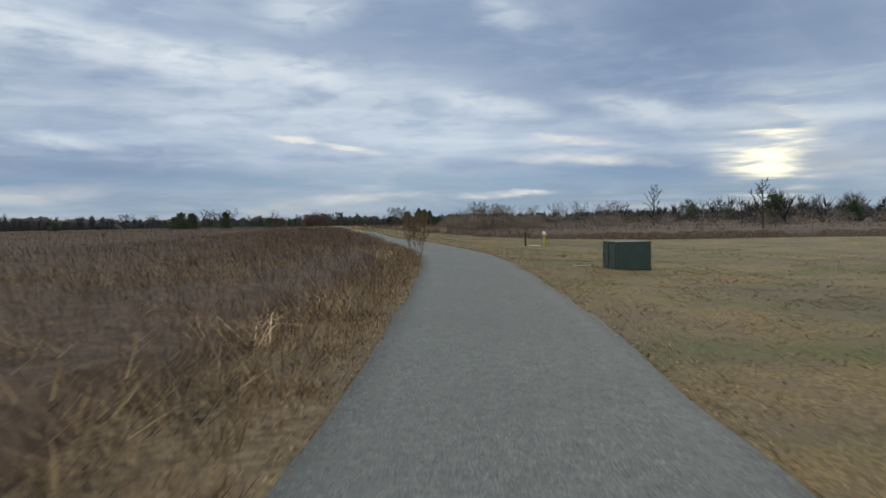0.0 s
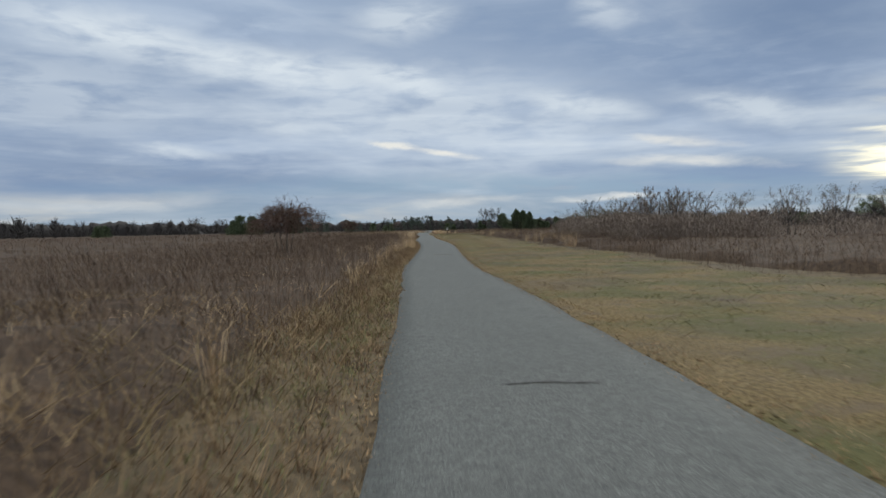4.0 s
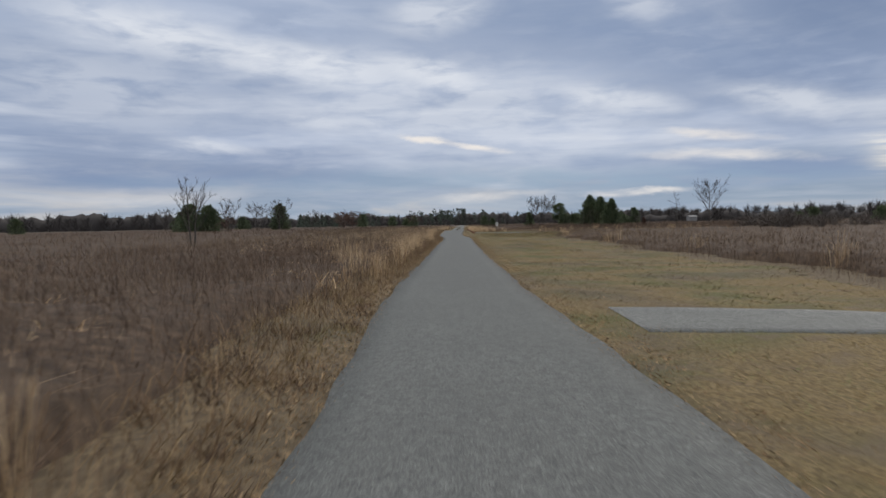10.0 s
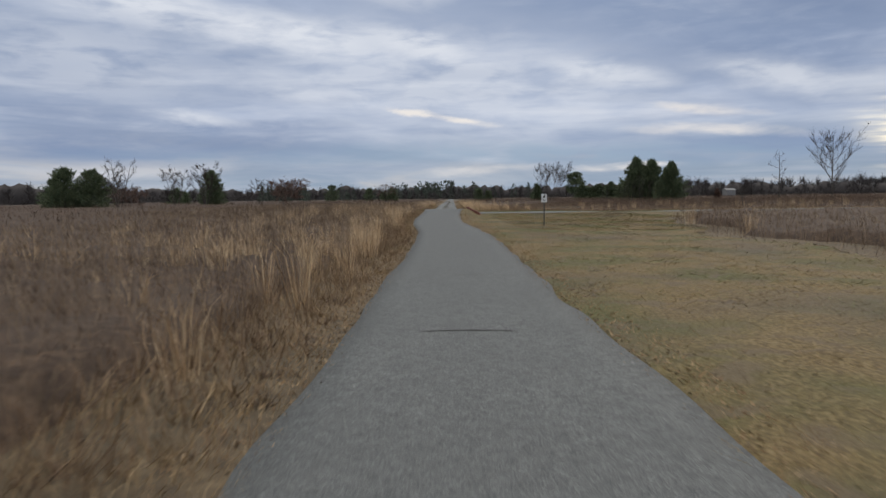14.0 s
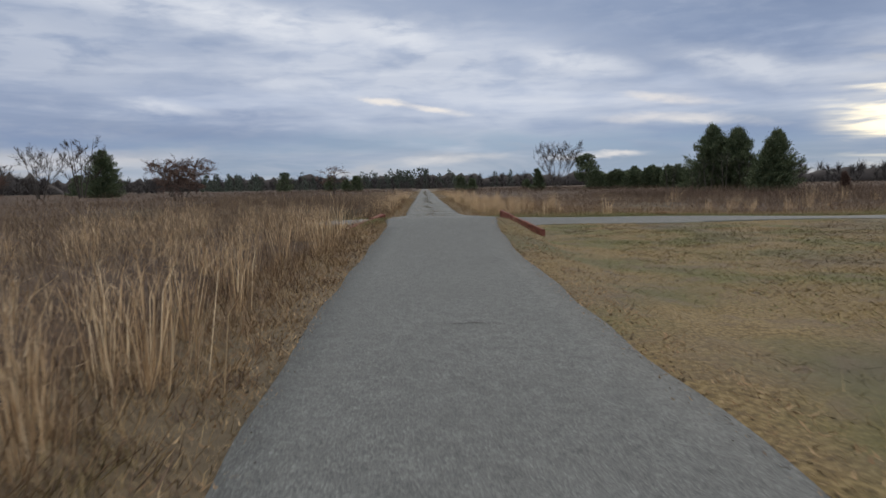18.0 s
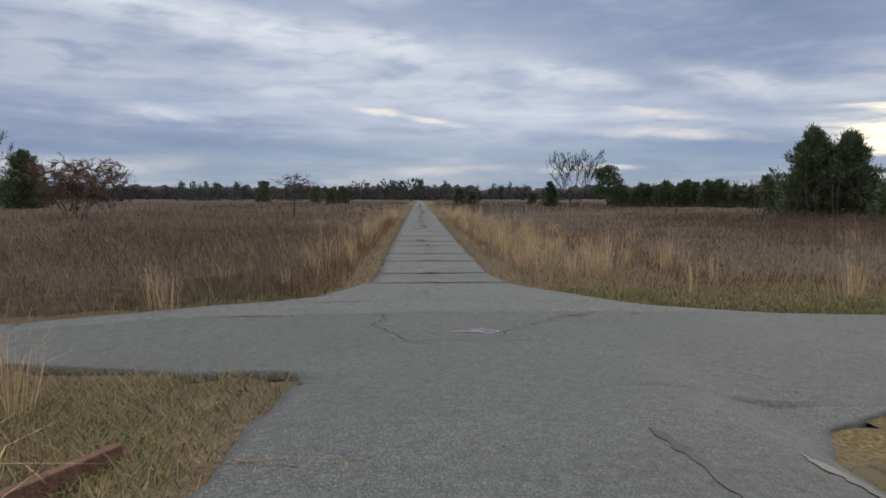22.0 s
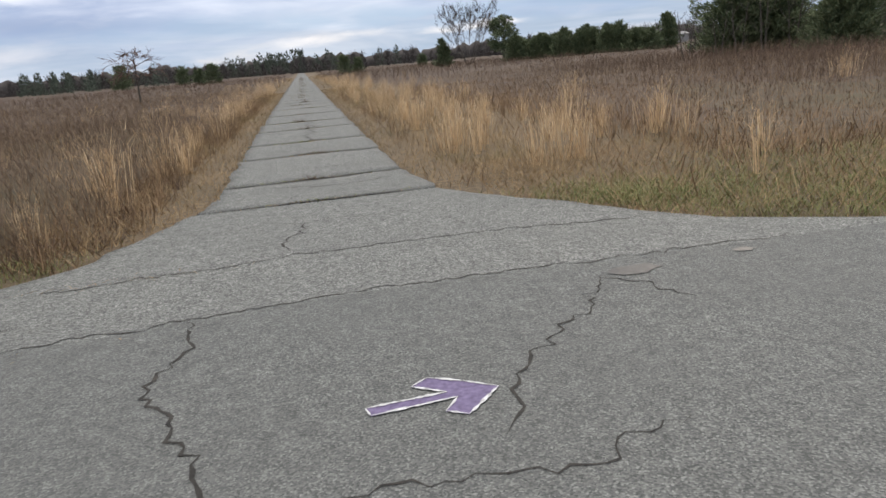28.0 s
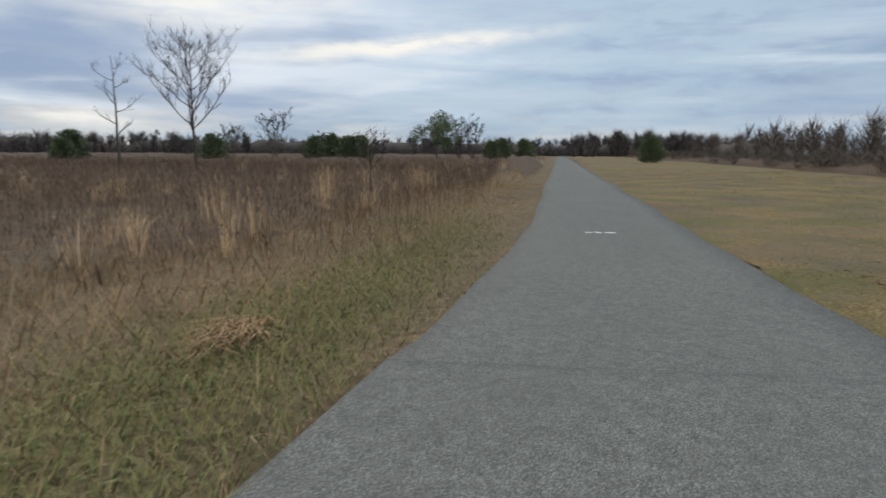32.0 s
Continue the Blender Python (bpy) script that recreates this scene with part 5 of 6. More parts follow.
for _ in range(34):
    # loose tufts along the field's south edge, west of the lane
    x = -3.6 - 20 * float(rng.random())
    y = 10.2 - 0.14 * (x + 3.6) * float(rng.random()) + abs(float(rng.normal(0, 2.2)))
    if not on_asphalt(x, y, 0.5):
        plant(x, y, int(rng.integers(0, 4)), 0.55 + 0.4 * float(rng.random()))
stuff("broomsedge", batches, M_BROOM, "golden dry broomsedge on the shoulders of the old lane", "grass")
batches = []
for k, yj in enumerate(joints[1:-1]):
    # dead tufts grown along the middle of the joints
    m = 70
    mid, spread = rng.uniform(-0.25, 0.25), rng.uniform(0.12, 0.30)
    x = centre(yj) + rng.normal(mid, spread, m)
    y = yj + waves[k + 1][cols // 2] + rng.normal(0.0, 0.03, m)
    tall = np.exp(-((x - centre(yj) - mid) / 0.3) ** 2)
    batches.append(spikes(x, y, surface(x, y) - 0.01, (0.035 + 0.075 * rng.random(m)) * (0.3 + tall) * (0.4 + 0.9 * rng.random()), 0.010 + 0.012 * rng.random(m), 1.2))
stuff("joint_weeds", batches, M_WEED, "dead brown tufts growing in the joints of the old lane", "weeds")
batches = []
rng.bit_generator.state = kept_state
bent = [(3.89, 15.0, 0, 0.95), (4.64, 14.3, 1, 0.9), (5.7, 14.1, 2, 1.0), (5.85, 13.3, 3, 1.0), (5.65, 10.9, 3, 0.95), (7.31, 8.4, 0, 1.12), (7.45, 8.3, 3, 0.8), (23.8, 19.7, 2, 1.15),
        (23.6, 16.5, 2, 1.15), (3.6, 23.2, 2, 1.0), (4.55, 22.8, 1, 1.1), (-6.0, 7.9, 0, 0.95), (-5.0, 9.2, 1, 1.0)]
for x, y, k, s in bent:
    v, fa = kinds[k]
    ob = part("broomsedge_clump", mesh_arrays("broomsedge_clump", v * s, fa, M_BROOM), None)
    ob.matrix_basis = pose(x, y, float(land(x, y)), 0, 0, float(rng.uniform(0, 360)))
    tagged(ob, "golden clump of tall dry broomsedge by the crossing", "grass clump", "broomsedge clumps", "stuff")
# a flattened heap of straw by the side lane, and the tall dry bush beside the first bend
n = 260
px, py = 9.75 + rng.normal(0, 0.33, n), 7.35 + rng.normal(0, 0.14, n)
heap = blades(px, py, land(px, py) + 0.10 * np.exp(-((px - 9.75) / 0.6) ** 2), 0.08 + 0.10 * rng.random(n), 0.009 + 0.005 * rng.random(n), 1.8 + 1.5 * rng.random(n), 0.7,
              math.pi + rng.normal(0, 0.5, n))
ob = part("straw_heap", mesh_arrays("straw_heap", *heap, M_LITTER), None)
tagged(ob, "flattened heap of pale straw on the green verge", "straw heap", kind="stuff")


# ---- trees ----
def limb(V, F, pts, rad, sides):
    """Appends one tapering limb along its points."""
    pts = np.asarray(pts, float)
    n = len(pts)
    d = np.gradient(pts, axis=0)
    d /= np.linalg.norm(d, axis=1, keepdims=True) + 1e-9
    up = np.where(np.abs(d[:, 2:3]) > 0.9, [[1.0, 0, 0]], [[0, 0, 1.0]])
    u = np.cross(d, up)
    u /= np.linalg.norm(u, axis=1, keepdims=True) + 1e-9
    w = np.cross(d, u)
    a = np.linspace(0, 2 * math.pi, sides, endpoint=False)
    ring = pts[:, None] + rad[:, None, None] * (np.cos(a)[None, :, None] * u[:, None] + np.sin(a)[None, :, None] * w[:, None])
    off = sum(len(v) for v in V)
    V.append(ring.reshape(-1, 3))
    i = np.arange(n * sides).reshape(n, sides) + off
    j = np.roll(i, -1, axis=1)
    F.append(np.stack([i[:-1], j[:-1], j[1:], i[1:]], -1).reshape(-1, 4))


def bare_tree(name, at, tall, width, label, seed, mat=None, bark=None, leaders=1, limbs=9, stem=0.25, droop=0.0, twig=0.016, category="tree", group="", rise_=1.0, sub=6, fine=8, splay=0.35, stout=1.0):
    """A leafless tree: one or more leaders, limbs that fill an oval crown, and fine twigs."""
    r = np.random.default_rng(seed)
    x, y = at
    ob = thing(name, (x, y, float(land(x, y)) - 0.03), label, category, group)
    T0, T1 = ([], []), ([], [])
    tips = []

    def curve(p, q, sag, n, wob):
        t = np.linspace(0, 1, n)[:, None]
        pts = p + (q - p) * t
        pts[:, 2] += sag * (t * (1 - t))[:, 0] * 4
        k = r.normal(0, wob, (n, 3))
        k[0] = 0
        return pts + np.cumsum(k, 0) * 0.6

    base_r = stout * max(0.035, tall * 0.017) / math.sqrt(leaders) * 1.25
    for m in range(leaders):
        a0 = 2 * math.pi * (m + r.uniform(-0.2, 0.2)) / leaders
        out = 0.0 if leaders == 1 else splay * width * r.uniform(0.7, 1.15)
        foot = np.zeros(3) if leaders == 1 else np.array([math.cos(a0), math.sin(a0), 0]) * 0.06
        head = np.array([math.cos(a0) * out, math.sin(a0) * out, tall * (0.97 if leaders == 1 else r.uniform(0.78, 0.98))])
        lead = curve(foot, head, 0.0, 12, tall * 0.006)
        if leaders > 1:
            tt = np.linspace(0, 1, 12)
            lead[:, :2] = foot[:2] + (head[:2] - foot[:2]) * (tt ** 0.8)[:, None] + (lead[:, :2] - (foot[:2] + (head[:2] - foot[:2]) * tt[:, None]))
        rad = base_r * np.linspace(1, 0.12, 12) ** 0.9
        limb(*T0, lead, rad, 7)
        for i in range(limbs):
            s = stem + (0.95 - stem) * ((i + r.uniform(0, 0.9)) / limbs) ** 0.85
            k = min(10, int(s * 11))
            o = lead[k] + (lead[k + 1] - lead[k]) * (s * 11 - k)
            env = math.sin(math.pi * min(1.0, 0.16 + 0.84 * (s - stem * 0.5) / (1 - stem * 0.5))) ** 0.55
            reach = width * 0.5 * env * r.uniform(0.6, 1.05) * (1 if leaders == 1 else 0.6)
            a = i * 2.4 + r.uniform(-0.5, 0.5) + a0
            up = reach * rise_ * r.uniform(0.6, 1.1) * (1.15 if s < 0.6 else 0.9)
            up = min(up, max(0.25, tall * 1.0 - o[2]))
            e = o + np.array([math.cos(a) * reach, math.sin(a) * reach, up - droop * reach])
            pts = curve(o, e, (-0.10 + 0.75 * droop) * reach, 8, 0.022 * reach + 0.01)
            lr = max(twig * 0.55, rad[k] * 0.62)
            L0 = ([], [])
            limb(*L0, pts, lr * np.linspace(1, 0.28, 8), 5)
            for j in range(sub):
                u = r.uniform(0.25, 1.0)
                kk = min(6, int(u * 7))
                p = pts[kk] + (pts[kk + 1] - pts[kk]) * (u * 7 - kk)
                d = (pts[kk + 1] - pts[kk])
                d = d / (np.linalg.norm(d) + 1e-9) + r.normal(0, 0.55, 3) + np.array([0, 0, 0.45 * rise_ - 0.7 * droop])
                d /= np.linalg.norm(d)
                ln = reach * r.uniform(0.25, 0.5) + 0.1
                q = p + d * ln
                sp = curve(p, q, 0.3 * droop * ln - 0.03, 4, 0.03 * ln)
                limb(*T1, sp, max(twig * 0.4, lr * 0.42) * np.linspace(1, 0.35, 4), 3)
                for w in range(fine):
                    v = r.uniform(0.15, 1.0)
                    z = min(2, int(v * 3))
                    c = sp[z] + (sp[z + 1] - sp[z]) * (v * 3 - z)
                    f = d + r.normal(0, 0.6, 3) + np.array([0, 0, 0.35 * rise_ - 0.8 * droop])
                    f /= np.linalg.norm(f)
                    tips.append((c, f, ln * r.uniform(0.35, 0.8)))
            part("limb", mesh_arrays("limb", np.concatenate(L0[0]), np.concatenate(L0[1]), bark or M_BARK), None, ob)
    part("trunk", mesh_arrays("trunk", np.concatenate(T0[0]), np.concatenate(T0[1]), bark or M_BARK), None, ob)
    c = np.array([t[0] for t in tips])
    f = np.array([t[1] for t in tips])
    ln = np.array([t[2] for t in tips])[:, None]
    side = np.cross(f, r.normal(0, 1, f.shape))
    side /= np.linalg.norm(side, axis=1, keepdims=True) + 1e-9
    V = np.concatenate([c - side * twig * 0.5, c + side * twig * 0.5, c + f * ln])
    n = len(c)
    F = tri_faces(n)
    off = 3 * n
    tw = np.concatenate(T1[0])
    tq = np.concatenate(T1[1])
    tri = np.concatenate([tq[:, [0, 1, 2]], tq[:, [0, 2, 3]]]) + off
    part("crown", mesh_arrays("crown", np.concatenate([V, tw]), np.concatenate([F, tri]), mat or M_TWIG), None, ob)
    return ob


def tri_faces(n, off=0):
    i = np.arange(n) + off
    return np.stack([i, i + n, i + 2 * n], -1)


def sprays(c, r, count, size, seed, flat=1.0):
    """Small leafy slivers filling the space round a point: an uneven clump."""
    g = np.random.default_rng(seed)
    d = g.normal(0, 1, (count, 3))
    d /= np.linalg.norm(d, axis=1, keepdims=True)
    p = np.asarray(c) + d * (r * g.random((count, 1)) ** 0.45) * np.array([1, 1, flat])
    a = d + g.normal(0, 0.6, (count, 3)) + np.array([0, 0, 0.35])
    a /= np.linalg.norm(a, axis=1, keepdims=True)
    b = np.cross(a, g.normal(0, 1, (count, 3)))
    b /= np.linalg.norm(b, axis=1, keepdims=True) + 1e-9
    s = size * (0.6 + 0.8 * g.random((count, 1)))
    return np.concatenate([p - b * s * 0.35, p + b * s * 0.35, p + a * s * 1.4])


def cedar(name, at, tall, width, label, seed, group="", blunt=0.5, detail=1.0, category="tree", mat=None):
    """A red cedar: short trunk, and ascending boughs set with small sprays that end in ragged tips."""
    g = np.random.default_rng(seed)
    ob = thing(name, (at[0], at[1], float(land(*at)) - 0.03), label, category, group)
    bm = bmesh.new()
    tube(bm, (0, 0, 0), (0.05, 0.02, tall * 0.75), tall * 0.022, tall * 0.006, 8)
    part("trunk", bm, M_BARK, ob)
    boughs, per = int(90 + 150 * detail), int(24 + 36 * detail)
    s = g.random(boughs) ** 1.15
    a = g.random(boughs) * 2 * math.pi
    lobe = 0.88 + 0.10 * np.sin(3 * a + 6 * s + seed) + 0.07 * np.sin(5 * a - 9 * s)
    reach = width * 0.54 * (1 - s) ** (blunt + 0.15) * np.minimum(1.0, 0.70 + 2.4 * s) * lobe * g.uniform(0.58, 1.16, boughs) + 0.02 * width
    foot = np.stack([0 * s, 0 * s, tall * (0.02 + 0.86 * s)], -1)
    tip = foot + np.stack([np.cos(a) * reach, np.sin(a) * reach, 0.42 * reach * (0.4 + s) + 0.06 * tall * g.random(boughs) + 0.04 * tall * s], -1)
    tip[:, 2] = np.minimum(tip[:, 2], tall * (0.93 + 0.10 * g.random(boughs)))
    top = np.stack([np.cos(seed * 1.7 + a * 0), np.sin(seed * 1.7 + a * 0), 0 * s], -1) * 0.10 * width
    second = g.random(boughs) < 0.35
    foot[second] += top[second]
    tip[second] = tip[second] * np.array([0.9, 0.9, 0.86]) + top[second]
    k = np.repeat(np.arange(boughs), per)
    t = 0.22 + 0.78 * g.random(len(k)) ** 0.75
    way = tip - foot
    way /= np.linalg.norm(way, axis=1, keepdims=True) + 1e-9
    loose = (0.012 + 0.045 * (1 - t)) * width
    p = foot[k] + (tip - foot)[k] * t[:, None] + g.normal(0, 1, (len(k), 3)) * loose[:, None]
    p[:, 2] = np.maximum(p[:, 2], 0.02 * tall)
    d = way[k] + g.normal(0, 0.45, (len(k), 3)) + np.array([0, 0, 0.45])
    d /= np.linalg.norm(d, axis=1, keepdims=True)
    b = np.cross(d, g.normal(0, 1, d.shape))
    b /= np.linalg.norm(b, axis=1, keepdims=True) + 1e-9
    size = (0.018 * tall + 0.07) / max(0.75, detail ** 0.4) * (0.6 + 0.8 * g.random((len(k), 1)))
    V = np.concatenate([p - b * size * 0.24, p + b * size * 0.24, p + d * size * 1.5])
    part("crown", mesh_arrays("crown", V, tri_faces(len(k)), mat or M_CEDAR), None, ob)
    return ob


def pine(name, at, tall, width, label, seed, group=""):
    """A loose-crowned pine: bare trunk below, lumpy masses of needles above."""
    g = np.random.default_rng(seed)
    ob = thing(name, (at[0], at[1], float(land(*at)) - 0.03), label, "tree", group)
    bm = bmesh.new()
    tube(bm, (0, 0, 0), (0.1, 0, tall * 0.8), tall * 0.02, tall * 0.008, 8)
    part("trunk", bm, M_BARK, ob)
    V, F, off = [], [], 0
    for i in range(34):
        z = tall * g.uniform(0.35, 0.95)
        q = width * 0.5 * math.sqrt(g.random()) * math.sin(math.pi * min(1.0, 1.15 * (z / tall - 0.1))) ** 0.5
        a = g.random() * 2 * math.pi
        v = sprays((math.cos(a) * q, math.sin(a) * q, z), width * 0.16, 150, 0.22, int(g.integers(1 << 30)), 0.75)
        V.append(v)
        F.append(tri_faces(len(v) // 3, off))
        off += len(v)
    part("crown", mesh_arrays("crown", np.concatenate(V), np.concatenate(F), M_CEDAR), None, ob)
    return ob


# east side near the crossing
cedar("red_cedar", (27.6, 44.8), 7.1, 7.4, "tall dark green red cedar behind bare saplings", 11, "field cedars", 0.82, 2.2)
cedar("red_cedar", (29.6, 43.6), 6.7, 7.0, "dark green red cedar grown into its neighbour", 12, "field cedars", 0.82, 2.2)
cedar("red_cedar", (30.9, 38.5), 6.1, 6.2, "broad conical dark green red cedar in the weeds", 13, "field cedars", 0.90, 2.2)
cedar("young_cedar", (37.5, 39.0), 2.2, 1.3, "small russet young cedar among weeds", 14, "", 0.5, 0.5, mat=M_REDTWIG)
bare_tree("big_bare_tree", (45.8, 24.6), 8.3, 6.0, "tall leafless tree with a fan of fine branches", 21, leaders=1, limbs=20, stem=0.27, rise_=1.35, sub=9, fine=10, twig=0.022, stout=0.58)
bare_tree("spindly_tree", (40.2, 26.4), 6.8, 3.2, "thin leafless sapling with whorled branches", 22, limbs=9, stem=0.35, rise_=0.8, sub=4, fine=4, twig=0.018, stout=0.6)
for k, (x, y, h) in enumerate(((26.2, 42.3, 4.6), (27.5, 41.6, 4.9), (28.9, 41.0, 4.4), (25.0, 42.6, 3.4), (22.3, 41.8, 3.8), (30.2, 40.4, 3.6), (31.6, 36.4, 2.6))):
    bare_tree("bare_sapling", (x, y), h, h * 0.42, "pale leafless sapling in front of the cedars", 30 + k, leaders=2, limbs=6, stem=0.25, rise_=1.3, sub=4, fine=4, group="bare saplings", splay=0.3, twig=0.02)
bare_tree("twiggy_sapling", (29.0, 10.1), 2.3, 1.4, "twiggy leafless sapling rising from the weeds", 41, limbs=12, stem=0.3, rise_=1.2, sub=5, fine=6, twig=0.013)
bare_tree("spreading_bare_tree", (23.8, 104.8), 9.4, 10.5, "leafless tree with a wide spreading crown", 42, leaders=9, limbs=6, stem=0.3, rise_=1.2, sub=9, fine=9, splay=0.38, twig=0.032, stout=0.8)
pine("small_pine", (29.5, 106.0), 7.0, 5.0, "small dark pine with a lumpy crown", 43)
cedar("red_cedar", (20.5, 108.0), 4.6, 3.4, "small dark cedar beside the spreading tree", 44, "", 0.5, 0.6)
for k in range(22):
    f_ = k / 21
    cedar("row_cedar", (30 + 15 * f_ + rng.normal(0, 0.5), 104 - 13 * f_ + rng.normal(0, 1.4)), 3.3 + 1.3 * float(rng.random()), 3.6 + 1.2 * float(rng.random()),
          "dark green cedar in a distant hedge-like row", 50 + k, "cedar row", 0.42, 0.45)
cedar("row_cedar", (48.5, 92.0), 5.2, 4.0, "round dark cedar at the end of the row", 66, "cedar row", 0.4, 0.5)
bare_tree("spindly_tree", (52.0, 90.0), 6.0, 3.4, "thin leafless sapling beyond the cedar row", 67, leaders=2, limbs=6, stem=0.4, sub=4, fine=4, twig=0.04)

# west side
bare_tree("thorn_tree", (-5.6, -138.8), 2.95, 4.4, "leafless vine-draped thorn tree with arching drooping branches", 71, M_REDTWIG, leaders=5, limbs=18, stem=0.55, droop=0.55, rise_=0.75, sub=12, fine=9, splay=0.16, twig=0.012, stout=0.9)
bare_tree("bare_tree", (-17.0, -59.0), 4.9, 4.6, "leafless small tree standing in the weed field", 72, leaders=2, limbs=10, stem=0.30, rise_=1.5, sub=6, fine=6, splay=0.10, twig=0.016)
cedar("red_cedar", (-59.0, 45.0), 6.8, 7.6, "broad dark cedar in a field clump", 73, "west cedars", 0.45, 0.9)
cedar("red_cedar", (-55.6, 46.5), 6.4, 7.4, "broad dark cedar joined to its neighbour", 74, "west cedars", 0.42, 0.9)
cedar("red_cedar", (-62.0, 48.0), 5.2, 6.4, "lower dark cedar at the edge of the clump", 75, "west cedars", 0.45, 0.6)
bare_tree("bare_tree", (-50.0, 43.5), 8.2, 6.0, "leafless grey tree beside dark cedars", 76, leaders=4, limbs=6, stem=0.28, splay=0.28, sub=9, fine=10, twig=0.030)
cedar("red_cedar", (-49.1, 81.0), 7.7, 6.8, "single egg-shaped dark green cedar", 77, "", 0.40, 1.55)
bare_tree("bare_tree", (-45.0, 66.0), 9.0, 6.5, "leafless grey tree in front of the cedar", 78, leaders=4, limbs=7, stem=0.25, splay=0.26, sub=9, fine=10, twig=0.030)
bare_tree("bare_tree", (-51.0, 67.5), 7.6, 7.5, "leafless grey tree with a wide crown", 79, leaders=5, limbs=6, stem=0.25, splay=0.34, sub=9, fine=10, twig=0.030)
bare_tree("bare_tree", (-40.0, 84.0), 6.2, 6.0, "leafless small tree behind the weeds", 80, leaders=4, limbs=6, stem=0.25, splay=0.3, sub=8, fine=10, twig=0.034)
bare_tree("crab_tree", (-24.5, 43.0), 4.6, 7.2, "low russet leafless tree with tangled spreading crown", 81, M_REDTWIG, leaders=6, limbs=9, stem=0.22, droop=0.35, rise_=0.7, sub=9, fine=11, splay=0.3, twig=0.042)
bare_tree("crab_tree", (-62.0, 72.0), 4.4, 8.0, "low russet leafless thicket tree", 82, M_REDTWIG, leaders=6, limbs=9, stem=0.16, droop=0.25, rise_=0.7, sub=9, fine=11, splay=0.32, twig=0.045)
bare_tree("crab_tree", (-10.2, 46.0), 3.8, 3.6, "small tangled leafless bush on a thin stem", 83, M_REDTWIG, limbs=16, stem=0.45, droop=0.4, rise_=0.6, sub=6, fine=8, twig=0.03)
bare_tree("bare_tree", (-104.0, 135.0), 9.0, 9.0, "distant leafless round-crowned tree", 84, leaders=5, limbs=6, stem=0.25, splay=0.3, twig=0.07)
bare_tree("bare_tree", (-88.0, 120.0), 7.5, 7.5, "distant leafless grey tree", 85, leaders=5, limbs=6, stem=0.25, splay=0.3, twig=0.07)
for k, (x, y, h) in enumerate(((-96, 30, 4.2), (-72, 120, 5), (-74.5, 132, 4.0), (-108, 60, 4.5), (-40, 170, 6), (-30, 190, 5))):
    cedar("field_cedar", (x, y), h, h * 1.0, "small dark evergreen at the far side of the field", 90 + k, "far field cedars", 0.3, 0.35)

# south-east woods and single trees by the start
bare_tree("leafy_tree", (32.0, -163.0), 4.7, 2.3, "slender tree with a few late leaves", 101, limbs=14, stem=0.3, rise_=1.2, sub=5, fine=7, twig=0.04)
bare_tree("bare_tree", (43.0, -120.0), 6.6, 2.8, "slim leafless tree over the brush", 102, limbs=14, stem=0.3, rise_=1.2, sub=5, fine=6, twig=0.04)
cedar("field_cedar", (57, -128), 4.6, 5.0, "dark rounded evergreen above the brush", 103, "far field cedars", 0.4, 0.5)
cedar("field_cedar", (66, -132), 3.6, 3.4, "dark evergreen above the brush", 104, "far field cedars", 0.4, 0.4)

# east lane trees
for nm, x, y, h, sp, sd in (("bare_tree", 108, 41, 8.2, 0.95, 111), ("bare_tree", 106, 47, 5.8, 1.0, 112), ("bare_tree", 128, 14, 9.0, 0.8, 113), ("bare_tree", 134, 12, 8.4, 0.8, 114),
                            ("bare_tree", 112, 34, 5.0, 0.9, 115)):
    bare_tree(nm, (x, y), h, h * sp, "leafless round-crowned tree across the field", sd, leaders=5, limbs=6, stem=0.25, splay=0.28, twig=0.055)
pine("lane_pine", (123, 17.5), 8.2, 7.5, "dark round-topped pine near the side lane", 116)
for k, (x, y, h) in enumerate(((87, 41.5, 4.0), (80, 55.5, 4.2), (76, 54, 3.2), (109, 35, 4.2), (112, 33, 4.6), (110, 30, 4.3), (113, 28.5, 4.4), (140, 8.5, 4.0), (150, 6.5, 4.6), (160, 2, 4.8), (172, 0.5, 4.2),
                               (118, -17.3, 4.6), (121, -18.5, 4.0))):
    cedar("field_cedar", (x, y), h * 0.92, h * 1.05, "dark green cedar at the far side of the field", 120 + k, "far field cedars", 0.30, 0.5)


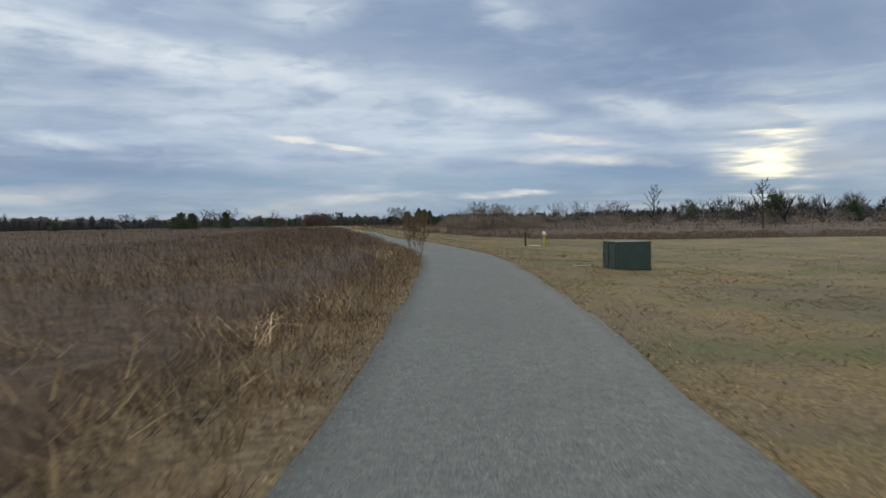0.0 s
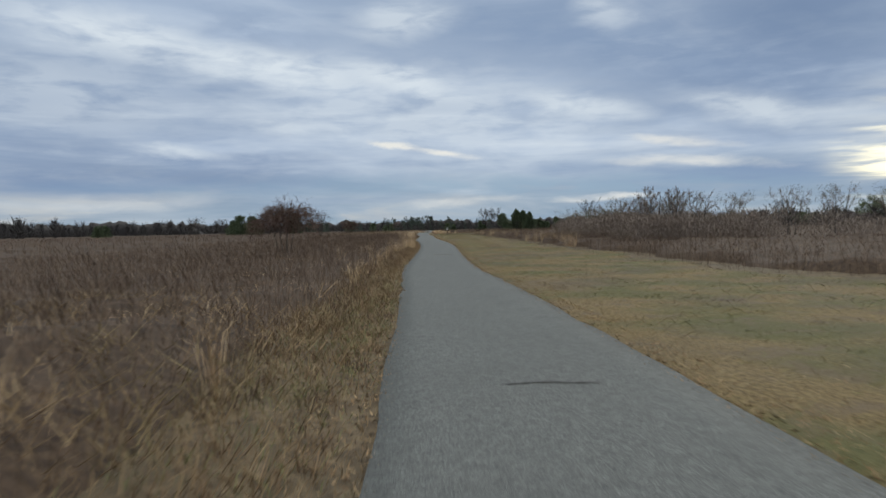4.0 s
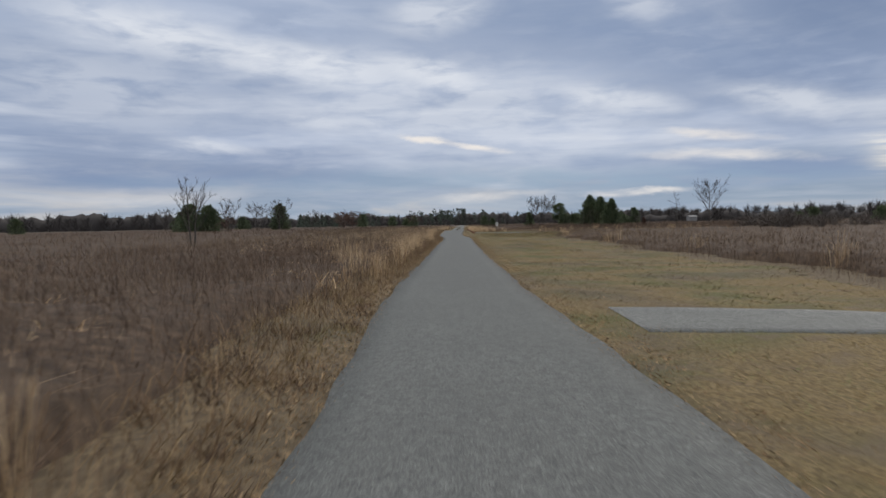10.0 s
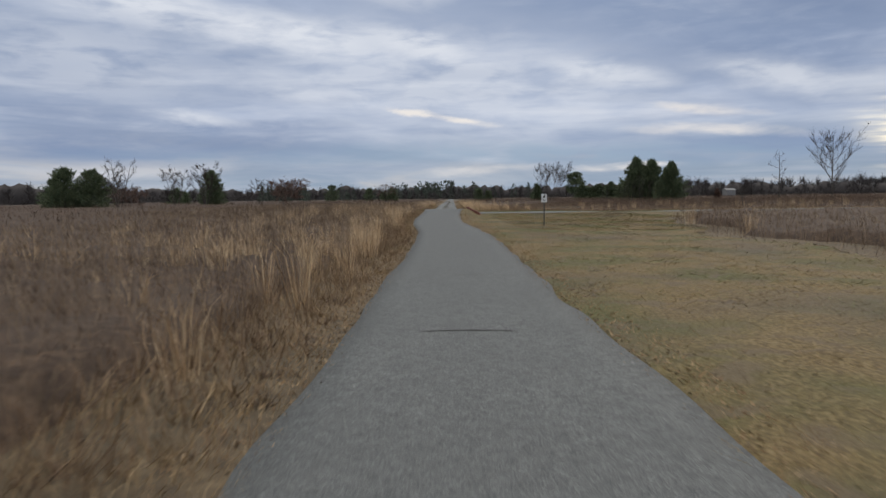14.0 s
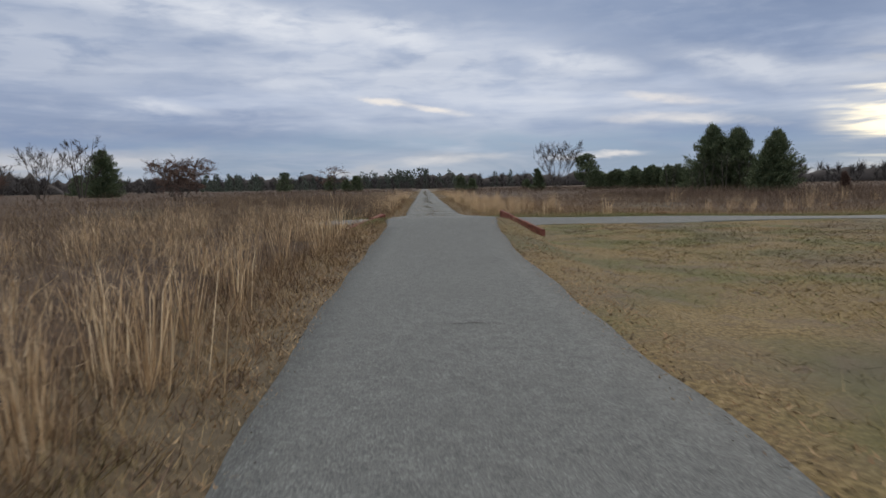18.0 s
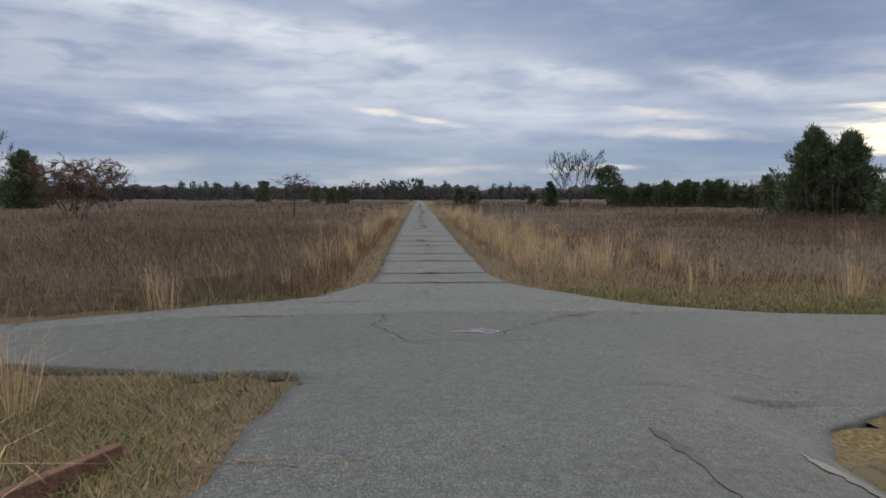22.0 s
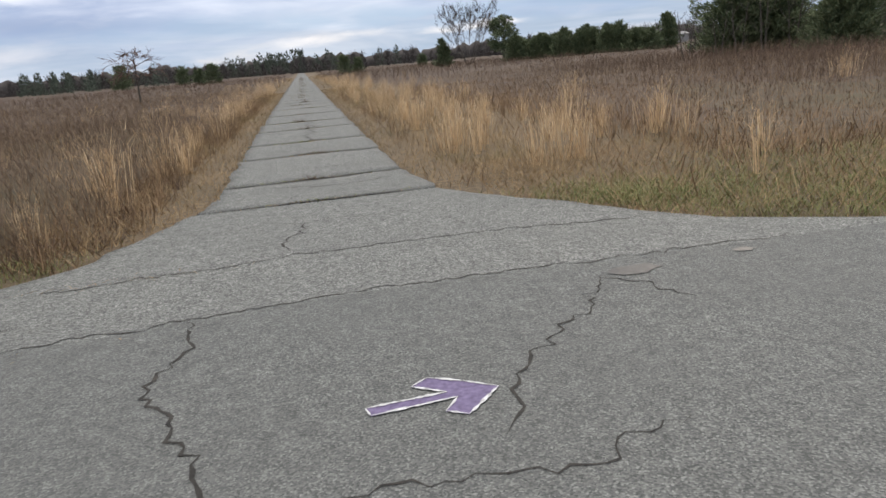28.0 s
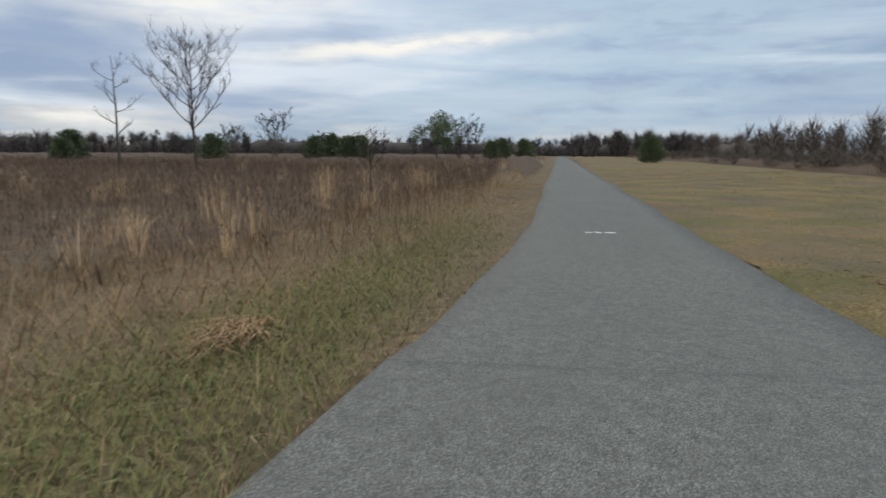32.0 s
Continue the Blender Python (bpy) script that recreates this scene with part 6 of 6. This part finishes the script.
# ---- woods ----
def woods(name, spots, mat, label, seed, evergreen=False, fine=False):
    """Far trees in one mass: each a stem and a crown of many slivers."""
    g = np.random.default_rng(seed)
    V, F, off = [], [], 0
    for x, y, h in spots:
        z = float(land(x, y))
        if evergreen:
            n, w = 90, h * 0.30
            s = g.random(n)
            q, a = w * (1 - s * 0.75) * np.sqrt(g.random(n)), g.random(n) * 2 * math.pi
            p = np.stack([x + q * np.cos(a), y + q * np.sin(a), z + h * (0.04 + 0.92 * s)], -1)
            sz = h * 0.085
        else:
            n, w = (112, h * 0.40) if h > 5.2 else (130, h * 0.62) if fine else (60, h * 0.55)
            s = g.random(n)
            a = g.random(n) * 2 * math.pi
            q = w * np.sin(math.pi * (0.2 + 0.65 * s)) * (0.35 + 0.65 * g.random(n))
            off_ = 0.35 * q * g.random(n)
            p = np.stack([x + off_ * np.cos(a), y + off_ * np.sin(a), z + h * (0.04 + 0.66 * s)], -1)
            rise_to = np.stack([(q - off_) * np.cos(a), (q - off_) * np.sin(a), h * (0.12 + 0.22 * g.random(n))], -1)
        t = g.random(n) * math.pi
        if evergreen:
            u = np.stack([np.cos(t), np.sin(t), g.normal(0, 0.3, n)], -1) * sz * 0.42
            d = np.stack([np.cos(a) * 0.5, np.sin(a) * 0.5, 0.5 + g.random(n)], -1) * sz
        else:
            u = np.stack([np.cos(t), np.sin(t), 0.3 * np.sin(5 * t)], -1) * h * (0.009 if fine else 0.014 if h > 5.2 else 0.026)
            d = rise_to
        V.append(np.concatenate([p - u, p + u, p + d]))
        F.append(tri_faces(n, off))
        off += 3 * n
    return stuff(name, [(np.concatenate(V), np.concatenate(F))], mat, label, "woods")


def belt(n, r0, r1, a0, a1, h0, h1, g):
    """Spots on a ring sector about the crossing; bearings in degrees east of north."""
    a = np.radians(g.uniform(a0, a1, n))
    r = g.uniform(r0, r1, n)
    return [(float(np.sin(b) * q), float(np.cos(b) * q - 30), float(g.uniform(h0, h1))) for b, q in zip(a, r)]


g = np.random.default_rng(5)
spots = belt(460, 330, 430, -75, 60, 6.5, 9.8, g) + belt(190, 270, 330, -80, -28, 7.6, 10.2, g) + belt(330, 255, 340, 16, 88, 6.2, 9.2, g) + belt(120, 230, 420, 88, 97, 8, 11, g)
spots += [(float(g.uniform(52, 90)), float(g.uniform(-150, -40)), float(g.uniform(3, 5))) for _ in range(60)]
spots += belt(160, 260, 420, 100, 160, 7, 11, g) + belt(160, 260, 420, -160, -75, 7, 11, g)
spots += belt(760, 300, 400, -80, 70, 2.6, 5.2, g) + belt(160, 215, 300, -85, -20, 2.2, 4.2, g) + belt(170, 200, 290, 14, 88, 2.2, 4.2, g)
spots += [(float(g.uniform(-260, -125)), float(g.uniform(-10, 90)), float(g.uniform(6.5, 9.0))) for _ in range(110)]
woods("far_woods", spots, M_FARTWIG, "distant grey-brown leafless woods along the horizon", 6)
# scrub along the south side of the east lane's mown strip, and the bare trees behind it
g = np.random.default_rng(61)
spots = [(float(x), float(south_edge(x) - 0.8 - g.uniform(0, 1) ** 1.5 * 14), float(g.uniform(1.9, 2.5))) for x in 34 + 330 * g.random(520) ** 1.7]
woods("lane_scrub", spots, M_SCRUB, "dense grey-brown leafless scrub along the mown strip", 62, fine=True)
spots = [(float(x), float(south_edge(x) - g.uniform(16, 60)), float(g.uniform(6.5, 9.8))) for x in g.uniform(95, 390, 210)]
woods("bare_woods", spots, M_SCRUB, "grey-brown leafless trees rising behind the scrub", 63, fine=True)


def tree_mass(name, line, tall, seed, mat=None, label="closed grey-brown body of distant leafless woods", step=1.6, rough=0.04):
    """The closed body of a far wood behind its ragged front: a long uneven bank."""
    g = np.random.default_rng(seed)
    line = np.asarray(line, float)
    seg = np.linalg.norm(np.diff(line, axis=0), axis=1)
    t = np.concatenate([[0], np.cumsum(seg)])
    u = np.arange(0, t[-1], step)
    x, y = np.interp(u, t, line[:, 0]), np.interp(u, t, line[:, 1])
    n = len(u)
    h = tall * (0.92 + 0.16 * np.sin(u * 0.11 + seed) * np.sin(u * 0.043) + 0.10 * np.sin(u * 0.61 + 2.0 * np.sin(u * 0.17)) + g.normal(0, 0.055, n))
    h = h * np.clip(np.minimum(u, u[-1] - u) / 14, 0.02, 1)
    dx, dy = np.gradient(x), np.gradient(y)
    q = np.hypot(dx, dy)
    nx_, ny_ = -dy / q, dx / q
    rows = []
    for out, up in ((0.0, -0.1), (-0.8, 0.35), (-0.4, 0.7), (1.2, 1.0), (4.0, 0.8), (5.0, -0.1)):
        k = out + g.normal(0, 0.3 + 4 * rough, n)
        rows.append(np.stack([x + nx_ * k, y + ny_ * k, land(x, y) + h * up * (1 + g.normal(0, rough, n))], -1))
    V = np.stack(rows, 1)
    i = np.arange(n * 6).reshape(n, 6)
    F = np.stack([i[:-1, :-1], i[:-1, 1:], i[1:, 1:], i[1:, :-1]], -1).reshape(-1, 4)
    return stuff(name, [(V.reshape(-1, 3), F)], mat or M_FARTWIG, label, "woods")


def arc(r, a0, a1):
    return [(math.sin(radians(a)) * r, math.cos(radians(a)) * r - 30) for a in range(a0, a1 + 1, 2)]


tree_mass("wood_bank", arc(300, -86, -26), 8.0, 1)
tree_mass("wood_bank", arc(425, -32, 26), 8.0, 2)
tree_mass("wood_bank", arc(285, 16, 97), 5.0, 3)
tree_mass("wood_bank", [(430, -82), (280, -64), (150, -50)], 4.0, 4)
spots = [(float(-12.3 + g.normal(0, 9)), float(355 + g.uniform(-10, 25)), float(g.uniform(7.5, 11.5))) for _ in range(34)]
spots += [(float(g.uniform(-50, 30)), float(g.uniform(330, 380)), float(g.uniform(5, 7.5))) for _ in range(30)]
spots += [(float(g.uniform(-78, -56)), float(g.uniform(212, 228)), float(g.uniform(5, 7))) for _ in range(26)]
spots += [(float(g.uniform(-52, -30)), float(g.uniform(210, 230)), float(g.uniform(3.5, 5.5))) for _ in range(10)]
spots += belt(50, 300, 400, -70, 60, 5, 9, g)
woods("far_evergreens", spots, M_FARPINE, "distant dark evergreens in front of the bare woods", 7, True)
for k, (x, y, h) in enumerate(((8, 150, 4.0), (11, 152, 3.4), (-18, 150, 4.4), (-21, 152, 3.6), (26, 160, 3.0))):
    cedar("field_cedar", (x, y), h, h * 1.0, "small dark cedar close to the far end of the lane", 140 + k, "far field cedars", 0.28, 0.35)

# brushwood along the east side of the mown strip: a dense wall, with leafy and bare trees rising from it
g = np.random.default_rng(15)
V, F, off = [], [], 0
for k in range(330):
    if k < 230:
        y = g.uniform(-127, -93)
        x = 15.6 + 9 * g.random() ** 1.8
        h = g.uniform(1.9, 2.75) * np.interp(y, [-126, -118, -100, -93], [0.95, 1.0, 0.98, 0.75])
    else:
        y = g.uniform(-165, -95)
        x = 17.0 + max(0.0, -124 - y) * 1.0 + 30 * g.random() ** 1.3
        h = g.uniform(1.5, 2.6)
    n = 500
    a = g.random(n) * 2 * math.pi
    s = g.random(n)
    q = 1.15 * np.sqrt(g.random(n)) * (0.55 + 0.6 * np.sin(math.pi * (0.15 + 0.75 * s)))
    z = float(land(x, y))
    p = np.stack([x + q * np.cos(a), y + q * np.sin(a), z + h * (0.0 + 0.92 * s)], -1)
    t = g.random(n) * math.pi
    u = np.stack([np.cos(t), np.sin(t), np.zeros(n)], -1) * 0.019
    d = np.stack([g.normal(0, 0.5, n), g.normal(0, 0.5, n), 0.3 + 0.9 * g.random(n)], -1) * 0.26
    V.append(np.concatenate([p - u, p + u, p + d]))
    F.append(tri_faces(n, off))
    off += 3 * n
stuff("brushwood", [(np.concatenate(V), np.concatenate(F))], M_BRUSH, "dense dark leafless brushwood beyond the mown strip", "brush")
for k, (x, y, h) in enumerate(((17.0, -95.2, 3.0), (16.6, -99.6, 3.5), (17.4, -101.2, 3.4), (18.0, -104.0, 3.3), (17.2, -107.0, 3.5), (18.2, -110.5, 3.6), (17.3, -114.2, 3.8), (19.5, -116.0, 3.7),
                               (20.5, -122.0, 3.9), (22.0, -112.0, 3.7), (24.5, -118.5, 4.0), (28.5, -119.5, 4.4), (31.0, -121.0, 4.5), (33.5, -123.5, 4.2), (36.0, -122.0, 4.3))):
    t = bare_tree("willow", (x, y), h, h * 0.75, "brushy tree with a haze of pale late leaves", 160 + k, leaders=3, limbs=6, stem=0.25, rise_=1.2, sub=8, fine=9, group="brush trees", splay=0.25, twig=0.014, mat=M_BRUSH)
    v = [sprays((float(rng.normal(0, 0.75)), float(rng.normal(0, 0.75)), h * float(rng.uniform(0.5, 0.95))), 0.42, 52, 0.05, 400 + k * 29 + j) for j in range(28)]
    V, F, off = [], [], 0
    for a in v:
        V.append(a)
        F.append(tri_faces(len(a) // 3, off))
        off += len(a)
    part("leaves", mesh_arrays("leaves", np.concatenate(V), np.concatenate(F), M_PALELEAF), None, t, "sparse pale olive leaves")
for k, (x, y, h) in enumerate(((17.6, -117.8, 4.5), (17.2, -119.4, 4.1), (17.5, -121.2, 4.7), (18.4, -122.6, 4.5), (19.6, -120.4, 4.4))):
    bare_tree("bare_tree", (x, y), h, h * 0.5, "grey leafless tree rising out of the brush", 190 + k, leaders=3, limbs=8, stem=0.42, rise_=1.2, sub=9, fine=10, splay=0.22, twig=0.011, mat=M_BRUSH)

# tall dry bush at the bend
bare_tree("dry_bush", (-0.85, -195.3), 1.66, 0.95, "tall dry upright bush at the lane edge", 181, M_RUSSET, M_RUSSET, leaders=30, limbs=4, stem=0.35, rise_=2.4, sub=3, fine=4, splay=0.36, twig=0.007, category="bush", stout=0.42)


# ---- things by the lanes ----
def z_at(x, y):
    return float(land(x, y))


cab = thing("utility_cabinet", (4.84, -197.45, z_at(4.84, -197.45)), "dark green painted metal utility cabinet standing on the grass", "utility box", turn=-6)
bm = bmesh.new()
box(bm, (0.95, 1.30, 0.78 + 0.05), (0, 0, 0.78 / 2 - 0.03), 0.018)
part("body", bm, M_GREENBOX, cab)
bm = bmesh.new()
box(bm, (0.99, 0.62, 0.035), (0, -0.34, 0.78 + 0.008), 0.012)
part("lid", bm, M_GREENBOX, cab)
bm = bmesh.new()
box(bm, (0.99, 0.64, 0.03), (0, 0.33, 0.78 + 0.004), 0.012)
part("lid", bm, M_GREENBOX, cab)
for y, w in ((-0.30, 0.56), (0.33, 0.54)):
    bm = bmesh.new()
    box(bm, (0.03, w, 0.78 - 0.10), (-0.487, y, 0.78 / 2), 0.008)
    door = part("door", bm, M_GREENBOX, cab)
    bm = bmesh.new()
    box(bm, (0.03, 0.035, 0.12), (-0.512, y + 0.2, 0.78 / 2 + 0.02), 0.006)
    part("latch", bm, M_POST, door)
bm = bmesh.new()
box(bm, (0.82, 0.022, 0.78 - 0.12), (0, -0.655, 0.78 / 2), 0.008)
part("side_panel", bm, M_GREENBOX, cab)
pipe = thing("pipe_offcut", (3.9, -196.4, z_at(3.9, -196.4)), "short white plastic pipe lying in the grass", "pipe", turn=-28)
bm = bmesh.new()
tube(bm, (-0.26, 0, 0.03), (0.26, 0, 0.024), 0.022, None, 10)
part("pipe", bm, M_CONCRETE, pipe)

post = thing("marker_post", (7.75, -176.5, z_at(7.75, -176.5)), "dark green square timber marker post in the grass", "post")
bm = bmesh.new()
box(bm, (0.085, 0.085, 0.82), (0, 0, 0.40), 0.008)
part("shaft", bm, M_DARKGREEN, post)
stand = thing("standpipe", (8.85, -176.6, z_at(8.85, -176.6)), "yellow standpipe with a white domed cap", "standpipe")
bm = bmesh.new()
tube(bm, (0, 0, 0), (0, 0, 0.72), 0.048, None, 14)
tube(bm, (0, 0, 0.5), (0, 0, 0.54), 0.065, None, 14)
part("pipe", bm, M_YELLOW, stand)
bm = bmesh.new()
bmesh.ops.create_uvsphere(bm, u_segments=14, v_segments=9, radius=0.10, matrix=Matrix.Translation((0, 0, 0.78)) @ Matrix.Diagonal((1, 1, 1.05, 1)))
tube(bm, (0, 0, 0.69), (0, 0, 0.76), 0.10, None, 14)
part("cap", bm, M_WHITE, stand, "white domed cap")
bm = bmesh.new()
tube(bm, (0.04, 0, 0.66), (0.17, 0, 0.64), 0.03, None, 10)
part("spout", bm, M_YELLOW, stand)
slab_ = thing("concrete_pad", (8.35, -176.4, z_at(8.35, -176.4)), "flat pale concrete pad sunk in the turf", "pad")
bm = bmesh.new()
box(bm, (0.62, 0.45, 0.08), (0, 0, 0.01), 0.012)
part("pad", bm, M_CONCRETE, slab_)

sign = thing("path_sign", (4.38, -25.9, z_at(4.38, -25.9)), "small white notice on a dark steel post in the grass", "sign", turn=4)
bm = bmesh.new()
box(bm, (0.045, 0.03, 1.62), (0, 0, 0.78), 0.004)
part("post", bm, M_POST, sign)
bm = bmesh.new()
box(bm, (0.26, 0.008, 0.40), (0, -0.021, 1.38), 0.003)
face = part("plate", bm, M_WHITE, sign, "white enamel plate")
bm = bmesh.new()
for w, h, x, z in ((0.10, 0.11, 0.0, 1.44), (0.045, 0.06, 0.035, 1.52), (0.16, 0.018, 0, 1.33), (0.13, 0.016, 0, 1.29), (0.15, 0.014, 0, 1.255)):
    box(bm, (w, 0.003, h), (x, -0.0268, z))
part("print", bm, M_BLACK, face)


def parapet(name, a, b, label, seed, half=0.11):
    """A low rust-red wing wall of the culvert: a short worn head block, then a sloping beam with a worn cap board."""
    g = np.random.default_rng(seed)
    a, b = Vector(a), Vector(b)
    ob = thing(name, (a.x, a.y, z_at(a.x, a.y) - 0.05), label, "parapet")
    base = Vector(ob.location)
    d = b - a
    side = Vector((-d.y, d.x, 0)).normalized() * half

    def run(t0, t1, drop, shift, n):
        bm = bmesh.new()
        rows = []
        for i in range(n + 1):
            p = a + d * (t0 + (t1 - t0) * i / n) + side * shift + Vector((0, 0, g.normal(0, 0.008) - drop))
            lowz = z_at(p.x, p.y) - 0.12
            rows.append([bm.verts.new(v - base) for v in (Vector((*(p - side).xy, lowz)), p - side - Vector((0, 0, 0.02 + 0.012 * g.random())), p - side * (0.72 + 0.2 * g.random()),
                                                         p + side * (0.72 + 0.2 * g.random()), p + side - Vector((0, 0, 0.02 + 0.012 * g.random())), Vector((*(p + side).xy, lowz)))])
        for r0, r1 in zip(rows, rows[1:]):
            for i in range(5):
                bm.faces.new((r0[i], r0[i + 1], r1[i + 1], r1[i]))
        bm.faces.new(rows[0])
        bm.faces.new(rows[-1][::-1])
        bmesh.ops.recalc_face_normals(bm, faces=bm.faces[:])
        return bm

    part("head_block", run(0.0, 0.30, 0.0, 0.0, 5), M_RUST, ob, "chipped rust-red head block")
    part("beam", run(0.305, 1.0, 0.03, 0.10, 10), M_RUST, ob)
    bm = bmesh.new()
    for t0, t1, drop, k0 in ((0.02, 0.29, 0.0, 0.0), (0.33, 0.98, 0.03, 0.10)):
        p, q = a + d * t0 + side * k0 - base, a + d * t1 + side * k0 - base
        vs = []
        for r in (p, q):
            for k, up in ((-0.66, -0.012), (-0.60, 0.004), (0.60, 0.004), (0.66, -0.012)):
                vs.append(bm.verts.new(r + side * k + Vector((0, 0, up - drop))))
        for f4 in ((0, 1, 5, 4), (1, 2, 6, 5), (2, 3, 7, 6), (3, 0, 4, 7), (0, 3, 2, 1), (4, 5, 6, 7)):
            bm.faces.new([vs[i] for i in f4])
    part("cap_board", bm, M_WORN, ob, "weathered brown cap boards")
    return ob


parapet("culvert_parapet", (1.19, -2.05, 0.74), (2.15, -4.15, 0.28), "rust-red low sloping parapet beside the grassy bank", 1, 0.055)
parapet("culvert_parapet", (-2.5, -2.2, 0.69), (-3.55, -3.5, 0.36), "rust-red low sloping parapet with a worn brown top", 2)
back = thing("retaining_board", (-3.40, -0.38, z_at(-3.40, -0.38) - 0.05), "brown weathered retaining board behind the parapet", "retaining board", turn=67)
bm = bmesh.new()
box(bm, (0.90, 0.08, 0.30), (0, 0, 0.09), 0.012)
part("board", bm, M_WORN, back)

shed = thing("far_shed", (83.5, 150.0, z_at(83.5, 150)), "small pale shed far off among the trees", "shed", turn=10)
bm = bmesh.new()
box(bm, (2.9, 2.4, 2.5), (0, 0, 1.25))
part("wall", bm, M_BUILDING, shed)
bm = bmesh.new()
vs = [bm.verts.new(v) for v in ((-1.6, -1.4, 2.46), (1.6, -1.4, 2.46), (1.6, 1.4, 2.46), (-1.6, 1.4, 2.46), (-1.6, 0, 3.0), (1.6, 0, 3.0))]
for f4 in ((0, 1, 5, 4), (2, 3, 4, 5), (0, 4, 3), (1, 2, 5), (0, 3, 2, 1)):
    bm.faces.new([vs[i] for i in f4])
part("roof", bm, M_BUILDING, shed)
